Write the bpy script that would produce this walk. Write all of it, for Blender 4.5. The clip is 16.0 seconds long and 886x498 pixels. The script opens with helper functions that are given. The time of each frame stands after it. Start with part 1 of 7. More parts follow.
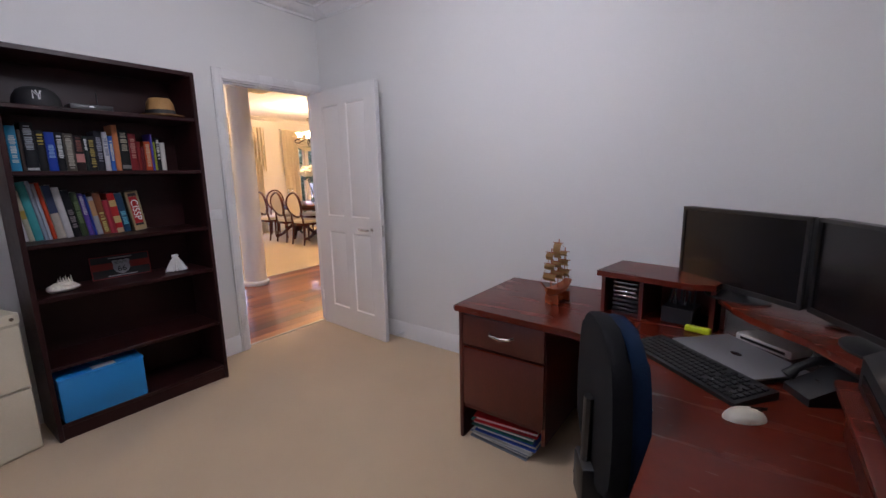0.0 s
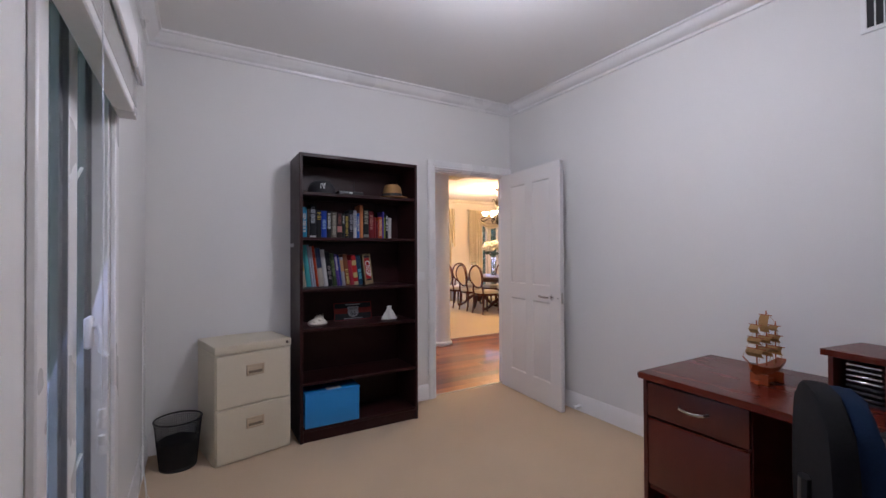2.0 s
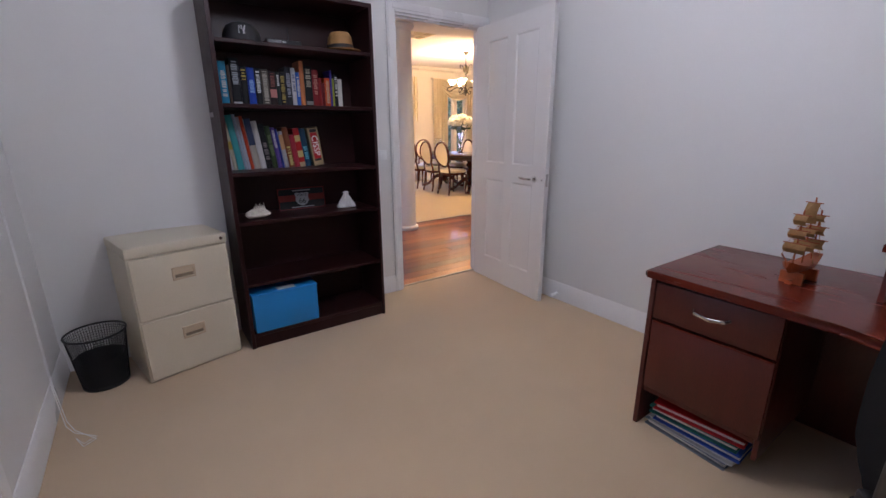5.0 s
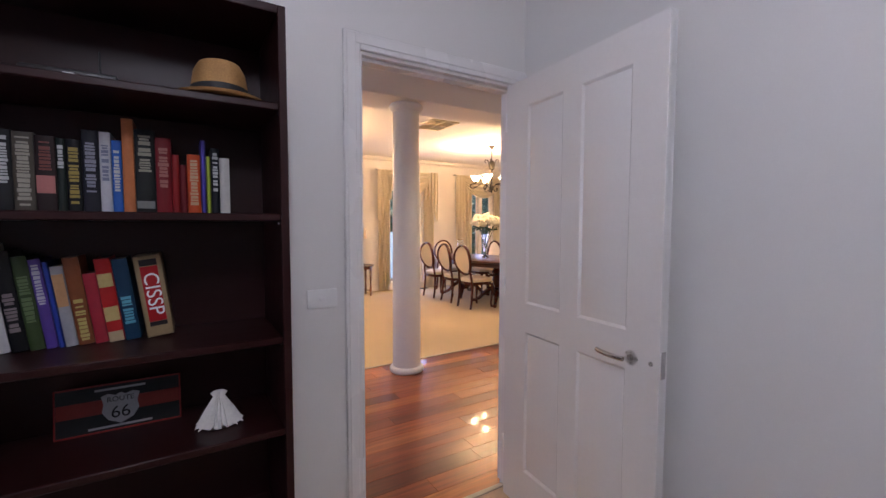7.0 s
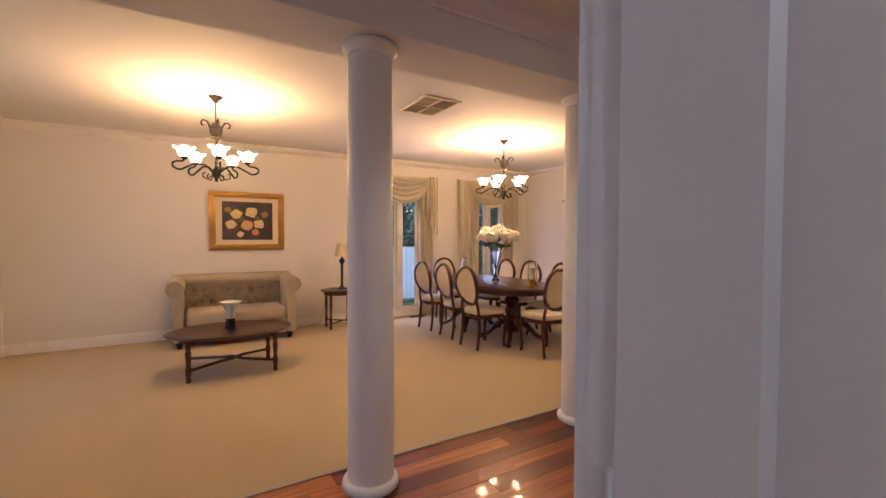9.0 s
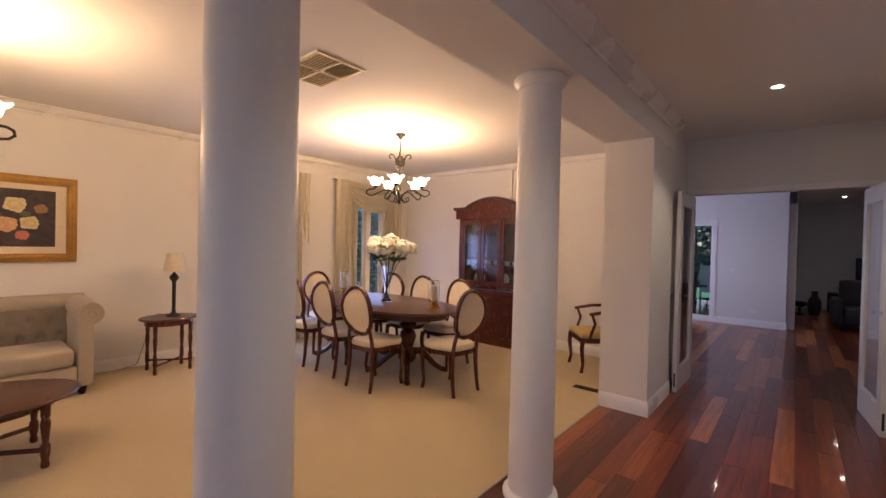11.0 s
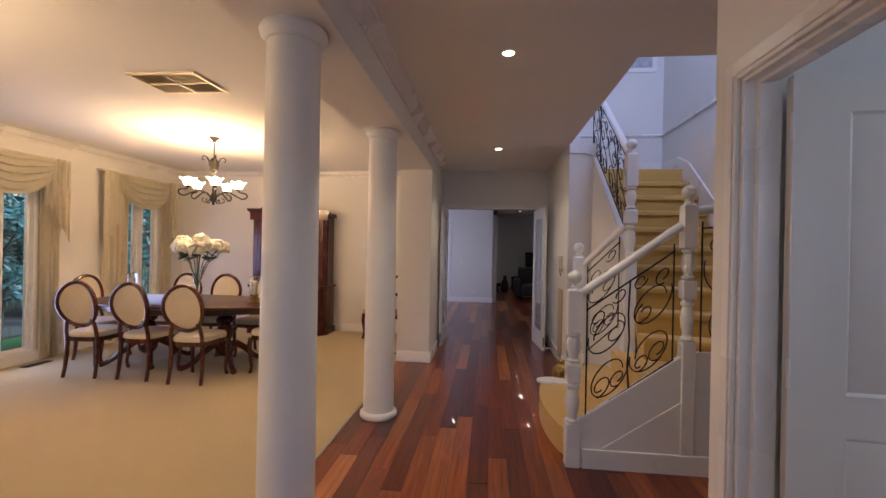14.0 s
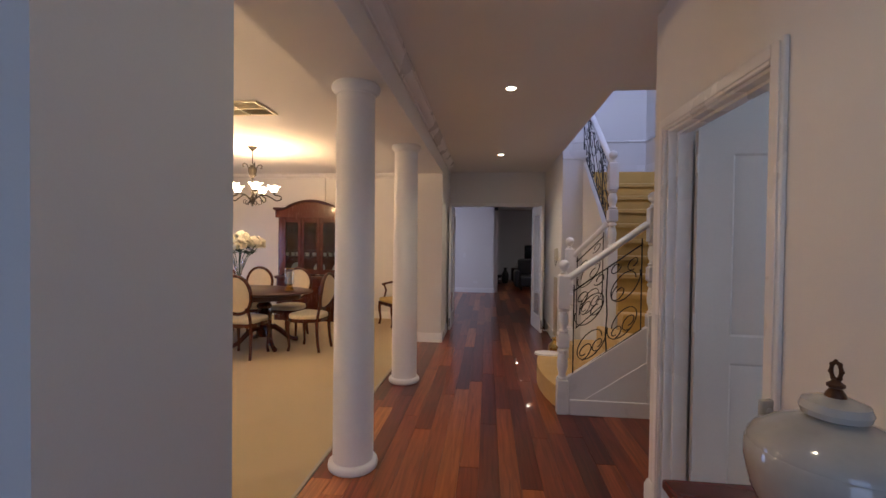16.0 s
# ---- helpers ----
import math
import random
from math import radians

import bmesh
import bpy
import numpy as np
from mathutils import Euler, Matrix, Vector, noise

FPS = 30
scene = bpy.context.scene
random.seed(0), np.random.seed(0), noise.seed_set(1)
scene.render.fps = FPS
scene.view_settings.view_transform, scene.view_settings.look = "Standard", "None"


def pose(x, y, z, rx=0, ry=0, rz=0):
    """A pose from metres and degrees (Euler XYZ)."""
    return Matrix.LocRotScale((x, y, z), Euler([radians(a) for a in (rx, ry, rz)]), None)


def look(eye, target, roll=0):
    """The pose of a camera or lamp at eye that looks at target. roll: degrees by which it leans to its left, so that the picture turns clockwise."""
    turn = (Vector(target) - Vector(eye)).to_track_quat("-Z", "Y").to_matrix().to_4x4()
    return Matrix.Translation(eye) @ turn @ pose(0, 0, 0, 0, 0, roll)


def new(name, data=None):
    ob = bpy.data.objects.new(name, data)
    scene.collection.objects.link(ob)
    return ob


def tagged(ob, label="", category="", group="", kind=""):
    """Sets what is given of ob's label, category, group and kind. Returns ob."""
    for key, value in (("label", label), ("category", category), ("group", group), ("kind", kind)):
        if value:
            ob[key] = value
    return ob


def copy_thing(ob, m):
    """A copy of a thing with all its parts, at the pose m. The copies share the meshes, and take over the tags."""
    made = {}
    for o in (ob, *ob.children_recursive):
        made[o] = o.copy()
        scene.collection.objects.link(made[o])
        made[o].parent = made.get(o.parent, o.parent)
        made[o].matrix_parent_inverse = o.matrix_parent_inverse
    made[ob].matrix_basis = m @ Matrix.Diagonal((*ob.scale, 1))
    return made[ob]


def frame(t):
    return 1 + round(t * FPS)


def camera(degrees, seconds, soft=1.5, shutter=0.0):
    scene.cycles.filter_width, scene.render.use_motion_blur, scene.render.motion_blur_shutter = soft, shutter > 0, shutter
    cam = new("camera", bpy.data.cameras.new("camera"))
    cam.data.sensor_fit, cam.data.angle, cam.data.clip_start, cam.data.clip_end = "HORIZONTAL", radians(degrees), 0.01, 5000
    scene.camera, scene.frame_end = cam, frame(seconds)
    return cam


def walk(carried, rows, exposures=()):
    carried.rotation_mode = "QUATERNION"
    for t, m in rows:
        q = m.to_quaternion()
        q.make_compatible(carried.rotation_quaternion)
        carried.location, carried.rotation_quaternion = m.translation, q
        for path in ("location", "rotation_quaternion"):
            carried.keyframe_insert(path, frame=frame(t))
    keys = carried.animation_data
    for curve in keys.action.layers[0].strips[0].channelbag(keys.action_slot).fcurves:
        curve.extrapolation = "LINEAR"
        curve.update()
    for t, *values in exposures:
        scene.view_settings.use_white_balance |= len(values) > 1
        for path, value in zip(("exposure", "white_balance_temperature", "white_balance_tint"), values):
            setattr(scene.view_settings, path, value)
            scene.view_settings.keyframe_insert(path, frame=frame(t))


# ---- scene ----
cam = camera(92.8, 16.0)
METRES, EYE, TILT, LEAN, TURN = 8.0, 1.4, 0.0, 0.0, 36.5
PATH = [
    (0, (0.081, -0.014, 1.352), (-1.091, 1.567, 0.996), -1.2),
    (0.5, (0.153, -0.112, 1.339), (-1.29, 1.241, 1.047), -0.9),
    (1, (0.196, -0.162, 1.317), (-1.445, 0.969, 1.154), -0.6),
    (1.5, (0.213, -0.2, 1.291), (-1.494, 0.841, 1.24), -0.5),
    (2, (0.219, -0.216, 1.284), (-1.507, 0.792, 1.305), -0.3),
    (2.5, (0.204, -0.191, 1.27), (-1.525, 0.814, 1.292), -0.3),
    (3, (0.173, -0.171, 1.238), (-1.524, 0.881, 1.122), -0.2),
    (3.2, (0.164, -0.163, 1.223), (-1.517, 0.899, 1.006), -0.2),
    (5.3, (-0.371, 0.104, 1.288), (-1.94, 1.216, 0.741), -0.3),
    (5.5, (-0.488, 0.194, 1.306), (-2.078, 1.309, 0.827), -0.3),
    (6, (-0.811, 0.466, 1.326), (-2.463, 1.551, 1.02), -0.1),
    (6.5, (-1.138, 0.72, 1.344), (-2.823, 1.781, 1.152), -0.0),
    (7, (-1.462, 1.013, 1.371), (-3.162, 2.06, 1.254), 0.1),
    (7.5, (-1.781, 1.249, 1.386), (-3.488, 2.286, 1.299), 0.1),
    (8, (-2.14, 1.495, 1.382), (-3.854, 2.523, 1.323), 0.3),
    (8.2, (-2.258, 1.597, 1.386), (-3.982, 2.61, 1.329), 0.1),
    (10.3, (-3.478, 2.230, 1.466), (-5.096, 3.400, 1.400), 1.4),
    (10.5, (-3.577, 2.256, 1.480), (-5.127, 3.518, 1.419), 1.5),
    (11, (-3.794, 2.217, 1.472), (-5.08, 3.749, 1.449), 1.4),
    (11.5, (-3.916, 2.079, 1.464), (-4.919, 3.809, 1.463), 1.3),
    (11.7, (-4.011, 1.997, 1.464), (-4.848, 3.813, 1.479), 2.1),
    (11.9, (-4.016, 1.952, 1.474), (-4.752, 3.811, 1.476), 1.2),
    (12, (-3.997, 1.903, 1.475), (-4.672, 3.786, 1.479), 1.4),
    (12.5, (-3.995, 1.653, 1.476), (-4.441, 3.603, 1.482), 1.2),
    (13, (-4.026, 1.399, 1.468), (-4.319, 3.377, 1.472), 1.1),
    (13.5, (-4.058, 1.168, 1.465), (-4.279, 3.156, 1.461), 1.1),
    (14, (-4.049, 0.89, 1.448), (-4.261, 2.879, 1.447), 1.1),
    (14.5, (-4.1, 0.674, 1.453), (-4.308, 2.663, 1.453), 1.1),
    (15, (-4.149, 0.466, 1.459), (-4.353, 2.456, 1.453), 0.9),
    (15.5, (-4.128, 0.268, 1.459), (-4.336, 2.258, 1.446), 0.7),
    (16, (-4.118, 0.128, 1.456), (-4.326, 2.117, 1.424), 0.7),
]
walk(cam, [(t, look(eye, target, roll)) for t, eye, target, roll in PATH],
     exposures=[(0, 0.98, 6650, 15), (3, 0.96, 6600, 15), (6, 1.06, 6400, 15), (7, 0.89, 6500, 17), (8, 0.35, 6700, 20), (10.5, 0.24, 6200, 17), (11.5, 0.34, 5950, 16), (12.5, 0.50, 5850, 12), (14.5, 0.22, 6100, 9), (16, 0.16, 6050, 9)])

# ---- world and large lights ----
world = bpy.data.worlds.new("dusk_sky")
scene.world = world
world.use_nodes = True
wn = world.node_tree
sky = wn.nodes.new("ShaderNodeTexSky")
sky.sky_type = 'NISHITA'
sky.sun_disc = False
sky.sun_elevation = radians(45)
sky.sun_rotation = radians(72)
wn.links.new(sky.outputs["Color"], wn.nodes["Background"].inputs["Color"])
wn.nodes["Background"].inputs["Strength"].default_value = 0.15


LEVEL = 0.55  # of the house's lamps and window light against the dusk outside


def lamp(name, kind, m, energy, colour, size=0.1, size_y=0.0, spot=0.0, angle=0.0):
    d = bpy.data.lights.new(name, kind)
    d.energy, d.color = energy if kind == 'SUN' else energy * LEVEL, colour
    if kind == 'AREA':
        d.shape, d.size, d.size_y = 'RECTANGLE', size, size_y or size
    elif kind == 'SUN':
        d.angle = angle
    else:
        d.shadow_soft_size = size
    if kind == 'SPOT':
        d.spot_size, d.spot_blend = spot, 0.6
    ob = new(name, d)
    ob.matrix_world = m
    return ob


WARM = (1.0, 0.60, 0.285)
COOL = (0.80, 0.845, 1.0)
DUSK = (0.48, 0.56, 1.0)
lamp("sun", 'SUN', look((0, 0, 0), (-0.6, -0.2, -0.8)), 5.0, (0.46, 0.70, 1.0), angle=radians(20))
lamp("study_lamp_light", 'POINT', pose(-1.15, 0.95, 2.42), 34, COOL, 0.16)
lamp("stairwell_window_light", 'AREA', look((-2.3, 3.95, 4.3), (-2.3, 6.9, 3.0)), 50, (0.60, 0.63, 1.0), 1.2, 1.2)
lamp("entry_glass_light", 'AREA', look((-3.97, -2.05, 1.4), (-3.97, 4.0, 1.2)), 14, DUSK, 1.2, 2.0)
lamp("living_window_light", 'AREA', look((-7.3, 0.06, 1.3), (-7.3, 4.0, 0.6)), 7, DUSK, 1.8, 1.9)
lamp("family_window_light", 'AREA', look((-7.0, 10.3, 1.4), (-3.0, 12.5, 1.0)), 55, (0.74, 0.72, 1.0), 2.4, 2.0)


lamp("dining_window_light", 'AREA', look((-9.34, 5.045, 0.95), (-7.0, 5.045, 0.95)), 24, DUSK, 0.76, 1.5)
lamp("corner_window_light", 'AREA', look((-9.34, 7.035, 0.95), (-7.0, 7.035, 0.95)), 6, DUSK, 0.58, 1.5)
lamp("study_window_light", 'AREA', look((-1.38, -0.53, 1.15), (-1.38, 2.0, 0.6)), 3.5, DUSK, 0.78, 1.7)


# ---- materials ----
def surf(name, base, rough=0.5, metal=0.0, var=0.10, scale=3.0, fine=90.0, bump=0.10, bdist=0.002, coat=0.0, spec=0.5, stretch=None, sheen=0.0, trans=0.0, rand=0.0):
    """Noise at two scales over a base colour, with fine relief."""
    m = bpy.data.materials.new(name)
    m.use_nodes = True
    nt = m.node_tree
    n, l = nt.nodes, nt.links
    p = n["Principled BSDF"]
    tc = n.new("ShaderNodeTexCoord")
    mp = n.new("ShaderNodeMapping")
    l.new(tc.outputs["Object"], mp.inputs["Vector"])
    if stretch:
        mp.inputs["Scale"].default_value = stretch
    big, small = n.new("ShaderNodeTexNoise"), n.new("ShaderNodeTexNoise")
    big.inputs["Scale"].default_value, small.inputs["Scale"].default_value = scale, fine
    big.inputs["Detail"].default_value, small.inputs["Detail"].default_value = 4, 3
    for k in (big, small):
        l.new(mp.outputs["Vector"], k.inputs["Vector"])
    add = n.new("ShaderNodeMath")
    add.operation = 'ADD'
    l.new(big.outputs["Fac"], add.inputs[0])
    l.new(small.outputs["Fac"], add.inputs[1])
    mr = n.new("ShaderNodeMapRange")
    mr.inputs["From Min"].default_value, mr.inputs["From Max"].default_value = 0.6, 1.4
    mr.inputs["To Min"].default_value, mr.inputs["To Max"].default_value = 1 - var, 1 + var
    l.new(add.outputs[0], mr.inputs["Value"])
    vm = n.new("ShaderNodeVectorMath")
    vm.operation = 'SCALE'
    vm.inputs[0].default_value = base
    fac = mr.outputs["Result"]
    if rand:
        oi = n.new("ShaderNodeObjectInfo")
        r2 = n.new("ShaderNodeMapRange")
        r2.inputs["To Min"].default_value, r2.inputs["To Max"].default_value = 1 - rand, 1 + rand
        l.new(oi.outputs["Random"], r2.inputs["Value"])
        mu = n.new("ShaderNodeMath")
        mu.operation = 'MULTIPLY'
        l.new(fac, mu.inputs[0])
        l.new(r2.outputs["Result"], mu.inputs[1])
        fac = mu.outputs[0]
    l.new(fac, vm.inputs["Scale"])
    l.new(vm.outputs["Vector"], p.inputs["Base Color"])
    p.inputs["Metallic"].default_value = metal
    rr = n.new("ShaderNodeMapRange")
    rr.inputs["To Min"].default_value, rr.inputs["To Max"].default_value = max(0.02, rough - 0.06), min(1, rough + 0.06)
    l.new(big.outputs["Fac"], rr.inputs["Value"])
    l.new(rr.outputs["Result"], p.inputs["Roughness"])
    p.inputs["Coat Weight"].default_value = coat
    p.inputs["Coat Roughness"].default_value = 0.08
    p.inputs["Specular IOR Level"].default_value = spec
    p.inputs["Sheen Weight"].default_value = sheen
    p.inputs["Transmission Weight"].default_value = trans
    if bump:
        b = n.new("ShaderNodeBump")
        b.inputs["Strength"].default_value, b.inputs["Distance"].default_value = bump, bdist
        l.new(small.outputs["Fac"], b.inputs["Height"])
        l.new(b.outputs["Normal"], p.inputs["Normal"])
    return m


def glow(name, colour, strength):
    m = bpy.data.materials.new(name)
    m.use_nodes = True
    p = m.node_tree.nodes["Principled BSDF"]
    p.inputs["Base Color"].default_value = (0.9, 0.88, 0.84, 1)
    p.inputs["Roughness"].default_value = 0.35
    p.inputs["Emission Color"].default_value = (*colour, 1)
    p.inputs["Emission Strength"].default_value = strength
    return m


def glass_mat(name, colour=(0.95, 0.98, 0.98), rough=0.0):
    m = bpy.data.materials.new(name)
    m.use_nodes = True
    p = m.node_tree.nodes["Principled BSDF"]
    p.inputs["Base Color"].default_value = (*colour, 1)
    p.inputs["Roughness"].default_value = rough
    p.inputs["Transmission Weight"].default_value = 1.0
    p.inputs["IOR"].default_value = 1.45
    return m


def boards_mat():
    """Glossy red hardwood, each board its own tone, with grain along y."""
    m = bpy.data.materials.new("hardwood_boards")
    m.use_nodes = True
    nt = m.node_tree
    n, l = nt.nodes, nt.links
    p = n["Principled BSDF"]
    tc, oi, geo = n.new("ShaderNodeTexCoord"), n.new("ShaderNodeObjectInfo"), n.new("ShaderNodeNewGeometry")
    sm = n.new("ShaderNodeMath")
    sm.operation = 'ADD'
    l.new(oi.outputs["Random"], sm.inputs[0])
    l.new(geo.outputs["Random Per Island"], sm.inputs[1])
    fr = n.new("ShaderNodeMath")
    fr.operation = 'FRACT'
    l.new(sm.outputs[0], fr.inputs[0])
    ramp = n.new("ShaderNodeValToRGB")
    cr = ramp.color_ramp
    cr.elements[0].position, cr.elements[0].color = 0.0, (0.080, 0.013, 0.006, 1)
    cr.elements[1].position, cr.elements[1].color = 1.0, (0.46, 0.16, 0.05, 1)
    for pos, c in ((0.3, (0.125, 0.022, 0.009, 1)), (0.62, (0.20, 0.042, 0.014, 1)), (0.85, (0.29, 0.076, 0.022, 1))):
        e = cr.elements.new(pos)
        e.color = c
    l.new(fr.outputs[0], ramp.inputs["Fac"])
    mp = n.new("ShaderNodeMapping")
    mp.inputs["Scale"].default_value = (26, 1.3, 26)
    l.new(tc.outputs["Object"], mp.inputs["Vector"])
    off = n.new("ShaderNodeVectorMath")
    off.operation = 'ADD'
    l.new(mp.outputs["Vector"], off.inputs[0])
    sc = n.new("ShaderNodeMath")
    sc.operation = 'MULTIPLY'
    sc.inputs[1].default_value = 37.0
    l.new(fr.outputs[0], sc.inputs[0])
    l.new(sc.outputs[0], off.inputs[1])
    g = n.new("ShaderNodeTexNoise")
    g.inputs["Scale"].default_value, g.inputs["Detail"].default_value, g.inputs["Distortion"].default_value = 1.6, 6, 0.7
    l.new(off.outputs["Vector"], g.inputs["Vector"])
    mr = n.new("ShaderNodeMapRange")
    mr.inputs["From Min"].default_value, mr.inputs["From Max"].default_value = 0.3, 0.7
    mr.inputs["To Min"].default_value, mr.inputs["To Max"].default_value = 0.62, 1.3
    l.new(g.outputs["Fac"], mr.inputs["Value"])
    vm = n.new("ShaderNodeVectorMath")
    vm.operation = 'SCALE'
    l.new(ramp.outputs["Color"], vm.inputs[0])
    l.new(mr.outputs["Result"], vm.inputs["Scale"])
    l.new(vm.outputs["Vector"], p.inputs["Base Color"])
    p.inputs["Roughness"].default_value = 0.30
    p.inputs["Specular IOR Level"].default_value = 0.25
    p.inputs["Coat Weight"].default_value = 0.42
    p.inputs["Coat Roughness"].default_value = 0.04
    wob = n.new("ShaderNodeTexNoise")
    wob.inputs["Scale"].default_value = 5.0
    l.new(tc.outputs["Object"], wob.inputs["Vector"])
    b = n.new("ShaderNodeBump")
    b.inputs["Strength"].default_value, b.inputs["Distance"].default_value = 0.045, 0.004
    l.new(wob.outputs["Fac"], b.inputs["Height"])
    l.new(b.outputs["Normal"], p.inputs["Normal"])
    l.new(b.outputs["Normal"], p.inputs["Coat Normal"])
    return m


WALL = surf("wall_paint", (0.74, 0.73, 0.71), 0.6, var=0.02, scale=1.2, fine=220, bump=0.05)
CEIL = surf("ceiling_paint", (0.78, 0.77, 0.75), 0.75, var=0.015, scale=1.0, fine=160, bump=0.04)
TRIM = surf("gloss_trim_paint", (0.80, 0.79, 0.78), 0.28, var=0.02, scale=2, fine=60, bump=0.03)
DOORW = surf("door_paint", (0.80, 0.79, 0.78), 0.22, var=0.02, scale=2, fine=70, bump=0.04)
CARPET = surf("beige_carpet", (0.60, 0.44, 0.28), 0.95, var=0.10, scale=2.2, fine=320, bump=0.55, bdist=0.006, spec=0.1, sheen=0.3)
CARPET_D = surf("sand_carpet", (0.48, 0.375, 0.195), 0.95, var=0.09, scale=1.6, fine=300, bump=0.55, bdist=0.006, spec=0.1, sheen=0.3)
CARPET_S = surf("stair_carpet", (0.56, 0.36, 0.11), 0.95, var=0.10, scale=5, fine=300, bump=0.5, bdist=0.005, spec=0.1, sheen=0.3)
BOARDS = boards_mat()
GLASS = glass_mat("clear_glass")
DAYGREY = surf("garden_soil", (0.10, 0.08, 0.06), 0.95, var=0.3, scale=4, fine=40)
LAWN = surf("lawn_green", (0.07, 0.17, 0.04), 0.9, var=0.35, scale=3, fine=90, bump=0.8, bdist=0.02)


# ---- helpers for shapes ----
def box(bm, x0, y0, z0, x1, y1, z1, bev=0.0, seg=1):
    r = bmesh.ops.create_cube(bm, size=1.0, matrix=Matrix.Translation(((x0 + x1) / 2, (y0 + y1) / 2, (z0 + z1) / 2)) @ Matrix.Diagonal((abs(x1 - x0), abs(y1 - y0), abs(z1 - z0), 1)))
    if bev:
        es = list({e for v in r["verts"] for e in v.link_edges})
        bmesh.ops.bevel(bm, geom=es, offset=bev, segments=seg, affect='EDGES', profile=0.5)
    return bm


def lathe(bm, prof, seg=24, at=(0, 0, 0), sx=1.0, sy=1.0, cap=True):
    """A turned shape round z from (radius, height) pairs."""
    rings = []
    for r, z in prof:
        rings.append([bm.verts.new((at[0] + sx * r * math.cos(2 * math.pi * k / seg), at[1] + sy * r * math.sin(2 * math.pi * k / seg), at[2] + z)) for k in range(seg)])
    for a, b in zip(rings, rings[1:]):
        for k in range(seg):
            bm.faces.new((a[k], a[(k + 1) % seg], b[(k + 1) % seg], b[k]))
    if cap and prof[0][0] > 1e-4:
        bm.faces.new(list(reversed(rings[0])))
    if cap and prof[-1][0] > 1e-4:
        bm.faces.new(rings[-1])
    return bm


def tube(bm, pts, r, seg=8, closed=False, taper=None, flat=1.0):
    """A round bar along points."""
    pts = [Vector(p) for p in pts]
    n = len(pts)
    rings, up = [], None
    for i, p in enumerate(pts):
        a = pts[i - 1] if i or closed else p
        b = pts[(i + 1) % n] if i < n - 1 or closed else p
        d = (b - a).normalized()
        if up is None:
            up = Vector((0, 0, 1)) if abs(d.z) < 0.9 else Vector((1, 0, 0))
        side = d.cross(up)
        if side.length < 1e-5:
            side = d.orthogonal()
        side.normalize()
        up = side.cross(d).normalized()
        rr = r * (taper[i] if taper else 1.0)
        rings.append([bm.verts.new(p + rr * (math.cos(2 * math.pi * k / seg) * side + flat * math.sin(2 * math.pi * k / seg) * up)) for k in range(seg)])
    pairs = list(zip(rings, rings[1:])) + ([(rings[-1], rings[0])] if closed else [])
    for a, b in pairs:
        for k in range(seg):
            bm.faces.new((a[k], a[(k + 1) % seg], b[(k + 1) % seg], b[k]))
    if not closed:
        bm.faces.new(list(reversed(rings[0])))
        bm.faces.new(rings[-1])
    return bm


def prism(bm, poly, lo, hi, axis="z"):
    """A polygon of two coordinates pushed along an axis from lo to hi."""
    def at(u, v, w):
        return {"z": (u, v, w), "y": (u, w, v), "x": (w, u, v)}[axis]
    a = [bm.verts.new(at(u, v, lo)) for u, v in poly]
    b = [bm.verts.new(at(u, v, hi)) for u, v in poly]
    bm.faces.new(list(reversed(a)))
    bm.faces.new(b)
    k = len(poly)
    for i in range(k):
        bm.faces.new((a[i], a[(i + 1) % k], b[(i + 1) % k], b[i]))
    return bm


def ball(bm, r, at, sx=1, sy=1, sz=1, u=16, v=10):
    bmesh.ops.create_uvsphere(bm, u_segments=u, v_segments=v, radius=r, matrix=Matrix.Translation(at) @ Matrix.Diagonal((sx, sy, sz, 1)))
    return bm


def mesh(name, bm, material, smooth=True):
    bmesh.ops.recalc_face_normals(bm, faces=bm.faces)
    me = bpy.data.meshes.new(name)
    bm.to_mesh(me)
    bm.free()
    for mt in (material if isinstance(material, (list, tuple)) else [material]):
        me.materials.append(mt)
    if smooth:
        me.polygons.foreach_set("use_smooth", [True] * len(me.polygons))
        me.set_sharp_from_angle(angle=radians(38))
    return me


def part(name, bm, material, parent, label="", at=None):
    ob = new(name, mesh(name, bm, material))
    ob.parent = parent
    if at is not None:
        ob.matrix_basis = at
    return tagged(ob, label)


def thing(name, at, label, category, group=""):
    ob = new(name)
    ob.empty_display_size = 0.1
    ob.matrix_basis = at if isinstance(at, Matrix) else pose(*at)
    return tagged(ob, label, category, group)


def solo(name, bm, material, label, category, at=None, group=""):
    """A thing that is one mesh."""
    ob = new(name, mesh(name, bm, material))
    if at is not None:
        ob.matrix_basis = at
    return tagged(ob, label, category, group)


def struct(name, bm, material, label):
    ob = new(name, mesh(name, bm, material))
    return tagged(ob, label, name.split("_")[0], kind="structure")


B = bmesh.new


def wall(name, x0, y0, x1, y1, label, z0=0.0, z1=2.73, holes=(), material=None):
    """A wall along its longer side; holes are (from, to, bottom, top) along it."""
    bm = B()
    along_y = abs(y1 - y0) > abs(x1 - x0)
    a, b = (y0, y1) if along_y else (x0, x1)

    def piece(p, q, lo, hi):
        if q - p > 1e-4 and hi - lo > 1e-4:
            if along_y:
                box(bm, x0, p, lo, x1, q, hi)
            else:
                box(bm, p, y0, lo, q, y1, hi)
    at = a
    for h0, h1, hb, ht in sorted(holes):
        piece(at, h0, z0, z1)
        piece(h0, h1, z0, hb)
        piece(h0, h1, ht, z1)
        at = h1
    piece(at, b, z0, z1)
    return struct(name, bm, material or WALL, label)


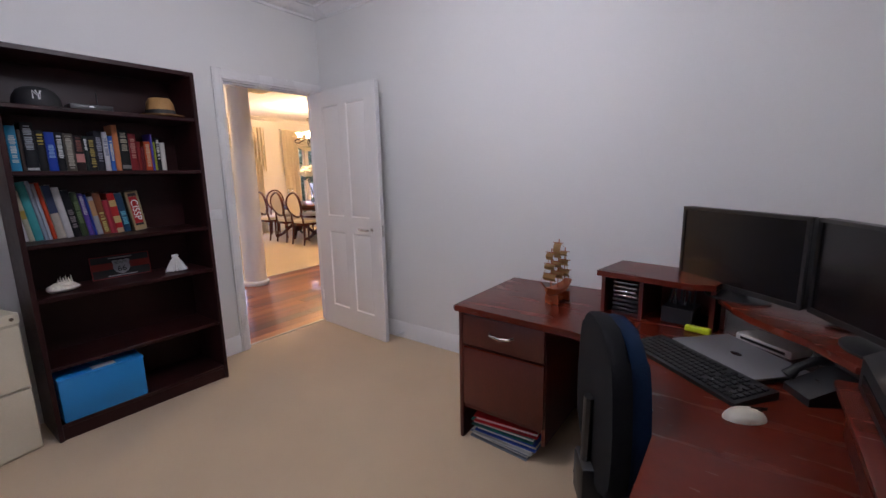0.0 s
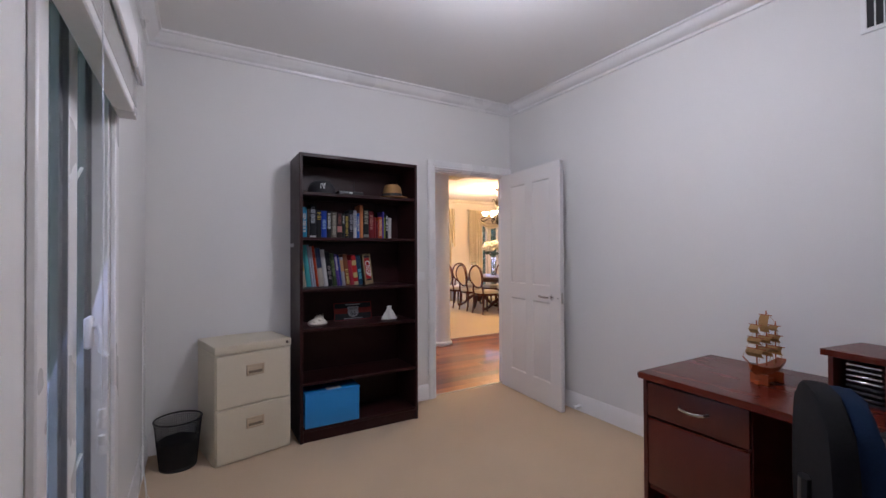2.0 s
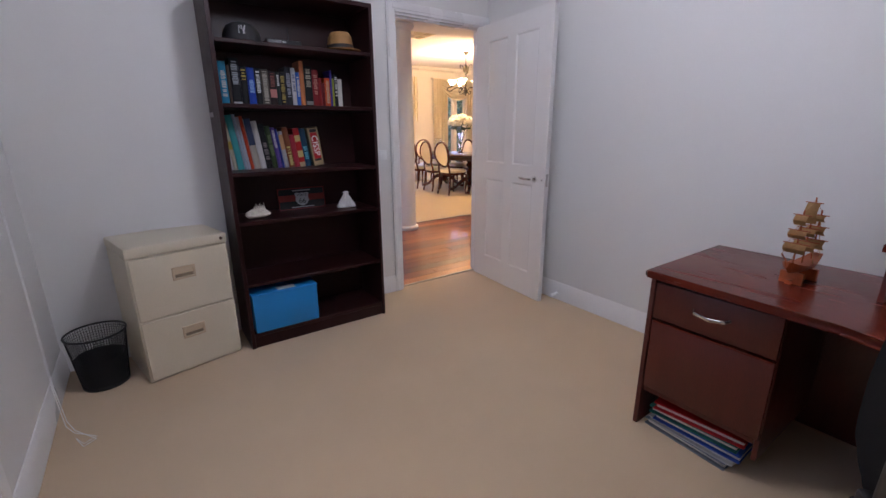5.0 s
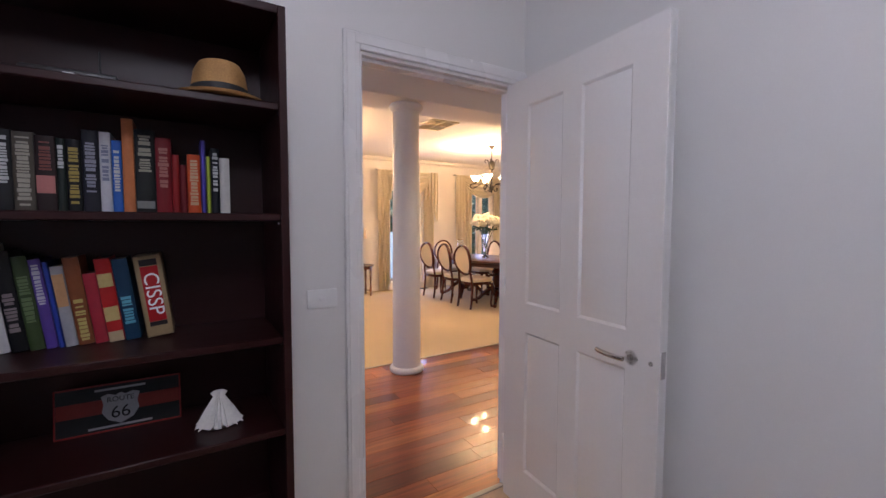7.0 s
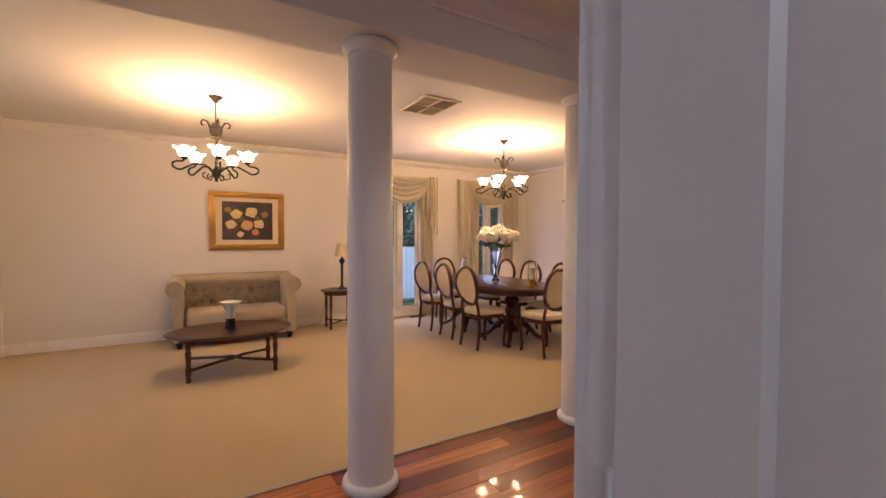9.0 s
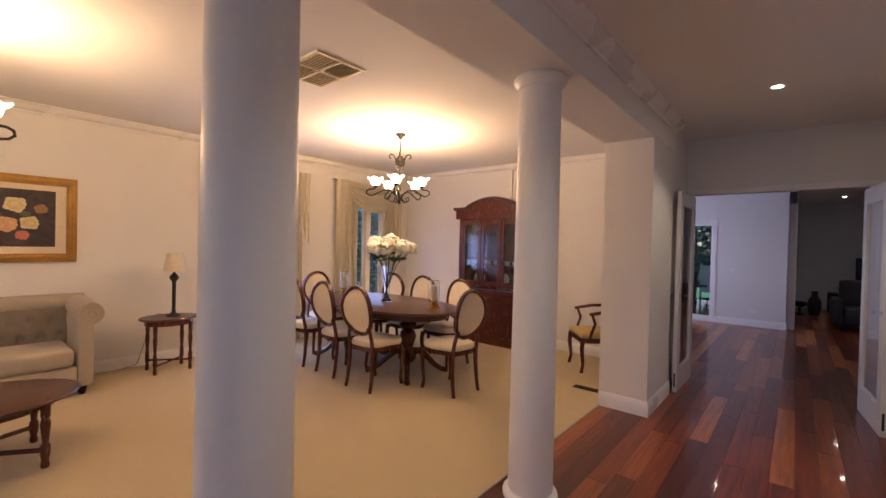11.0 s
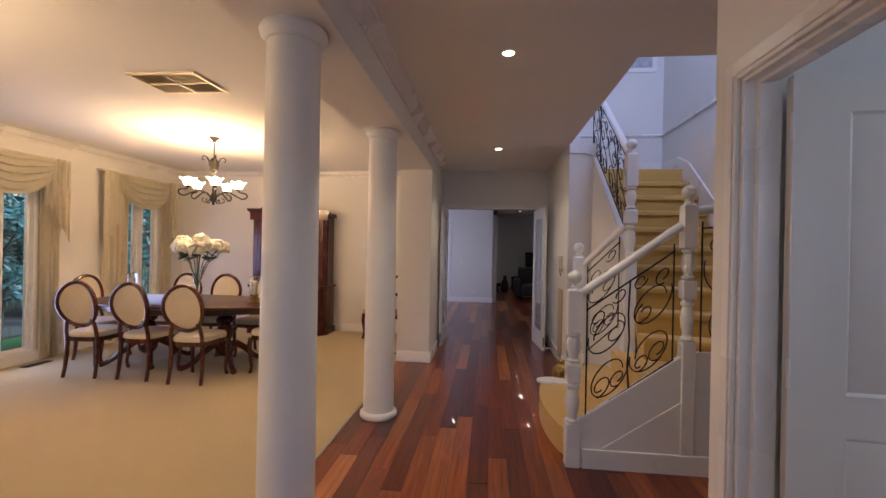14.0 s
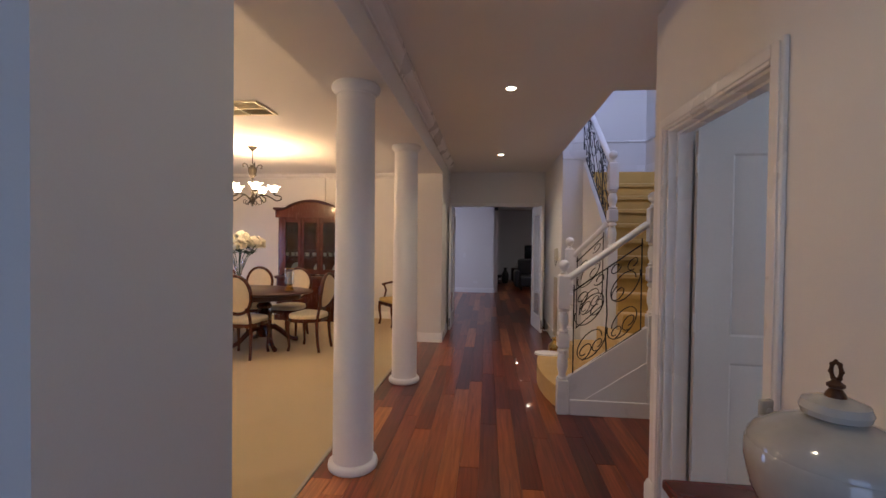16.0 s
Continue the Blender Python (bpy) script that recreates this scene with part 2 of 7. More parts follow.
def run(bm, path, prof, closed=False):
    """A moulding of profile (out, up) along a floor path, out being to the left of the way."""
    n = len(path)
    cuts = []
    for i, p in enumerate(path):
        p = Vector(p)
        d0 = (p - Vector(path[i - 1])).normalized() if i or closed else None
        d1 = (Vector(path[(i + 1) % n]) - p).normalized() if i < n - 1 or closed else None
        d0, d1 = d0 or d1, d1 or d0
        n0, n1 = Vector((-d0.y, d0.x, 0)), Vector((-d1.y, d1.x, 0))
        mi = (n0 + n1).normalized()
        mi = mi / max(0.3, mi.dot(n0))
        cuts.append([bm.verts.new(p + mi * o + Vector((0, 0, u))) for o, u in prof])
    k = len(prof)
    pairs = list(zip(cuts, cuts[1:])) + ([(cuts[-1], cuts[0])] if closed else [])
    for a, b in pairs:
        for j in range(k):
            bm.faces.new((a[j], a[(j + 1) % k], b[(j + 1) % k], b[j]))
    if not closed:
        bm.faces.new(list(reversed(cuts[0])))
        bm.faces.new(cuts[-1])
    return bm


SKIRT = [(-0.01, -0.01), (0.018, -0.01), (0.018, 0.095), (0.013, 0.108), (0.010, 0.122), (0.004, 0.132), (-0.01, 0.134)]
CORN = [(-0.01, 0.02), (0.09, 0.02), (0.09, -0.012), (0.076, -0.016), (0.066, -0.040), (0.040, -0.064), (0.020, -0.072), (0.016, -0.088), (-0.01, -0.090)]
ARCH = 0.068

# ---- structure: study ----
DH = 2.05
SY0, SY1, SX0, SX1, CH = -0.50, 2.485, -3.08, 0.64, 2.73
wall("wall_study_west", -3.19, -2.2, -3.08, 2.61, "off-white painted plaster wall beside the open door", holes=[(1.62, 2.44, 0, DH)])
wall("wall_study_north", -3.08, SY1, SX1 + 0.12, 2.61, "plain off-white painted plaster wall behind the desk")
wall("wall_study_south", -3.08, SY0 - 0.14, SX1 + 0.12, SY0, "off-white plaster wall with a tall window", holes=[(-1.80, -0.95, 0.22, 2.10)])
wall("wall_study_east", SX1, SY0, SX1 + 0.12, SY1, "off-white plaster wall closing the study")
struct("floor_study", box(B(), -3.125, SY0 - 0.02, -0.08, SX1 + 0.02, SY1 + 0.02, 0.0), CARPET, "beige cut-pile carpet over the study floor")
struct("ceiling_study", box(B(), -3.15, SY0 - 0.1, CH, SX1 + 0.1, SY1 + 0.1, CH + 0.12), CEIL, "white painted flat study ceiling")
struct("trim_cornice_study", run(B(), [(SX0, SY0, CH), (SX1, SY0, CH), (SX1, SY1, CH), (SX0, SY1, CH)], CORN, True), TRIM, "white moulded plaster cornice")
struct("baseboard_study", run(B(), [(SX0, 1.62 - ARCH, 0), (SX0, SY0, 0), (SX1, SY0, 0), (SX1, SY1, 0), (SX0, SY1, 0)], SKIRT), TRIM, "white moulded baseboard round the study")

# ---- structure: hall ----
EX = -3.19
wall("wall_alcove_south", SX1 + 0.12, 2.49, 0.80, 2.61, "plaster wall end")
BX0, BX1, BZ = -5.19, -4.76, 2.45
struct("trim_beam", box(B(), BX0, 0.66, BZ, BX1, 7.0, CH + 0.1, 0.004), CEIL, "white plastered beam carried by the columns")
wall("wall_pier_south", BX0, 0.66, BX1, 1.138, "off-white plastered pier at the entry", z1=BZ)
wall("wall_pier_north", BX0, 6.21, BX1 - 0.012, 7.0, "off-white plastered pier beside the glazed doors", z1=BZ)
wall("wall_entry_west", -5.04, -2.2, -4.90, 0.66, "off-white plaster wall of the entry")
wall("wall_entry_south", -5.04, -2.32, EX + 0.11, -2.2, "entry wall with a glazed front door", holes=[(-4.6, -3.35, 0.0, 2.4)])
wall("wall_hall_west_north", BX0, 7.0, -4.80, 8.05, "off-white plaster wall beside the glazed doors")
wall("wall_hall_end", -4.80, 7.82, -2.98, 7.94, "off-white wall with the double doorway", holes=[(-4.74, -3.28, 0, 2.11)])
wall("wall_hall_east_north", -3.10, 6.07, -2.98, 7.82, "off-white plaster wall beside the stair")
wall("wall_stair_east", -1.72, 2.61, -1.60, 7.02, "tall off-white stairwell wall", z1=5.6)
wall("wall_stair_north", -4.4, 6.90, -1.72, 7.02, "tall stairwell wall in daylight", z0=2.83, z1=5.6)
wall("wall_stair_north_low", -2.98, 6.90, -1.72, 7.02, "stairwell wall below the landing", z1=2.83)
wall("wall_stair_south_upper", -4.4, 3.66, -1.72, 3.78, "upper stairwell wall with a window", z0=2.83, z1=5.6, holes=[(-2.95, -1.80, 3.6, 5.0)])
wall("wall_stair_west_upper", -4.52, 3.66, -4.4, 7.02, "upper landing wall", z0=2.83, z1=5.6)
struct("ceiling_stair", box(B(), -4.52, 3.66, 5.6, -1.60, 7.02, 5.7), CEIL, "white stairwell ceiling")
bm = B()
box(bm, -4.98, -2.2, CH, -3.09, 7.82, CH + 0.10)
box(bm, -3.09, 2.55, CH, -1.62, 3.78, CH + 0.10)
box(bm, -3.09, 6.07, CH, -2.98, 7.82, CH + 0.10)
struct("ceiling_hall", bm, CEIL, "white painted hall ceiling with downlights")
bm = run(B(), [(BX1, 6.98, CH), (BX1, 0.66, CH)], CORN)
struct("trim_cornice_beam", bm, TRIM, "white moulded cornice along the beam")
bm = B()
run(bm, [(BX0, 6.21, 0), (BX1 - 0.012, 6.21, 0), (BX1 - 0.012, 7.0, 0)][::-1], SKIRT)
run(bm, [(BX1, 0.66, 0), (BX1, 1.138, 0), (BX0, 1.138, 0)][::-1], SKIRT)
run(bm, [(-3.10, 7.82, 0), (-3.10, 6.07, 0), (-2.84, 6.07, 0)][::-1], [(-o, u) for o, u in SKIRT][::-1])
run(bm, [(EX, 2.49, 0), (EX, 2.61, 0), (-1.72, 2.61, 0)], SKIRT)
run(bm, [(EX, -2.2, 0), (EX, 1.62 - ARCH, 0)], SKIRT)
struct("baseboard_hall", bm, TRIM, "white moulded baseboards along the hall")

# ---- structure: living and dining ----
WX, NY = -9.50, 7.93
W1 = (4.62, 5.47, 0.10, 2.15)
W2 = (6.70, 7.37, 0.10, 2.15)
wall("wall_dining_west", WX - 0.14, -0.1, WX, NY + 0.12, "cream-white wall with two tall windows", holes=[W1, W2])
wall("wall_dining_north", WX, NY, BX0, NY + 0.12, "cream-white wall behind the cabinet")
wall("wall_living_south", WX, -0.10, -5.04, 0.02, "cream-white living room wall with a window", holes=[(-8.2, -6.4, 0.3, 2.2)])
struct("floor_dining", box(B(), WX - 0.02, -0.02, -0.08, -5.185, NY + 0.02, 0.004), CARPET_D, "sand-coloured carpet of the living and dining room")
struct("ceiling_dining", box(B(), WX - 0.1, -0.1, CH, BX0, NY + 0.1, CH + 0.1), CEIL, "white ceiling over living and dining room")
bm = run(B(), [(BX0, NY, CH), (WX, NY, CH), (WX, 0.02, CH), (-5.04, 0.02, CH)], CORN)
struct("trim_cornice_dining", bm, TRIM, "white moulded cornice in the dining room")
bm = run(B(), [(BX0, 7.0, 0), (BX0, NY, 0), (WX, NY, 0), (WX, W2[1] + 0.02, 0)], SKIRT)
run(bm, [(WX, W2[0] - 0.02, 0), (WX, W1[1] + 0.02, 0)], SKIRT)
run(bm, [(WX, W1[0] - 0.02, 0), (WX, 0.02, 0), (-5.04, 0.02, 0)], SKIRT)
struct("baseboard_dining", bm, TRIM, "white moulded baseboard")
struct("trim_carpet_edge", box(B(), -5.200, 1.138, -0.02, -5.175, 6.21, 0.010, 0.003), surf("edge_strip", (0.42, 0.36, 0.28), 0.4, var=0.05), "pale metal strip between carpet and boards")

# ---- structure: family room beyond the doors ----
wall("wall_family_partition", -7.2, 12.5, -3.93, 12.64, "white wall with a glazed garden door", holes=[(-5.68, -5.12, 0.06, 2.05)])
wall("wall_family_recess", -3.93, 12.64, -3.80, 17.0, "white recess wall")
wall("wall_family_back", -3.93, 17.0, 0.4, 17.12, "grey-white back wall of the family room")
wall("wall_family_east", 0.28, 7.0, 0.4, 17.0, "plain white side wall")
wall("wall_family_west", -7.32, 7.9, -7.2, 12.64, "white wall with a wide window", holes=[(9.1, 11.5, 0.4, 2.4)])
wall("wall_family_south", -2.98, 7.82, 0.4, 7.94, "white wall beside the doorway")
wall("wall_family_southwest", -7.2, 8.05, -4.80, 8.17, "white wall beside the doorway, far side")
struct("ceiling_family", box(B(), -7.3, 7.94, CH, 0.4, 17.1, CH + 0.1), CEIL, "white family room ceiling")

# ---- garden ----
struct("ground", box(B(), -300, -300, -0.30, 300, 300, -0.20), LAWN, "green lawn round the house")

# ---- door, trim and fittings of the study ----
WENGE = surf("wenge_laminate", (0.024, 0.0058, 0.0056), 0.38, spec=0.25, var=0.22, scale=2, fine=40, bump=0.05, stretch=(8, 1.2, 8))
MAHOG = surf("mahogany_laminate", (0.110, 0.0145, 0.0065), 0.26, var=0.12, scale=2.2, fine=34, bump=0.05, stretch=(1.5, 9, 9), spec=0.30)
MAHOG_D = surf("mahogany_side", (0.092, 0.0135, 0.0075), 0.32, var=0.22, scale=2.2, fine=34, bump=0.05, stretch=(9, 9, 1.4))
STEEL = surf("brushed_steel", (0.62, 0.61, 0.60), 0.25, metal=1.0, var=0.06, fine=150)
BLACKP = surf("black_plastic", (0.012, 0.012, 0.013), 0.38, var=0.15, fine=120, bump=0.08)
BLACKM = surf("matte_black", (0.016, 0.016, 0.018), 0.7, var=0.2, fine=160, bump=0.15)
SCREEN = surf("dark_screen", (0.006, 0.006, 0.007), 0.22, var=0.05, bump=0.0)
PUTTY = surf("putty_enamel", (0.62, 0.55, 0.42), 0.42, var=0.04, scale=3, fine=120, bump=0.05)
BONE = surf("bone_plastic", (0.66, 0.62, 0.52), 0.4, var=0.05)
WHITEP = surf("white_plastic", (0.78, 0.78, 0.77), 0.35, var=0.03)
SHELL = surf("seashell", (0.66, 0.60, 0.50), 0.6, var=0.22, scale=18, fine=80, bump=0.5, bdist=0.004)
PAPER = surf("book_pages", (0.70, 0.66, 0.56), 0.9, var=0.08, fine=300)


def panel_door(name, at, w, h, label):
    """A moulded four-panel door; local x along the leaf from the hinge, y its face."""
    d = thing(name, at, label, "door")
    tagged(d, kind="structure")
    t = 0.036
    p1, p2 = (0.16, 0.385), (0.485, 0.715)
    rails = [(0.006, 0.20), (0.87, 1.005), (h - 0.125, h)]
    bm = box(B(), 0, -0.008, 0.006, w, 0.008, h)
    for x0, x1 in ((0, p1[0]), (p1[1], p2[0]), (p2[1], w)):
        box(bm, x0, -t / 2, 0.006, x1, t / 2, h)
    for z0, z1 in rails:
        for x0, x1 in (p1, p2):
            box(bm, x0, -t / 2, z0, x1, t / 2, z1)
    part("leaf", bm, DOORW, d)
    for x0, x1 in (p1, p2):
        for z0, z1 in ((0.20, 0.87), (1.005, h - 0.125)):
            bm = B()
            for s in (-1, 1):
                m = 0.030
                a = [bm.verts.new((x, s * 0.0085, z)) for x, z in ((x0 + 0.004, z0 + 0.004), (x1 - 0.004, z0 + 0.004), (x1 - 0.004, z1 - 0.004), (x0 + 0.004, z1 - 0.004))]
                b = [bm.verts.new((x, s * 0.0165, z)) for x, z in ((x0 + m, z0 + m), (x1 - m, z0 + m), (x1 - m, z1 - m), (x0 + m, z1 - m))]
                for k in range(4):
                    bm.faces.new((a[k], a[(k + 1) % 4], b[(k + 1) % 4], b[k]))
                bm.faces.new(b)
                # sloped moulding round the panel
                c = [bm.verts.new((x, s * 0.0178, z)) for x, z in ((x0, z0), (x1, z0), (x1, z1), (x0, z1))]
                e = [bm.verts.new((x, s * 0.0084, z)) for x, z in ((x0 + 0.013, z0 + 0.013), (x1 - 0.013, z0 + 0.013), (x1 - 0.013, z1 - 0.013), (x0 + 0.013, z1 - 0.013))]
                for k in range(4):
                    bm.faces.new((c[k], c[(k + 1) % 4], e[(k + 1) % 4], e[k]))
            part("panel", bm, DOORW, d)
    for s in (-1, 1):
        bm = B()
        lathe(bm, [(0.0, 0.0), (0.027, 0.0), (0.027, 0.006), (0.023, 0.010), (0.012, 0.011), (0.011, 0.042), (0.0, 0.043)], 24)
        bmesh.ops.transform(bm, matrix=pose(w - 0.108, s * t / 2, 0.915, 90 * s), verts=bm.verts)
        tube(bm, [(w - 0.108, s * (t / 2 + 0.038), 0.915), (w - 0.128, s * (t / 2 + 0.044), 0.915), (w - 0.173, s * (t / 2 + 0.046), 0.916), (w - 0.208, s * (t / 2 + 0.045), 0.919), (w - 0.221, s * (t / 2 + 0.040), 0.921)], 0.0085, 10)
        part("door_handle", bm, STEEL, d, "brushed steel lever handle")
    part("latch", box(B(), w - 0.001, -0.011, 0.87, w + 0.0015, 0.011, 0.96, 0.001), STEEL, d)
    bm = lathe(B(), [(0.0, 0), (0.008, 0.0), (0.008, 0.003), (0.0, 0.003)], 12)
    bmesh.ops.transform(bm, matrix=pose(w - 0.030, -t / 2, 0.915, 90), verts=bm.verts)
    part("snib", bm, STEEL, d)
    for z in (0.22, 1.02, 1.82):
        part("hinge", lathe(B(), [(0.0, 0), (0.006, 0), (0.006, 0.09), (0, 0.09)], 10, at=(-0.004, -t / 2 - 0.003, z)), TRIM, d)
    return d


panel_door("door_1", pose(-3.071, 2.387, 0.0, 0, 0, -4.5), 0.845, 2.035, "open white painted four-panel timber door")


bm = B()
for p, q in ((1.62 - ARCH, 1.62),):
    box(bm, -3.08, p, 0, -3.062, q, DH + ARCH, 0.004)
    box(bm, -3.062, p + 0.012, 0, -3.057, q - 0.02, DH + ARCH - 0.012, 0.002)
box(bm, -3.08, 1.62, DH, -3.062, SY1, DH + ARCH, 0.004)
box(bm, -3.062, 1.60, DH + 0.02, -3.057, SY1, DH + ARCH - 0.012, 0.002)
box(bm, -3.08, 2.441, 0, -3.062, SY1, DH, 0.002)
for p, q in ((1.62 - ARCH, 1.62), (2.445, 2.445 + ARCH)):
    box(bm, -3.19, p, 0, -3.208, q, DH + ARCH, 0.004)
    box(bm, -3.208, p + 0.014, 0, -3.214, q - 0.014, DH + ARCH - 0.014, 0.002)
box(bm, -3.19, 1.62, DH, -3.208, 2.445, DH + ARCH, 0.004)
box(bm, -3.208, 1.606, DH + 0.014, -3.214, 2.459, DH + ARCH - 0.014, 0.002)
struct("trim_door_casing", bm, TRIM, "white moulded door architrave")
bm = B()
box(bm, -3.19, 1.62, 0, -3.08, 1.632, DH)
box(bm, -3.19, 2.428, 0, -3.08, 2.44, DH)
box(bm, -3.19, 1.632, DH - 0.012, -3.08, 2.428, DH)
box(bm, -3.15, 1.632, 0, -3.11, 1.644, DH - 0.012)
box(bm, -3.15, 2.410, 0, -3.082, 2.428, DH - 0.024)
box(bm, -3.15, 1.644, DH - 0.024, -3.11, 2.428, DH - 0.012)
struct("trim_door_jamb", bm, TRIM, "white painted door jamb")
struct("trim_threshold", box(B(), -3.142, 1.632, -0.01, -3.112, 2.428, 0.006, 0.002), bpy.data.materials["edge_strip"], "metal carpet bar in the doorway")

sw = thing("light_switch", (-3.08, 1.462, 1.085), "white plastic light switch plate on the wall", "light switch")
part("plate", box(B(), 0, -0.058, -0.036, 0.009, 0.058, 0.036, 0.003, 2), WHITEP, sw)
part("rocker", box(B(), 0.009, -0.012, -0.006, 0.0125, 0.012, 0.006, 0.001), WHITEP, sw)
ds = thing("door_stop", (-2.19, SY1 - 0.018, 0.045), "white rubber-tipped door stop on the baseboard", "door stop")
part("post", lathe(B(), [(0, 0), (0.016, 0), (0.014, 0.008), (0.010, 0.012), (0.010, 0.055), (0, 0.055)], 14), WHITEP, ds, at=pose(0, 0, 0, 90))
part("tip", lathe(B(), [(0, 0.055), (0.014, 0.055), (0.014, 0.070), (0.010, 0.073), (0, 0.073)], 14), WHITEP, ds, at=pose(0, 0, 0, 90))

cl = thing("ceiling_light", (-1.15, 0.95, CH), "round white flush ceiling light, switched on", "ceiling light")
part("base", lathe(B(), [(0, 0), (0.17, 0), (0.17, -0.02), (0, -0.02)], 32), WHITEP, cl)
part("diffuser", lathe(B(), [(0.16, -0.021), (0.15, -0.040), (0.11, -0.060), (0.05, -0.068), (0.0, -0.07)], 32), glow("study_diffuser", (0.85, 0.92, 1.0), 1.8), cl)

# return-air grille high on the wall
vg = thing("wall_vent", (-0.29, SY1, 2.39), "white slatted air vent high on the wall", "vent")
part("frame", box(box(box(box(B(), -0.2, -0.012, -0.09, 0.2, 0, -0.07), -0.2, -0.012, 0.07, 0.2, 0, 0.09), -0.2, -0.012, -0.07, -0.18, 0, 0.07), 0.18, -0.012, -0.07, 0.2, 0, 0.07), WHITEP, vg)
part("backing", box(B(), -0.18, -0.002, -0.07, 0.18, 0.0, 0.07), BLACKM, vg)
for k in range(11):
    part("slat", box(B(), -0.002, -0.012, -0.07, 0.002, -0.002, 0.07), WHITEP, vg, at=pose(-0.155 + k * 0.031, 0, 0, 0, 0, 25))

# ---- study window and blind ----
wd = thing("window_1", (0, SY0, 0), "tall white timber window with winder, dusk outside", "window")
tagged(wd, kind="structure")
bm = B()
for x0, x1 in ((-1.80, -1.76), (-0.99, -0.95)):
    box(bm, x0, -0.135, 0.22, x1, 0.0, 2.10, 0.002)
box(bm, -1.76, -0.135, 2.06, -0.99, 0, 2.10)
box(bm, -1.76, -0.135, 0.22, -0.99, 0.03, 0.26)
box(bm, -1.53, -0.11, 0.26, -1.43, -0.045, 2.06, 0.003)
part("window_frame", bm, TRIM, wd)
bm = B()
for x0, x1 in ((-1.87, -1.80), (-0.95, -0.88)):
    box(bm, x0, 0.0, 0.15, x1, 0.018, 2.17, 0.004)
box(bm, -1.80, 0, 2.10, -0.95, 0.018, 2.17, 0.004)
box(bm, -1.80, 0, 0.15, -0.95, 0.018, 0.22, 0.004)
part("casing", bm, TRIM, wd)
for x0, x1 in ((-1.76, -1.53), (-1.43, -0.99)):
    bm = B()
    for a, b in ((x0, x0 + 0.035), (x1 - 0.035, x1)):
        box(bm, a, -0.10, 0.26, b, -0.060, 2.06, 0.003)
    box(bm, x0 + 0.035, -0.10, 0.26, x1 - 0.035, -0.060, 0.31, 0.003)
    box(bm, x0 + 0.035, -0.10, 2.01, x1 - 0.035, -0.060, 2.06, 0.003)
    part("sash", bm, TRIM, wd)
    pane = part("pane", box(B(), x0 + 0.035, -0.084, 0.31, x1 - 0.035, -0.079, 2.01), GLASS, wd)
    pane.visible_shadow = False
def screen_mat():
    m = bpy.data.materials.new("fly_screen_mesh")
    m.use_nodes = True
    n, l = m.node_tree.nodes, m.node_tree.links
    mix, tr = n.new("ShaderNodeMixShader"), n.new("ShaderNodeBsdfTransparent")
    p = n["Principled BSDF"]
    p.inputs["Base Color"].default_value = (0.02, 0.028, 0.045, 1)
    p.inputs["Roughness"].default_value = 0.9
    p.inputs["Specular IOR Level"].default_value = 0.1
    mix.inputs[0].default_value = 0.32
    l.new(tr.outputs[0], mix.inputs[1])
    l.new(p.outputs[0], mix.inputs[2])
    l.new(mix.outputs[0], n["Material Output"].inputs["Surface"])
    return m


FLY = screen_mat()
for x0, x1 in ((-1.76, -1.53), (-1.43, -0.99)):
    part("fly_screen", box(B(), x0, -0.050, 0.26, x1, -0.047, 2.06), FLY, wd, "dark fly screen mesh")
bm = tube(B(), [(-1.50, -0.02, 1.05), (-1.50, 0.012, 1.06), (-1.49, 0.022, 1.03), (-1.475, 0.024, 0.985), (-1.468, 0.040, 0.965)], 0.008, 8)
box(bm, -1.53, -0.020, 0.99, -1.475, 0.0, 1.09, 0.006)
part("winder", bm, WHITEP, wd, "white winder handle")
for z in (0.62, 1.55):
    part("stay", tube(B(), [(-1.545, -0.055, z - 0.03), (-1.55, -0.045, z), (-1.565, -0.04, z + 0.02)], 0.005, 6), WHITEP, wd)
bl = thing("window_blind", (0, SY0, 0), "white timber venetian blind drawn up to its headrail", "blind")
part("headrail", box(B(), -1.84, 0.018, 2.00, -0.80, 0.085, 2.075, 0.004), TRIM, bl)
part("pelmet", box(B(), -1.86, 0.085, 1.965, -0.80, 0.10, 2.085, 0.004), TRIM, bl)
for k in range(9):
    part("slat", box(B(), -1.82, 0.024, 1.865 + 0.013 * k, -0.82, 0.080, 1.868 + 0.013 * k), TRIM, bl)
part("bottom_rail", box(B(), -1.82, 0.022, 1.815, -0.82, 0.082, 1.850, 0.004), TRIM, bl)
bm = tube(B(), [(-1.02, 0.094, 2.0), (-1.02, 0.098, 1.5), (-1.02, 0.096, 0.92)], 0.0016, 6)
lathe(bm, [(0, 0), (0.009, 0.004), (0.010, 0.015), (0.006, 0.024), (0.009, 0.034), (0.007, 0.045), (0, 0.047)], 12, at=(-1.02, 0.096, 0.885))
lathe(bm, [(0, 0), (0.009, 0.004), (0.010, 0.015), (0.006, 0.024), (0.009, 0.034), (0.007, 0.045), (0, 0.047)], 12, at=(-1.02, 0.096, 0.825))
part("cord", bm, WHITEP, bl, "white pull cord with two acorns")
bm = B()
for dx in (0, 0.02):
    tube(bm, [(-2.62 + dx, 0.030, 1.05), (-2.60 + dx, 0.032, 0.60), (-2.56 + dx, 0.036, 0.18), (-2.50 + dx * 2, 0.06, 0.02), (-2.43 + dx, 0.09, 0.006), (-2.37, 0.13, 0.006), (-2.33 + dx, 0.17, 0.006), (-2.30 + dx, 0.13, 0.006), (-2.36, 0.10, 0.006)], 0.0016, 6)
part("pull_cord", bm, WHITEP, bl, "thin white cord trailing on the carpet")
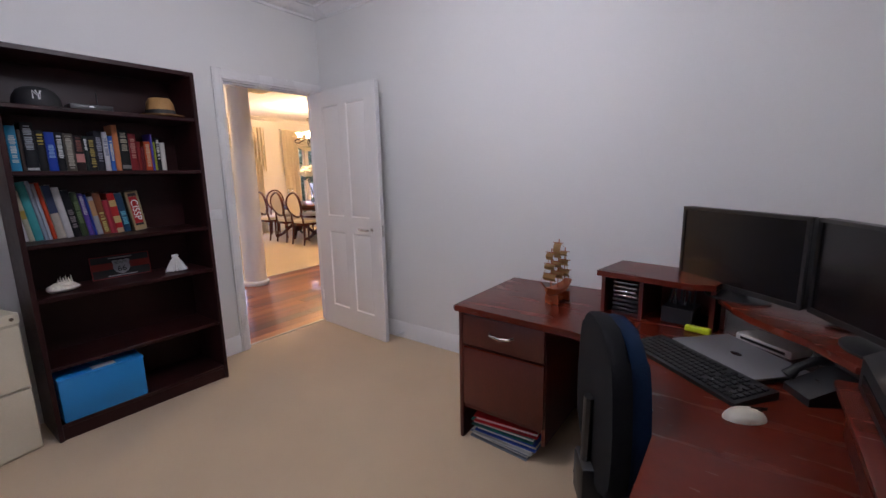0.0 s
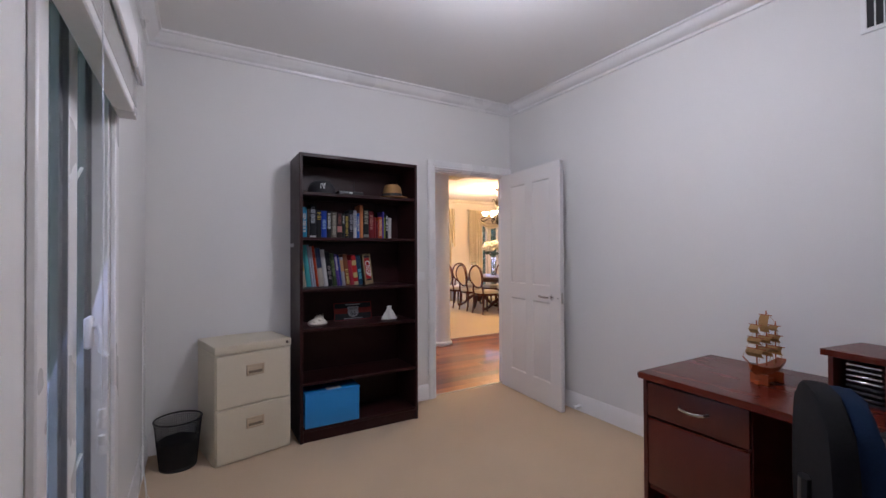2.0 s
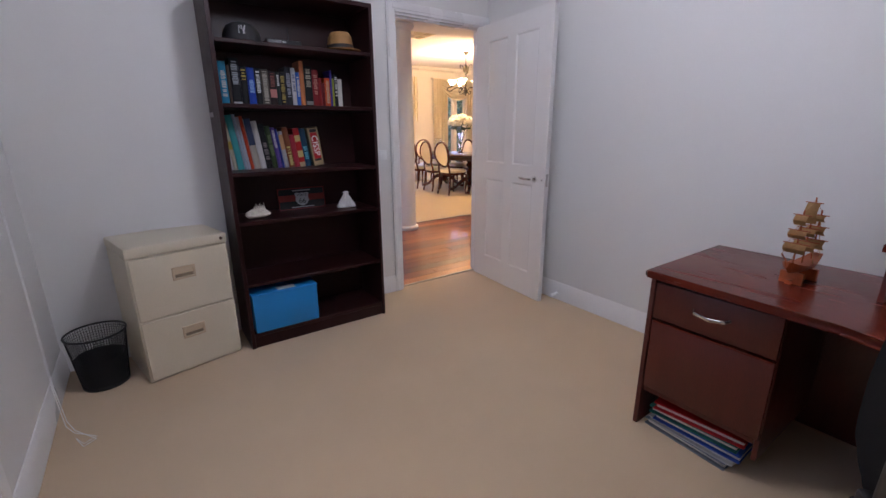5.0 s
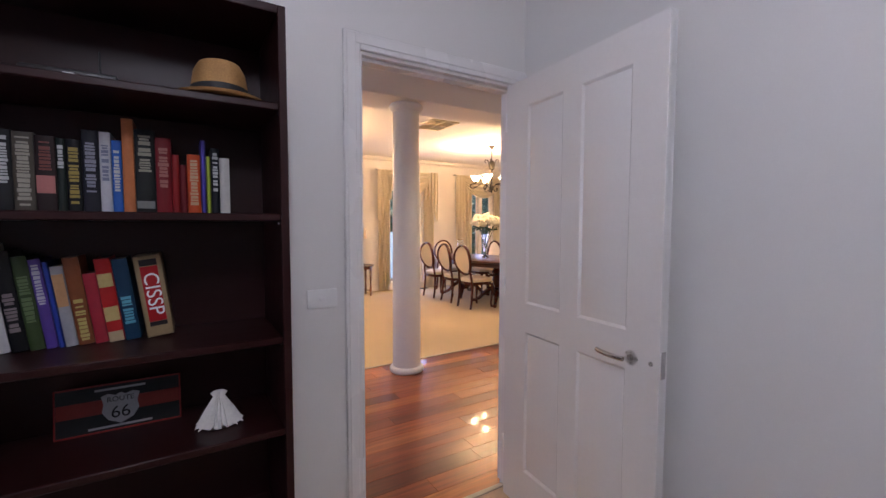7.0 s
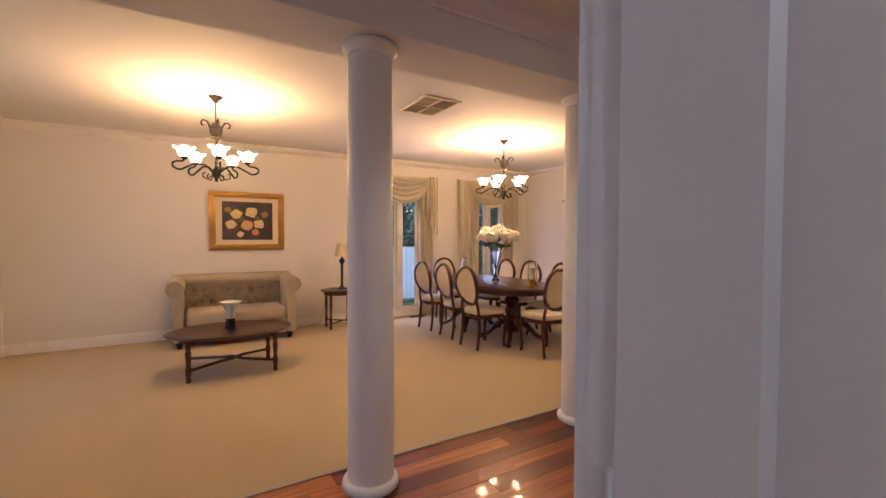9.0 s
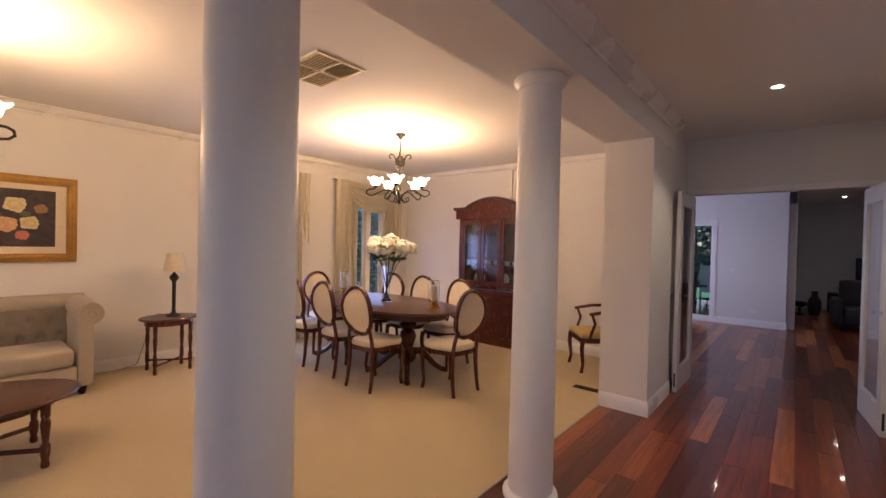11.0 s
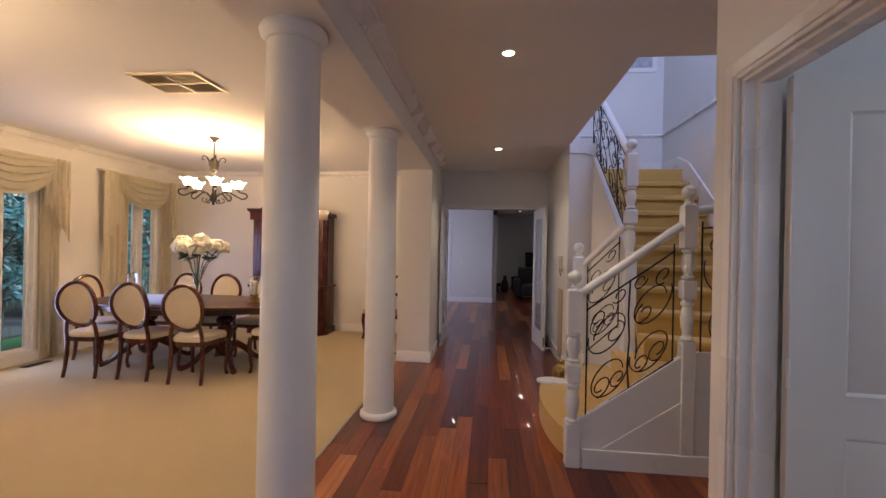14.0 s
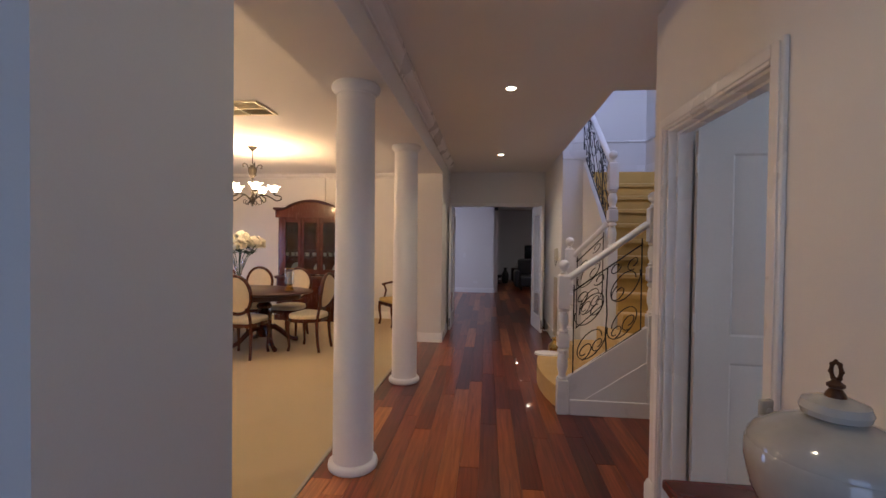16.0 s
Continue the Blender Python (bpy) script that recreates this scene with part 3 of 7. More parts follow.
struct("backdrop_fence", box(B(), -9.0, -6.07, -0.2, 5.0, -6.0, 1.7), surf("fence_blue_grey", (0.26, 0.29, 0.33), 0.85, var=0.25, scale=2, fine=30, stretch=(12, 1, 1)), "grey paling fence outside the study window")

# ---- bookcase ----
bc = thing("bookcase", (-2.895, 0.83, 0.0), "dark wenge laminate bookcase, half-full, against the wall", "bookcase")
BD, BWD, BH = 0.165, 0.445, 1.978
for y0, y1 in ((-BWD, -BWD + 0.022), (BWD - 0.022, BWD)):
    part("side_panel", box(B(), -BD, y0, 0, BD, y1, BH, 0.002), WENGE, bc)
part("top", box(B(), -BD, -BWD + 0.022, BH - 0.024, BD, BWD - 0.022, BH, 0.002), WENGE, bc)
SHELF = [0.092, 0.405, 0.770, 1.043, 1.400, 1.712]
for z in SHELF:
    part("shelf", box(B(), -BD + 0.008, -BWD + 0.022, z - 0.021, BD - 0.006, BWD - 0.022, z, 0.003), WENGE, bc)
part("kickboard", box(B(), BD - 0.03, -BWD + 0.022, 0.0, BD - 0.012, BWD - 0.022, SHELF[0] - 0.021), WENGE, bc)
part("back_panel", box(B(), -BD, -BWD + 0.022, 0.02, -BD + 0.006, BWD - 0.022, BH - 0.024), WENGE, bc)
for z in SHELF[1:]:
    for y in (-BWD + 0.0225, BWD - 0.0225):
        part("shelf_pin", lathe(B(), [(0, -0.002), (0.004, -0.002), (0.004, 0.002), (0, 0.002)], 8, at=(0.13, y, z - 0.028)), STEEL, bc)

BOOKS = {}


def cover(rgb):
    key = "book_cover"
    if rgb not in BOOKS:
        BOOKS[rgb] = surf(key, tuple(0.95 * v ** 1.35 for v in rgb), 0.45, var=0.10, scale=9, fine=120, bump=0.05, spec=0.3)
    return BOOKS[rgb]


def book(y, z, w, h, d, rgb, title, label, lean=0.0, bars=()):
    """A book on a shelf: boards and spine, pages, and bars of lettering on the spine facing +x."""
    b = thing("book", pose(-2.93, y, z, lean), label, "book", "books on the bookcase shelves")
    bm = B()
    box(bm, -d, 0, 0, 0, 0.0022, h)
    box(bm, -d, w - 0.0022, 0, 0, w, h)
    sp = [(0.0, 0.0), (0.004, w * 0.2), (0.005, w * 0.5), (0.004, w * 0.8), (0.0, w)]
    prism(bm, [(x, yy) for x, yy in sp] + [(-0.003, w), (-0.003, 0)], 0, h)
    part("cover", bm, cover(rgb), b)
    part("pages", box(B(), -d + 0.004, 0.0022, 0.003, -0.003, w - 0.0022, h - 0.003), PAPER, b)
    if title:
        bm = B()
        r = random.Random(int(y * 1000) + int(h * 1000))
        z1 = h * title[0]
        while z1 < h * title[1] - 0.006:
            z2 = min(h * title[1], z1 + r.uniform(0.006, 0.013))
            half = 0.5 - r.uniform(0.16, 0.26)
            box(bm, 0.003, w * (0.5 - half), z1, 0.0062, w * (0.5 + half), z2 - 0.0025)
            z1 = z2 + (0.006 if r.random() < 0.18 else 0.0)
        part("spine_lettering", bm, cover(title[2]), b)
    for a, c, rgb2 in bars:
        part("spine_panel", box(B(), 0.003, w * 0.05, h * a, 0.0060, w * 0.95, h * c), cover(rgb2), b)
    return b


def row_of_books(rows, y, end, z, lean):
    fit = (end - y) / sum((r[0] + 0.0012) / math.cos(radians(lean)) for r in rows)
    for w, h, rgb, title, bars, label in rows:
        w *= fit
        book(y, z, w, h * 1.02, 0.105 + 0.012 * ((w * 1000) % 3 / 3), rgb, title, label, lean, bars)
        y += (w + 0.0012) / math.cos(radians(lean))


LT, YL, BK, OR = (0.62, 0.62, 0.60), (0.60, 0.48, 0.12), (0.014, 0.014, 0.016), (0.62, 0.18, 0.03)
row_of_books([
    (0.026, 0.222, (0.016, 0.03, 0.05), None, (), "dark navy hardback book standing on the shelf"),
    (0.034, 0.222, (0.03, 0.32, 0.48), (0.2, 0.8, LT), (), "bright cyan paperback book with pale title"),
    (0.014, 0.205, (0.10, 0.06, 0.04), None, (), "thin dark brown book on shelf"),
    (0.044, 0.242, (0.012, 0.016, 0.025), (0.45, 0.95, (0.42, 0.45, 0.48)), ((0.03, 0.08, LT),), "thick black novel with silver lettering"),
    (0.032, 0.205, BK, (0.66, 0.95, YL), (), "black paperback with yellow title"),
    (0.034, 0.200, (0.02, 0.10, 0.46), (0.35, 0.75, (0.30, 0.45, 0.7)), (), "royal blue paperback novel standing"),
    (0.030, 0.200, (0.02, 0.02, 0.022), (0.35, 0.95, LT), (), "black paperback with white title"),
    (0.036, 0.197, (0.16, 0.14, 0.11), (0.08, 0.95, (0.48, 0.45, 0.38)), (), "olive-grey novel with cream lettering"),
    (0.036, 0.192, (0.05, 0.025, 0.022), (0.55, 0.95, (0.30, 0.12, 0.10)), ((0.25, 0.48, (0.58, 0.28, 0.25)),), "dark novel with a salmon pink label"),
    (0.016, 0.188, (0.03, 0.05, 0.04), (0.6, 0.95, LT), (), "slim dark green paperback book"),
    (0.028, 0.188, BK, (0.12, 0.92, (0.45, 0.36, 0.12)), (), "black novel with gold lettering"),
    (0.032, 0.216, (0.035, 0.035, 0.05), (0.25, 0.9, (0.35, 0.35, 0.4)), (), "charcoal grey hardback book standing"),
    (0.022, 0.214, (0.60, 0.60, 0.62), (0.4, 0.85, (0.3, 0.32, 0.4)), (), "white-spined paperback book standing upright"),
    (0.020, 0.195, (0.06, 0.20, 0.52), (0.3, 0.9, LT), (), "slim blue paperback book standing"),
    (0.024, 0.255, (0.62, 0.27, 0.12), None, (), "tall orange hardback standing above its neighbours"),
    (0.042, 0.230, (0.014, 0.018, 0.016), (0.5, 0.95, (0.40, 0.38, 0.30)), ((0.06, 0.15, (0.3, 0.3, 0.28)),), "thick black book with pale lettering"),
    (0.034, 0.212, (0.28, 0.02, 0.03), (0.35, 0.9, (0.48, 0.24, 0.2)), (), "crimson red hardback novel standing"),
    (0.016, 0.168, (0.32, 0.03, 0.03), None, (), "small red hardback book standing"),
    (0.016, 0.14, (0.22, 0.02, 0.03), None, (), "short dark red book standing"),
    (0.030, 0.172, (0.60, 0.13, 0.03), (0.15, 0.92, (0.62, 0.45, 0.3)), (), "bright orange paperback with pale lettering"),
    (0.012, 0.215, (0.13, 0.10, 0.42), None, (), "slim purple paperback book standing"),
    (0.010, 0.17, (0.42, 0.50, 0.08), None, (), "thin lime green book standing"),
    (0.020, 0.195, (0.02, 0.025, 0.035), (0.35, 0.95, LT), (), "slim navy book with white lettering"),
    (0.024, 0.168, (0.66, 0.64, 0.60), None, (), "small cream-white book at row end"),
], 0.83 - BWD + 0.024, 1.145, SHELF[4], 0.0)
row_of_books([
    (0.030, 0.315, (0.62, 0.60, 0.62), None, (), "tall white ring-bound book leaning on the shelf"),
    (0.022, 0.255, (0.55, 0.52, 0.42), None, ((0.45, 0.62, (0.5, 0.4, 0.12)),), "cream paperback book leaning sideways"),
    (0.034, 0.300, (0.09, 0.44, 0.46), None, (), "large turquoise hardback book leaning"),
    (0.016, 0.305, (0.42, 0.47, 0.56), None, (), "thin pale blue-grey book leaning"),
    (0.016, 0.29, (0.50, 0.52, 0.58), None, (), "thin silver-grey book leaning over"),
    (0.018, 0.295, (0.60, 0.10, 0.03), None, (), "slim red-orange book leaning over"),
    (0.038, 0.280, (0.52, 0.47, 0.40), None, ((0.48, 1.0, (0.05, 0.08, 0.16)),), "navy and beige hardback book"),
    (0.030, 0.268, (0.62, 0.61, 0.60), None, (), "white paperback book leaning over"),
    (0.034, 0.252, BK, (0.2, 0.6, (0.3, 0.26, 0.26)), (), "black paperback book leaning over"),
    (0.030, 0.240, (0.08, 0.12, 0.05), (0.3, 0.8, (0.2, 0.26, 0.14)), (), "olive green book leaning over"),
    (0.024, 0.232, (0.16, 0.10, 0.36), (0.5, 0.95, (0.55, 0.53, 0.6)), (), "violet paperback book leaning over"),
    (0.012, 0.225, (0.05, 0.10, 0.40), None, (), "thin blue book leaning over"),
    (0.026, 0.212, (0.42, 0.42, 0.44), None, ((0.5, 0.9, (0.55, 0.35, 0.2)),), "grey book with tan label"),
    (0.034, 0.234, (0.30, 0.12, 0.05), (0.05, 0.55, (0.58, 0.5, 0.22)), (), "rust brown novel with gold lettering"),
    (0.028, 0.19, (0.45, 0.06, 0.09), None, (), "rose red paperback book leaning"),
    (0.036, 0.228, (0.52, 0.04, 0.04), None, ((0.25, 0.42, (0.6, 0.5, 0.25)), (0.66, 0.82, (0.6, 0.5, 0.25)), (0.0, 0.12, (0.55, 0.45, 0.3))), "red novel with cream labels"),
    (0.036, 0.226, (0.02, 0.09, 0.16), (0.2, 0.55, (0.2, 0.5, 0.6)), (), "dark teal novel with pale lettering"),
], 0.83 - BWD + 0.036, 0.905, SHELF[3], 7.0)


def words(text, size, extrude=0.0004):
    cu = bpy.data.curves.new("lettering", 'FONT')
    cu.body, cu.size, cu.extrude, cu.align_x, cu.align_y = text, size, extrude, 'CENTER', 'CENTER'
    tmp = bpy.data.objects.new("lettering", cu)
    scene.collection.objects.link(tmp)
    me = bpy.data.meshes.new_from_object(tmp.evaluated_get(bpy.context.evaluated_depsgraph_get()))
    bpy.data.objects.remove(tmp)
    bm = B()
    bm.from_mesh(me)
    bpy.data.meshes.remove(me)
    return bm


# the thick study guide at the end of the row
bk = thing("book", pose(-2.92, 0.918, SHELF[3], 7.0), "thick tan and red study guide leaning at the row's end", "book", "books on the bookcase shelves")
part("cover", box(B(), -0.125, 0, 0, 0, 0.066, 0.236, 0.003), cover((0.42, 0.33, 0.20)), bk)
part("title_band", box(B(), -0.001, 0.012, 0.045, 0.0015, 0.054, 0.205), cover((0.50, 0.03, 0.04)), bk)
part("title_edge", box(B(), -0.001, 0.012, 0.207, 0.0016, 0.054, 0.225), cover((0.06, 0.05, 0.05)), bk)
part("title_foot", box(B(), -0.001, 0.012, 0.032, 0.0016, 0.054, 0.044), cover((0.06, 0.05, 0.05)), bk)
part("lettering", words("CISSP", 0.052), WHITEP, bk, at=pose(0.0018, 0.033, 0.125, 90, 0, 90) @ pose(0, 0, 0, 0, 0, -90))

# top shelf: cap, black tray, straw hat
zc = SHELF[5]
cap = thing("baseball_cap", pose(-2.86, 0.565, zc, 0, 0, -8), "black baseball cap with white monogram on the shelf", "cap")
part("crown", lathe(B(), [(0.098, 0.0), (0.100, 0.02), (0.096, 0.05), (0.080, 0.078), (0.050, 0.096), (0.0, 0.102)], 28, sx=1.05, sy=0.95), BLACKM, cap)
bm = B()
pts = [(0.085 * math.cos(a) + 0.055 * max(0, math.cos(a)), 0.092 * math.sin(a)) for a in [k * math.pi / 9 - math.pi / 2 for k in range(10)]]
prism(bm, pts, 0.004, 0.009)
part("peak", bm, BLACKM, cap, at=pose(0.0, 0.03, 0.0, 0, 6, 40))
bm = B()
for pts in ([(-0.016, -0.02), (-0.016, 0.02), (0.012, -0.02), (0.012, 0.02)], [(-0.004, 0.022), (0.004, 0.0), (0.016, 0.022)], [(0.005, 0.0), (0.005, -0.022)]):
    tube(bm, [(0, p[0], p[1]) for p in pts], 0.0028, 6)
part("monogram", bm, WHITEP, cap, at=pose(0.098, 0.0, 0.052, 0, -18, 0))
part("button", ball(B(), 0.006, (0, 0, 0.102), u=10, v=6), BLACKM, cap)
tr = thing("document_tray", (-2.90, 0.785, zc), "low black plastic box with an antenna on the shelf", "tray")
part("body", box(B(), -0.06, -0.095, 0, 0.05, 0.095, 0.040, 0.006, 2), BLACKP, tr)
part("label", box(B(), 0.0498, -0.012, 0.026, 0.0512, 0.010, 0.031), WHITEP, tr)
part("antenna", lathe(B(), [(0.003, 0.04), (0.002, 0.12), (0, 0.121)], 8, at=(-0.04, 0.05, 0)), BLACKP, tr)
STRAW = surf("tan_straw", (0.36, 0.19, 0.065), 0.75, var=0.25, scale=20, fine=240, bump=0.5, bdist=0.002)
hat = thing("straw_hat", pose(-2.85, 1.115, zc, 0, 0, 0), "tan straw fedora with a black band on the shelf", "hat")
part("crown", lathe(B(), [(0.083, 0.012), (0.080, 0.05), (0.074, 0.085), (0.060, 0.108), (0.030, 0.112), (0.0, 0.100)], 28, sx=1.12, sy=0.9), STRAW, hat)
part("band", lathe(B(), [(0.0845, 0.014), (0.0835, 0.026), (0.0820, 0.040), (0.080, 0.040)], 28, sx=1.13, sy=0.91), BLACKM, hat)
part("brim", lathe(B(), [(0.078, 0.012), (0.100, 0.004), (0.118, 0.006), (0.122, 0.012), (0.118, 0.010), (0.100, 0.008), (0.078, 0.016)], 28, sx=1.1, sy=0.98), STRAW, hat)

# middle shelf: shells and number plate
sh = thing("sea_shell", pose(-2.86, 0.545, SHELF[2], 0, 0, 20), "cream spiky conch shell on the bookcase shelf", "shell")
bm = B()
for k in range(9):
    f = k / 8
    ball(bm, 0.030 * (1 - 0.55 * f), (0.01 * math.sin(k * 2.1), -0.055 + 0.10 * f, 0.022 + 0.014 * math.sin(f * 3)), 1.0, 1.1, 0.75, 12, 8)
    if 1 < k < 8:
        lathe(bm, [(0.008, 0.0), (0.0045, 0.014), (0.0, 0.030 + 0.012 * (k % 2))], 8, at=(0.0, -0.055 + 0.10 * f, 0.036 + 0.010 * math.sin(f * 3)))
part("whorls", bm, SHELL, sh)
part("lip", ball(B(), 0.045, (0.012, -0.01, 0.018), 0.9, 1.6, 0.40), SHELL, sh)
s2 = thing("sea_shell", pose(-2.86, 1.09, SHELF[2]), "white ribbed shell standing on the bookcase shelf", "shell")
bm = B()
N = 48
rings = []
for r, z in ((0.058, 0.0), (0.050, 0.020), (0.036, 0.050), (0.020, 0.078), (0.014, 0.090), (0.020, 0.100), (0.012, 0.106), (0.0008, 0.104)):
    rings.append([bm.verts.new((0.62 * r * (1 + 0.14 * (-1) ** k) * math.cos(2 * math.pi * k / N), r * (1 + 0.14 * (-1) ** k) * math.sin(2 * math.pi * k / N), z + 0.006 * math.sin(k * 1.7) * (z < 0.01) + 0.006 * (z < 0.01))) for k in range(N)])
for a, b in zip(rings, rings[1:]):
    for k in range(N):
        bm.faces.new((a[k], a[(k + 1) % N], b[(k + 1) % N], b[k]))
bm.faces.new(rings[0][::-1])
part("fan", bm, surf("white_shell", (0.70, 0.68, 0.64), 0.6, var=0.1, scale=20, fine=90, bump=0.3), s2)
npl = thing("number_plate", pose(-2.985, 0.842, SHELF[2], 0, -9, 0), "black and red metal highway plate with white shield", "sign")
part("plate", box(B(), -0.002, -0.15, 0, 0.001, 0.15, 0.135, 0.001), cover((0.02, 0.02, 0.022)), npl)
bm = B()
for a, b, c, d in ((-0.15, 0.15, 0, 0.004), (-0.15, 0.15, 0.131, 0.135), (-0.15, -0.146, 0.004, 0.131), (0.146, 0.15, 0.004, 0.131)):
    box(bm, 0.001, a, c, 0.0025, b, d)
part("border", bm, cover((0.35, 0.04, 0.03)), npl)
part("stripe", box(B(), 0.001, -0.145, 0.052, 0.0018, 0.145, 0.092), cover((0.30, 0.05, 0.03)), npl)
prof = [(0.0, 0.018), (0.030, 0.032), (0.044, 0.055), (0.040, 0.078), (0.046, 0.100), (0.030, 0.106), (0.012, 0.100), (0.0, 0.106)]
part("shield", prism(B(), prof + [(-a, b) for a, b in prof[-2:0:-1]], 0.0019, 0.0032, "x"), cover((0.42, 0.42, 0.43)), npl)
part("lettering", words("66", 0.048), cover((0.02, 0.02, 0.022)), npl, at=pose(0.0034, 0, 0.050, 90, 0, 90))
part("heading", words("ROUTE", 0.020), cover((0.02, 0.02, 0.022)), npl, at=pose(0.0034, 0, 0.088, 90, 0, 90))
part("caption", box(B(), 0.001, -0.06, 0.116, 0.0017, 0.06, 0.122), cover((0.42, 0.42, 0.43)), npl)
part("caption", box(B(), 0.001, -0.075, 0.010, 0.0017, 0.075, 0.016), cover((0.42, 0.42, 0.43)), npl)
bx = thing("storage_box", pose(-2.83, 0.625, SHELF[0], 0, 0, 0), "bright blue plastic file box on the lowest shelf", "box")
BLUEP = surf("blue_polypropylene", (0.008, 0.22, 0.55), 0.42, var=0.06, scale=4, fine=200, bump=0.08)
part("body", box(B(), -0.10, -0.205, 0, 0.095, 0.178, 0.232, 0.006, 2), BLUEP, bx)
part("lid", box(B(), -0.103, -0.208, 0.226, 0.098, 0.181, 0.244, 0.006, 2), BLUEP, bx)
part("label", box(B(), 0.03, -0.055, 0.2435, 0.085, 0.05, 0.2455), WHITEP, bx)

# ---- filing cabinet and bin ----
fc = thing("filing_cabinet", pose(-2.905, 0.062, 0, 0, 0, 13), "putty enamelled steel two-drawer filing cabinet", "filing cabinet")
FW, FD, FH = 0.234, 0.19, 0.725
part("body", box(B(), -FD, -FW, 0.0, FD, FW, FH - 0.055, 0.004), PUTTY, fc)
part("top", box(B(), -FD - 0.002, -FW - 0.003, FH - 0.053, FD + 0.012, FW + 0.003, FH, 0.008, 2), PUTTY, fc)
part("lock", lathe(B(), [(0, 0), (0.009, 0), (0.009, 0.004), (0, 0.004)], 14), STEEL, fc, at=pose(FD + 0.012, FW - 0.03, FH - 0.026, 0, 90))
for z0, z1 in ((0.012, 0.335), (0.343, FH - 0.060)):
    dr = part("drawer_front", box(B(), FD, -FW + 0.006, z0, FD + 0.012, FW - 0.006, z1, 0.004), PUTTY, fc)
    zc = z0 + (z1 - z0) * 0.66
    bm = B()
    for a, b, c, d in ((-0.055, 0.055, -0.034, -0.022), (-0.055, 0.055, 0.022, 0.034), (-0.055, -0.043, -0.022, 0.022), (0.043, 0.055, -0.022, 0.022)):
        box(bm, FD + 0.012, a, zc + c, FD + 0.020, b, zc + d, 0.002)
    box(bm, FD + 0.012, -0.043, zc - 0.004, FD + 0.017, 0.043, zc + 0.022)
    part("handle", bm, surf("tan_plastic", (0.52, 0.40, 0.27), 0.5, var=0.05), dr, "recessed tan plastic handle")
    # flat plate; its dark brown stands for the shade inside the recess
    part("handle_recess", box(B(), FD + 0.0115, -0.043, zc - 0.022, FD + 0.0128, 0.043, zc - 0.004), surf("recess_shadow", (0.20, 0.15, 0.10), 0.7, var=0.1), dr)
bn = thing("waste_bin", (-2.83, -0.312, 0), "black wire mesh waste paper bin on carpet", "bin")
bm = B()
for k in range(64):
    a = 2 * math.pi * k / 64
    tube(bm, [(0.098 * math.cos(a), 0.098 * math.sin(a), 0.004), (0.126 * math.cos(a + 0.0), 0.126 * math.sin(a + 0.0), 0.285)], 0.0013, 4)
for k in range(22):
    f = k / 21
    r = 0.098 + 0.028 * f
    tube(bm, [(r * math.cos(2 * math.pi * j / 40), r * math.sin(2 * math.pi * j / 40), 0.006 + 0.276 * f) for j in range(40)], 0.0013, 4, True)
part("mesh_wall", bm, BLACKM, bn)
bm = tube(B(), [(0.127 * math.cos(2 * math.pi * j / 40), 0.127 * math.sin(2 * math.pi * j / 40), 0.286) for j in range(40)], 0.005, 8, True)
part("rim", bm, BLACKP, bn)
part("base", lathe(B(), [(0, 0), (0.100, 0), (0.101, 0.010), (0.096, 0.014), (0, 0.010)], 32), BLACKP, bn)
part("liner", lathe(B(), [(0.094, 0.016), (0.106, 0.12), (0.108, 0.16), (0.100, 0.158), (0.090, 0.02)], 32), BLACKP, bn)

# ---- corner desk ----
ZT = 0.715
dk = thing("corner_desk", (0, 0, 0), "red mahogany laminate corner desk with rounded edges", "desk")
X0D, YB = -1.07, 2.26
FRONT = 1.60
top = [(X0D, YB), (X0D, FRONT + 0.015), (X0D + 0.015, FRONT), (-0.46, FRONT - 0.01), (-0.36, FRONT - 0.045), (-0.27, FRONT - 0.12)]
top += [(-0.27 + 0.19 * f, FRONT - 0.12 - 0.33 * f ** 1.1) for f in (0.25, 0.5, 0.75, 1.0)]
top += [(-0.07, 1.02), (-0.07, 0.42), (-0.055, 0.405), (0.55, 0.405), (0.56, YB)]
bm = prism(B(), top, ZT - 0.030, ZT)
bmesh.ops.bevel(bm, geom=[e for e in bm.edges if abs(e.verts[0].co.z - e.verts[1].co.z) < 1e-5], offset=0.011, segments=3, affect='EDGES', profile=0.5)
part("top", bm, MAHOG, dk)
part("end_panel", box(B(), X0D + 0.02, FRONT + 0.03, 0, X0D + 0.04, YB - 0.02, ZT - 0.03, 0.002), MAHOG_D, dk)
part("pedestal_side", box(B(), X0D + 0.455, FRONT + 0.05, 0.10, X0D + 0.473, YB - 0.02, ZT - 0.03, 0.002), MAHOG_D, dk)
part("pedestal_floor", box(B(), X0D + 0.04, FRONT + 0.05, 0.165, X0D + 0.455, YB - 0.02, 0.183), MAHOG_D, dk)
part("pedestal_back", box(B(), X0D + 0.04, YB - 0.04, 0.0, 0.54, YB - 0.022, ZT - 0.03), MAHOG_D, dk)
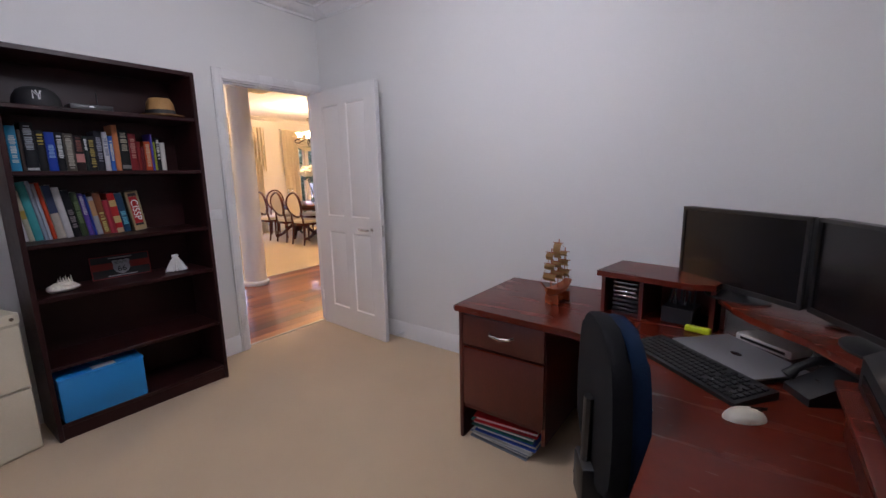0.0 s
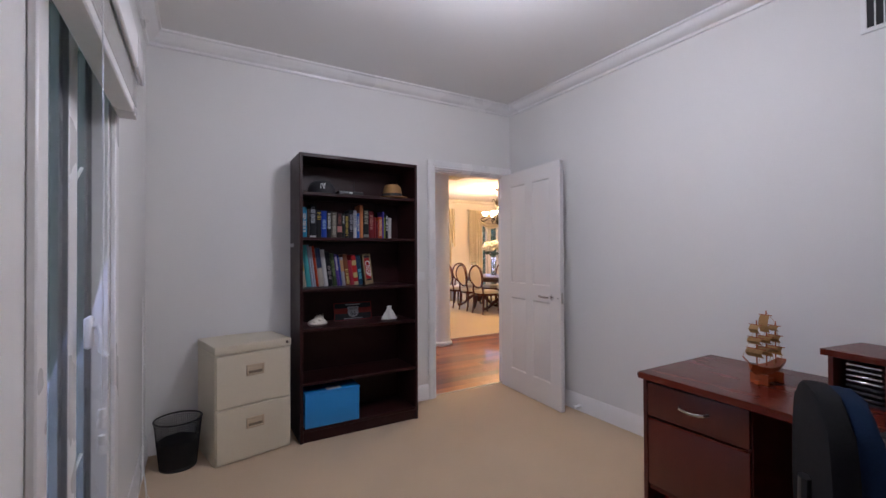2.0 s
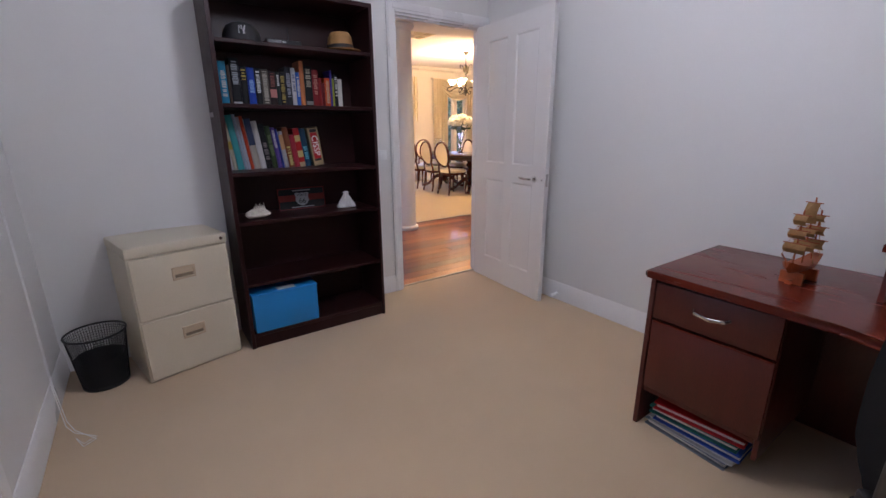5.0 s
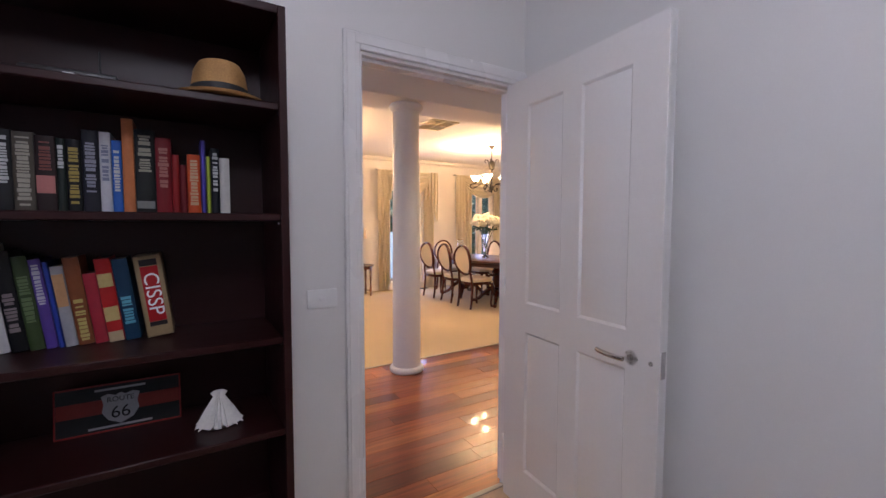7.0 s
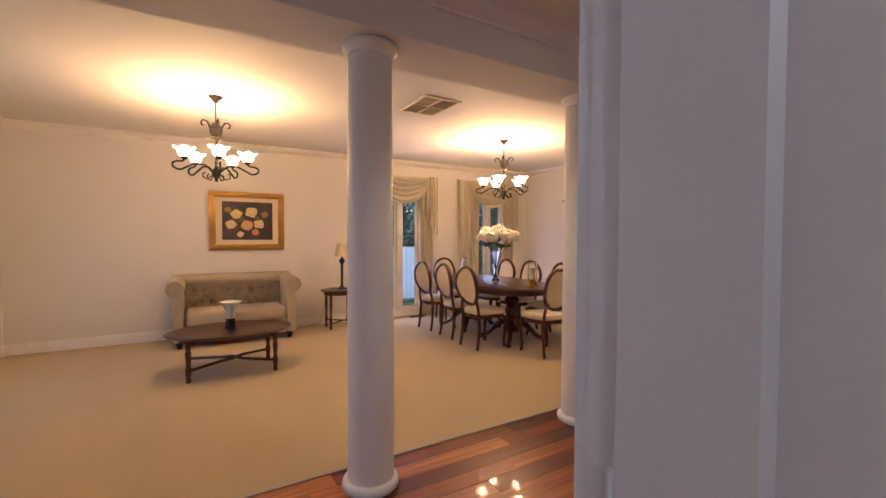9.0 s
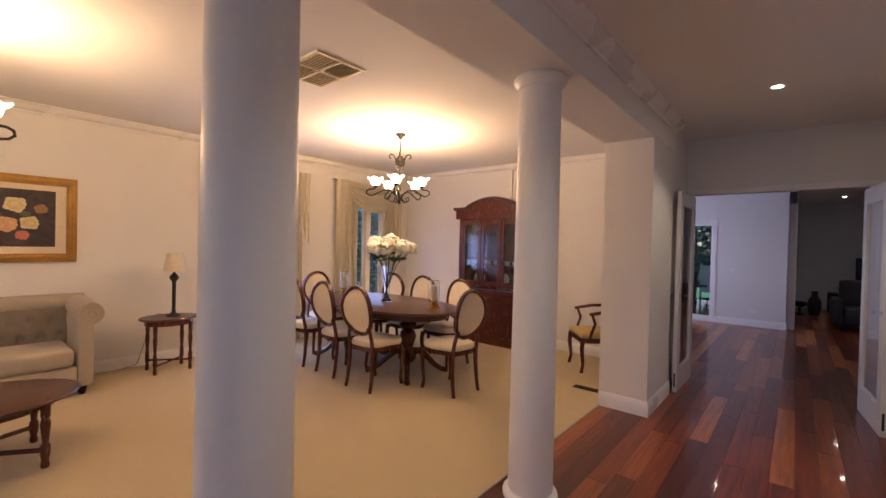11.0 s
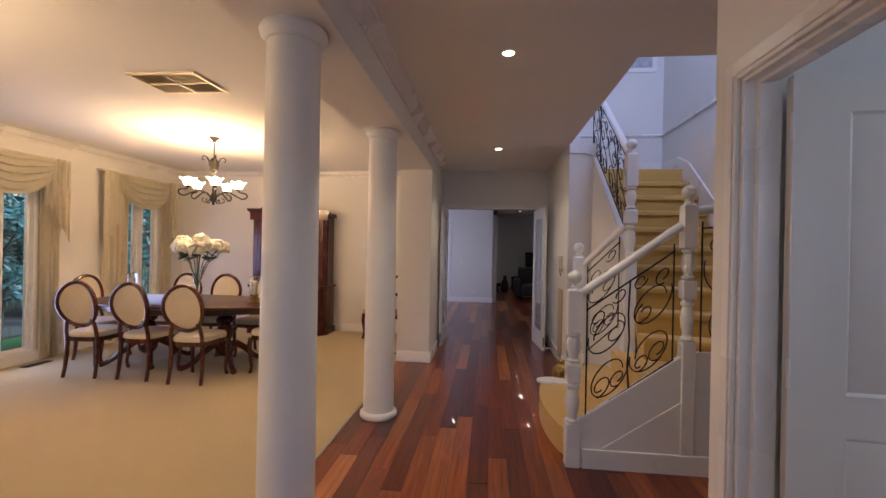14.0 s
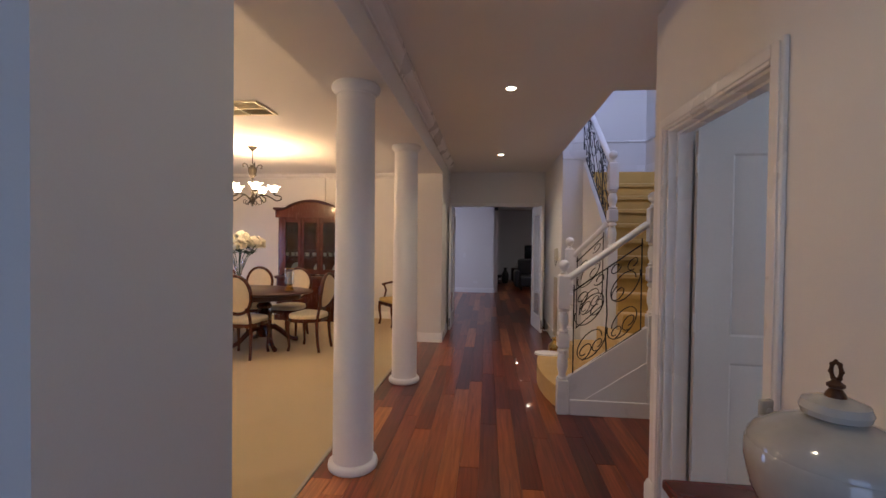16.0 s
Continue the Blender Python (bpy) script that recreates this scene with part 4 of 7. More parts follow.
for z0, z1 in ((0.195, 0.505), (0.515, 0.668)):
    d = part("drawer", box(B(), X0D + 0.044, FRONT + 0.03, z0, X0D + 0.470, FRONT + 0.05, z1, 0.004, 2), MAHOG_D, dk)
    if z0 > 0.5:
        bm = tube(B(), [(X0D + 0.195, FRONT + 0.03, 0.6), (X0D + 0.205, FRONT + 0.012, 0.597), (X0D + 0.257, FRONT + 0.006, 0.590), (X0D + 0.309, FRONT + 0.012, 0.597), (X0D + 0.319, FRONT + 0.03, 0.6)], 0.006, 8, flat=1.3)
        part("handle", bm, STEEL, d, "chrome bow handle")
    else:
        part("edge_strip", box(B(), X0D + 0.05, FRONT + 0.026, 0.500, X0D + 0.464, FRONT + 0.034, 0.506), MAHOG, d)
part("leg_panel", box(B(), -0.05, 0.43, 0, 0.54, 0.448, ZT - 0.03), MAHOG_D, dk)
part("side_back", box(B(), 0.52, 0.448, 0.0, 0.538, YB - 0.04, ZT - 0.03), MAHOG_D, dk)

# binders and papers under the drawers
SP = [((0.55, 0.03, 0.03), "red plastic document folder under the desk"), ((0.02, 0.20, 0.17), "dark green document folder under the desk"), ((0.05, 0.13, 0.45), "blue ring binder under the desk"), ((0.60, 0.60, 0.58), "white stack of papers under the desk"), ((0.30, 0.32, 0.35), "grey folder under the desk")]
z = 0.0
for k, (rgb, lab) in enumerate(SP[::-1]):
    f = thing("folder", pose(X0D + 0.235 + 0.012 * (k % 3), FRONT + 0.22, z, 0, 0, -4 + 2.5 * k), lab, "folder", "folders under the desk")
    h = 0.030 if k != 1 else 0.022
    part("cover", box(box(B(), -0.165, -0.17, 0, 0.165, 0.14, 0.003), -0.165, -0.17, h - 0.003, 0.165, 0.14, h), cover(rgb), f)
    part("paper_block", box(B(), -0.158, -0.150, 0.003, 0.160, 0.135, h - 0.003), PAPER, f)
    z += h

# small hutch on the left
ht = thing("desk_hutch", pose(-0.225, 1.985, ZT, 0, 0, -9), "mahogany desk organiser with pigeonholes on the desk", "organiser")
part("top", prism(B(), [(-0.22, -0.14), (0.16, -0.14), (0.235, -0.10), (0.25, 0.14), (-0.22, 0.14)], 0.168, 0.192), MAHOG, ht)
for x in (-0.205, -0.04, 0.215):
    part("divider", box(B(), x, -0.12 if x < 0.2 else -0.08, 0, x + 0.016, 0.13, 0.168), MAHOG_D, ht)
part("back", box(B(), -0.19, 0.118, 0, 0.215, 0.13, 0.168), MAHOG_D, ht)
bt = thing("cd_rack", pose(-0.335, 1.985, ZT, 0, 0, -9), "black desk tray rack with silver discs in the hutch", "rack")
part("shell", box(B(), -0.055, -0.08, 0, 0.06, 0.08, 0.012), BLACKP, bt)
for k in range(7):
    part("disc_case", box(B(), -0.052, -0.085, 0.018 + 0.020 * k, 0.055, 0.07, 0.029 + 0.020 * k, 0.003), STEEL if k > 2 else BLACKP, bt)
pb = thing("pen_box", pose(-0.13, 1.945, ZT, 0, 0, -9), "black wire desk tidy filled with pens", "desk tidy")
part("box", box(B(), -0.06, -0.06, 0, 0.06, 0.06, 0.07, 0.004), BLACKP, pb)
for k in range(9):
    a = random.uniform(-0.5, 0.5)
    part("pen", tube(B(), [(-0.05 + 0.012 * k, 0.0, 0.07), (-0.05 + 0.012 * k + 0.05 * a, 0.02 * (k % 3 - 1), 0.135)], 0.004, 6), STEEL if k % 2 else BLACKP, pb)
hp = solo("highlighter_pack", box(B(), -0.045, -0.014, 0, 0.045, 0.014, 0.022, 0.004), surf("lime_plastic", (0.50, 0.62, 0.02), 0.4, var=0.08), "lime green sticky note pad on the desk", "note pad", pose(-0.055, 1.835, ZT, 0, 0, -9))

# raised monitor shelf
msh = thing("monitor_shelf", (0, 0, ZT), "curved mahogany monitor shelf on the corner desk", "shelf")
bm = prism(B(), [(0.0, 2.24), (0.0, 1.86)] + [(x + 0.03, y) for x, y in [(0.02, 1.76), (0.07, 1.68), (0.14, 1.60), (0.21, 1.53), (0.26, 1.46), (0.29, 1.38)]] + [(0.53, 1.36), (0.53, 2.24)], 0.118, 0.140)
bmesh.ops.bevel(bm, geom=[e for e in bm.edges if abs(e.verts[0].co.z - e.verts[1].co.z) < 1e-5], offset=0.008, segments=2, affect='EDGES', profile=0.5)
part("shelf_top", bm, MAHOG, msh)
part("support", box(B(), 0.01, 1.92, 0, 0.026, 2.23, 0.118), MAHOG_D, msh)
part("support", box(B(), 0.34, 1.40, 0, 0.53, 1.416, 0.118), MAHOG_D, msh)


def monitor(at, w, h, label):
    m = thing("computer_monitor", at, label, "monitor", "monitors on the desk")
    part("housing", box(B(), -w / 2, 0.006, 0.030, w / 2, 0.036, 0.030 + h, 0.005), BLACKP, m)
    bm = B()
    for a, b, c, d in ((-w / 2, w / 2, 0.030, 0.048), (-w / 2, w / 2, 0.030 + h - 0.012, 0.030 + h), (-w / 2, -w / 2 + 0.012, 0.048, 0.018 + h), (w / 2 - 0.012, w / 2, 0.048, 0.018 + h)):
        box(bm, a, -0.004, c, b, 0.006, d)
    part("bezel", bm, BLACKP, m)
    part("screen", box(B(), -w / 2 + 0.012, 0.0, 0.048, w / 2 - 0.012, 0.0055, 0.018 + h), SCREEN, m)
    part("neck", box(B(), -0.03, 0.036, 0.008, 0.03, 0.056, 0.15, 0.004), BLACKP, m)
    part("foot", lathe(B(), [(0, 0), (0.12, 0), (0.12, 0.006), (0.09, 0.012), (0, 0.014)], 28, at=(0, 0.03, 0), sy=0.75), BLACKP, m)
    return m


monitor(pose(0.035, 1.895, ZT + 0.140, 0, 0, -40), 0.51, 0.305, "black widescreen computer monitor, switched off, on shelf")
monitor(pose(0.375, 1.50, ZT + 0.140, 0, 0, -62), 0.53, 0.305, "black computer monitor, switched off, angled in the corner")
spk = thing("webcam_dock", pose(0.34, 1.72, ZT + 0.140, 0, 0, -20), "black cable hub lying on the monitor shelf", "hub")
part("body", ball(B(), 0.03, (0, 0, 0.012), 1.6, 1.0, 0.4), BLACKP, spk)

kb = thing("keyboard", pose(-0.035, 1.475, ZT, 0, 0, -40), "black computer keyboard on the desk", "keyboard")
part("base", prism(B(), [(-0.075, 0.0), (0.075, 0.0), (0.075, 0.024), (-0.075, 0.012)], -0.22, 0.22, "x"), BLACKP, kb)
KEY = mesh("key", box(B(), -0.0078, -0.0078, 0, 0.0078, 0.0078, 0.007, 0.0015), BLACKM)
for r in range(6):
    for c in range(22):
        if c in (15, 19) and r % 2:
            continue
        k = new("key", KEY)
        k.parent = kb
        k.matrix_basis = pose(-0.20 + 0.019 * c, -0.055 + 0.021 * r, 0.0135 + 0.0016 * r, 4.5)
lp = thing("laptop", pose(0.075, 1.63, ZT, 0, 0, -46), "closed silver laptop lying on the desk", "laptop")
part("base", box(B(), -0.165, -0.115, 0, 0.165, 0.115, 0.011, 0.004, 2), BLACKP, lp)
part("lid", box(B(), -0.165, -0.115, 0.0115, 0.165, 0.115, 0.020, 0.004, 2), surf("silver_lid", (0.42, 0.42, 0.44), 0.38, metal=0.7, var=0.04), lp)
part("badge", lathe(B(), [(0.012, 0.0198), (0.017, 0.0206), (0.012, 0.0208)], 24, sx=1.2, sy=0.8), STEEL, lp)
rt = thing("modem", pose(0.175, 1.815, ZT, 0, 0, -38), "white modem box under the monitor shelf", "modem")
part("body", box(B(), -0.10, -0.05, 0, 0.10, 0.05, 0.030, 0.006, 2), WHITEP, rt)
part("vent_stripe", box(B(), -0.08, -0.0506, 0.010, 0.08, -0.0498, 0.020), BLACKP, rt)
ms = thing("computer_mouse", pose(0.108, 1.232, ZT, 0, 0, 30), "cream computer mouse on the desk", "mouse")
bm = ball(B(), 0.5, (0, 0, 0), 0.105, 0.060, 0.064)
bmesh.ops.bisect_plane(bm, geom=bm.verts[:] + bm.edges[:] + bm.faces[:], plane_co=(0, 0, 0), plane_no=(0, 0, -1), clear_outer=True)
bmesh.ops.holes_fill(bm, edges=bm.edges)
part("shell", bm, BONE, ms)
part("wheel", lathe(B(), [(0, -0.003), (0.006, -0.003), (0.006, 0.003), (0, 0.003)], 14), BLACKP, ms, at=pose(0.033, 0, 0.024, 90))
part("button_gap", box(B(), 0.012, -0.0004, 0.024, 0.052, 0.0004, 0.0335), BLACKP, ms)
ph = thing("desk_phone", pose(0.275, 1.465, ZT, 0, 0, -60) @ Matrix.Scale(0.72, 4), "black desk telephone on a sloping stand", "telephone")
part("stand", prism(B(), [(-0.09, 0), (0.09, 0), (0.09, 0.105), (0.075, 0.11), (-0.09, 0.03)], -0.07, 0.07, "x"), BLACKP, ph)
part("handset", tube(B(), [(-0.085, -0.07, 0.05), (-0.085, -0.04, 0.083), (-0.085, 0.03, 0.115), (-0.085, 0.08, 0.115)], 0.022, 10, taper=[1.2, 0.8, 0.8, 1.2]), BLACKP, ph)
part("dial", lathe(B(), [(0.010, 0), (0.014, 0.004), (0.010, 0.006), (0, 0.006)], 18), STEEL, ph, at=pose(0.0, -0.02, 0.070, -26))
rack = thing("printer", pose(0.415, 1.10, ZT + 0.132), "black angular printer standing on the riser shelf", "printer")
part("body", prism(B(), [(-0.105, 0), (0.11, 0), (0.11, 0.17), (0.02, 0.17), (-0.105, 0.075)], -0.17, 0.17, "y"), BLACKP, rack)
part("paper_tray", box(B(), -0.004, -0.14, 0.0, 0.004, 0.14, 0.13, 0.002), BLACKP, rack, at=pose(0.085, 0, 0.16, 0, 18))
part("control_panel", box(B(), -0.035, -0.10, 0, 0.035, 0.10, 0.004, 0.001), SCREEN, rack, at=pose(-0.045, 0, 0.121, 0, -37))
part("feed_slot", box(B(), -0.1075, -0.13, 0.02, -0.104, 0.13, 0.045), SCREEN, rack)
shelf2 = thing("side_shelf", (0, 0, ZT), "mahogany riser shelf along the desk arm", "shelf")
part("shelf_top", box(B(), 0.272, 0.45, 0.110, 0.535, 1.30, 0.132, 0.008, 2), MAHOG, shelf2)
part("support", box(B(), 0.30, 0.47, 0, 0.315, 1.28, 0.110), MAHOG_D, shelf2)

# ship model
WOODL = surf("ship_timber", (0.36, 0.085, 0.022), 0.5, var=0.25, scale=14, fine=90)
SAIL = surf("ship_sail", (0.46, 0.27, 0.11), 0.8, var=0.2, scale=12, fine=120)
sp = thing("ship_model", pose(-0.665, 1.935, ZT, 0, 0, 82) @ Matrix.Scale(1.27, 4), "wooden model sailing ship on a small cradle", "ship model")
bm = B()
secs = []
for f, wd_, zb, zt in ((-0.085, 0.006, 0.050, 0.072), (-0.065, 0.020, 0.034, 0.064), (-0.02, 0.027, 0.026, 0.056), (0.03, 0.025, 0.026, 0.056), (0.065, 0.018, 0.034, 0.066), (0.085, 0.014, 0.045, 0.074)):
    secs.append([bm.verts.new((f, y * wd_, z)) for y, z in ((-1, zt), (-0.8, (zb + zt) / 2), (0, zb), (0.8, (zb + zt) / 2), (1, zt))])
for a, b in zip(secs, secs[1:]):
    for k in range(4):
        bm.faces.new((a[k], a[k + 1], b[k + 1], b[k]))
    bm.faces.new((a[4], a[0], b[0], b[4]))
bm.faces.new(secs[0])
bm.faces.new(secs[-1][::-1])
part("hull", bm, WOODL, sp)
part("cradle", box(box(box(B(), -0.045, -0.028, 0, -0.035, 0.028, 0.034), 0.035, -0.028, 0, 0.045, 0.028, 0.034), -0.06, -0.006, 0.0, 0.06, 0.006, 0.012), WOODL, sp)
for mx, mh in ((-0.052, 0.215), (0.0, 0.245), (0.05, 0.205)):
    part("mast", tube(B(), [(mx, 0, 0.04), (mx, 0, mh)], 0.0022, 6), WOODL, sp)
    for k, (z0, z1, hw) in enumerate(((0.092, 0.120, 0.026), (0.134, 0.158, 0.021), (0.172, mh - 0.014, 0.015))):
        part("yard", tube(B(), [(mx - 0.006, -hw - 0.006, z1), (mx - 0.006, hw + 0.006, z1)], 0.0014, 5), WOODL, sp)
        bm = B()
        g = [[bm.verts.new((mx - 0.006 - 0.012 * math.sin(math.pi * i / 4), (-1 + j) * hw, z1 + (z0 - z1) * i / 4)) for j in range(3)] for i in range(5)]
        for i in range(4):
            for j in range(2):
                bm.faces.new((g[i][j], g[i][j + 1], g[i + 1][j + 1], g[i + 1][j]))
        bmesh.ops.solidify(bm, geom=bm.faces[:], thickness=0.001)
        part("sail", bm, SAIL, sp)
part("bowsprit", tube(B(), [(-0.08, 0, 0.066), (-0.125, 0, 0.10)], 0.002, 6), WOODL, sp)
bm = B()
for a, b in (((-0.125, 0, 0.10), (-0.052, 0, 0.20)), ((-0.052, 0, 0.21), (0.0, 0, 0.235)), ((0.0, 0, 0.24), (0.05, 0, 0.2)), ((0.05, 0, 0.2), (0.085, 0, 0.075)), ((0.0, 0.026, 0.056), (0, 0, 0.2)), ((0, -0.026, 0.056), (0, 0, 0.2)), ((0.05, 0.02, 0.06), (0.05, 0, 0.18)), ((0.05, -0.02, 0.06), (0.05, 0, 0.18))):
    tube(bm, [a, b], 0.0007, 4)
part("rigging", bm, SAIL, sp)

# office chair
FAB_BK = surf("charcoal_fabric", (0.010, 0.010, 0.011), 0.9, var=0.2, scale=12, fine=260, bump=0.5, bdist=0.003, spec=0.15)
FAB_BL = surf("navy_fabric", (0.005, 0.016, 0.042), 0.9, var=0.2, scale=12, fine=260, bump=0.5, bdist=0.003, spec=0.15)
oc = thing("office_chair", pose(-0.235, 1.165, 0, 0, 0, -60), "black and navy fabric office chair pushed at the desk", "chair")
def pad(y0, y1, w, z0, z1):
    zc, hh = (z0 + z1) / 2, (z1 - z0) / 2
    pts = []
    for k in range(40):
        a = 2 * math.pi * k / 40
        c, s = math.cos(a), math.sin(a)
        z = zc + hh * math.copysign(abs(s) ** 0.55, s)
        pts.append((w * math.copysign(abs(c) ** 0.55, c) * (1 - 0.14 * max(0, (z - zc) / hh)), z))
    bm = prism(B(), pts, y0, y1, "y")
    bmesh.ops.bevel(bm, geom=[e for e in bm.edges if abs(e.verts[0].co.y - e.verts[1].co.y) < 1e-6], offset=0.014, segments=3, affect='EDGES', profile=0.5)
    return bm


part("backrest", pad(-0.02, 0.028, 0.205, 0.46, 0.935), FAB_BK, oc)
part("back_cushion", pad(0.026, 0.075, 0.198, 0.468, 0.928), FAB_BL, oc)
part("seat", box(B(), -0.22, 0.06, 0.42, 0.22, 0.50, 0.49, 0.03, 3), FAB_BL, oc)
part("seat_pan", box(B(), -0.20, 0.08, 0.395, 0.20, 0.48, 0.42, 0.008), BLACKP, oc)
part("spine", tube(B(), [(0, 0.22, 0.39), (0, -0.01, 0.38), (0, -0.035, 0.45), (0, -0.03, 0.70)], 0.024, 8, flat=0.6), BLACKP, oc)
part("bracket", box(B(), -0.06, -0.055, 0.36, 0.06, 0.03, 0.50, 0.012, 2), BLACKP, oc)
part("lever", tube(B(), [(-0.05, -0.02, 0.43), (-0.10, -0.03, 0.43), (-0.115, -0.035, 0.36)], 0.008, 8), BLACKP, oc)
part("column", lathe(B(), [(0.03, 0.09), (0.03, 0.25), (0.022, 0.25), (0.022, 0.40)], 18, at=(0, 0.27, 0)), BLACKP, oc)
for k in range(5):
    a = 2 * math.pi * k / 5 + 0.3
    leg = part("base_arm", tube(B(), [(0.02 * math.cos(a), 0.27 + 0.02 * math.sin(a), 0.10), (0.29 * math.cos(a), 0.27 + 0.29 * math.sin(a), 0.065)], 0.022, 8, taper=[1.2, 0.7]), BLACKP, oc)
    bm = lathe(B(), [(0, -0.022), (0.020, -0.022), (0.025, -0.012), (0.025, 0.012), (0.020, 0.022), (0, 0.022)], 16)
    bmesh.ops.transform(bm, matrix=pose(0.29 * math.cos(a), 0.27 + 0.29 * math.sin(a), 0.025, 90, 0, math.degrees(a)), verts=bm.verts)
    part("castor", bm, BLACKP, leg)

# ---- columns, doors and lights of the hall ----
IRON = surf("wrought_iron", (0.010, 0.010, 0.012), 0.5, metal=0.3, var=0.2, fine=80, bump=0.2)
BRASS = surf("aged_brass", (0.50, 0.33, 0.10), 0.28, metal=1.0, var=0.15, scale=8, fine=60)
COLW = surf("column_paint", (0.78, 0.77, 0.75), 0.42, var=0.03, scale=1.5, fine=50, bump=0.06)
for y in (2.772, 4.462):
    c = thing("column", (-4.965, y, 0.0), "round white plastered column with ring base and capital", "column", "columns along the carpet edge")
    part("shaft", lathe(B(), [(0.130, 0.05), (0.1285, 0.8), (0.124, 1.6), (0.120, 2.39)], 48), COLW, c)
    part("base", lathe(B(), [(0.0, 0.0), (0.150, 0.0), (0.158, 0.010), (0.160, 0.026), (0.156, 0.042), (0.145, 0.052), (0.128, 0.056)], 48), COLW, c)
    part("capital", lathe(B(), [(0.118, 2.375), (0.128, 2.380), (0.130, 2.392), (0.134, 2.398), (0.150, 2.412), (0.154, 2.428), (0.150, 2.441), (0.142, 2.450)], 48), COLW, c)


def french_door(name, at, w, h, s, label):
    """A white door with one tall pane; local x from the hinge; s the side of its handle faces."""
    d = thing(name, at, label, "door")
    tagged(d, kind="structure")
    st, t = 0.115, 0.038
    bm = B()
    box(bm, 0, -t / 2, 0.006, st, t / 2, h)
    box(bm, w - st, -t / 2, 0.006, w, t / 2, h)
    box(bm, st, -t / 2, 0.006, w - st, t / 2, 0.24)
    box(bm, st, -t / 2, h - 0.13, w - st, t / 2, h)
    part("leaf", bm, DOORW, d)
    bm = B()
    for a, b, c, e in ((st, w - st, 0.24, 0.254), (st, w - st, h - 0.144, h - 0.13), (st, st + 0.014, 0.254, h - 0.144), (w - st - 0.014, w - st, 0.254, h - 0.144)):
        box(bm, a, -0.012, c, b, 0.012, e)
    part("glazing_bead", bm, DOORW, d)
    part("pane", box(B(), st, -0.003, 0.24, w - st, 0.003, h - 0.13), GLASS, d)
    for k in (-1, 1):
        bm = lathe(B(), [(0.0, 0.0), (0.025, 0.0), (0.025, 0.006), (0.011, 0.010), (0.010, 0.045), (0.0, 0.046)], 20)
        bmesh.ops.transform(bm, matrix=pose(w - 0.055, k * t / 2, 1.0, 90 * k), verts=bm.verts)
        tube(bm, [(w - 0.055, k * (t / 2 + 0.040), 1.0), (w - 0.08, k * (t / 2 + 0.046), 1.0), (w - 0.165, k * (t / 2 + 0.046), 1.004)], 0.008, 8)
        part("door_handle", bm, STEEL, d, "steel lever handle")
    part("bolt", box(B(), w - 0.001, -0.008, 0.06, w + 0.002, 0.008, 0.20), BLACKP, d)
    return d


french_door("door_2", pose(-4.722, 7.815, 0, 0, 0, -90.5), 0.735, 2.075, 1, "open white glazed french door beside the pier")
french_door("door_3", pose(-3.302, 7.815, 0, 0, 0, -84.5), 0.735, 2.075, 1, "open white glazed french door by the hall wall")
bm = B()
for p, q in ((-4.79, -4.74), (-3.28, -3.215)):
    box(bm, p, 7.802, 0, q, 7.82, 2.11, 0.004)
box(bm, -4.79, 7.802, 2.11, -3.215, 7.82, 2.175, 0.004)
struct("trim_double_door", bm, TRIM, "white architrave round the double doorway")
for nm, p, q in (("door_stop", -3.13, 7.05),):
    d = thing(nm, (-3.118, q, 0.055), "white rubber-tipped door stop on the hall baseboard", "door stop")
    part("post", lathe(B(), [(0, 0), (0.014, 0), (0.010, 0.01), (0.010, 0.07), (0.014, 0.07), (0.014, 0.085), (0, 0.086)], 14), WHITEP, d, at=pose(0, 0, 0, 0, -90))

LAMPGLOW = glow("downlight_lens", (1.0, 0.86, 0.66), 90.0)


def downlight(x, y, watts, colour=(1.0, 0.80, 0.55)):
    d = thing("downlight", (x, y, CH), "small round recessed ceiling downlight, switched on", "downlight", "ceiling downlights")
    part("ring", lathe(B(), [(0.032, 0.0), (0.046, 0.0), (0.047, -0.003), (0.042, -0.006), (0.033, -0.004), (0.032, 0.0)], 28, cap=False), WHITEP, d)
    part("lens", lathe(B(), [(0.0, -0.003), (0.031, -0.003), (0.031, -0.001), (0, -0.001)], 24), LAMPGLOW, d)
    lamp("downlight_light", 'SPOT', look((x, y, CH - 0.012), (x, y + 0.001, 0)), watts, colour, 0.03, spot=radians(120))


downlight(-3.94, 3.66, 60)
downlight(-3.94, 6.29, 60)
downlight(-3.94, 1.05, 9)
for lx, ly in ((-3.03, 14.95), (-3.03, 13.1), (-3.0, 11.17), (-4.81, 11.19)):
    downlight(lx, ly, 14, (1.0, 0.9, 0.86))

th = thing("wall_phone", (-3.10, 6.40, 1.30), "cream wall intercom handset with a hanging cord", "intercom")
part("cradle", box(B(), -0.024, -0.045, -0.09, 0, 0.045, 0.09, 0.006, 2), BONE, th)
part("handset", box(B(), -0.045, -0.022, -0.08, -0.024, 0.022, 0.085, 0.008, 2), BONE, th)
part("cord", tube(B(), [(-0.035, 0, -0.08), (-0.036, -0.02, -0.13), (-0.03, -0.03, -0.17), (-0.02, -0.01, -0.14), (-0.01, 0, -0.09)], 0.004, 6), BLACKP, th)
wg = thing("wall_grille", (-3.10, 6.48, 0.52), "tall beige slatted heating grille in the wall", "vent")
GRL = surf("beige_grille", (0.48, 0.40, 0.27), 0.5, var=0.1)
part("frame", box(B(), -0.010, -0.145, -0.44, 0.0, 0.145, 0.44, 0.004), GRL, wg)
for k in range(30):
    part("slat", box(B(), -0.016, -0.125, -0.415 + 0.028 * k, -0.010, 0.125, -0.401 + 0.028 * k), GRL, wg)
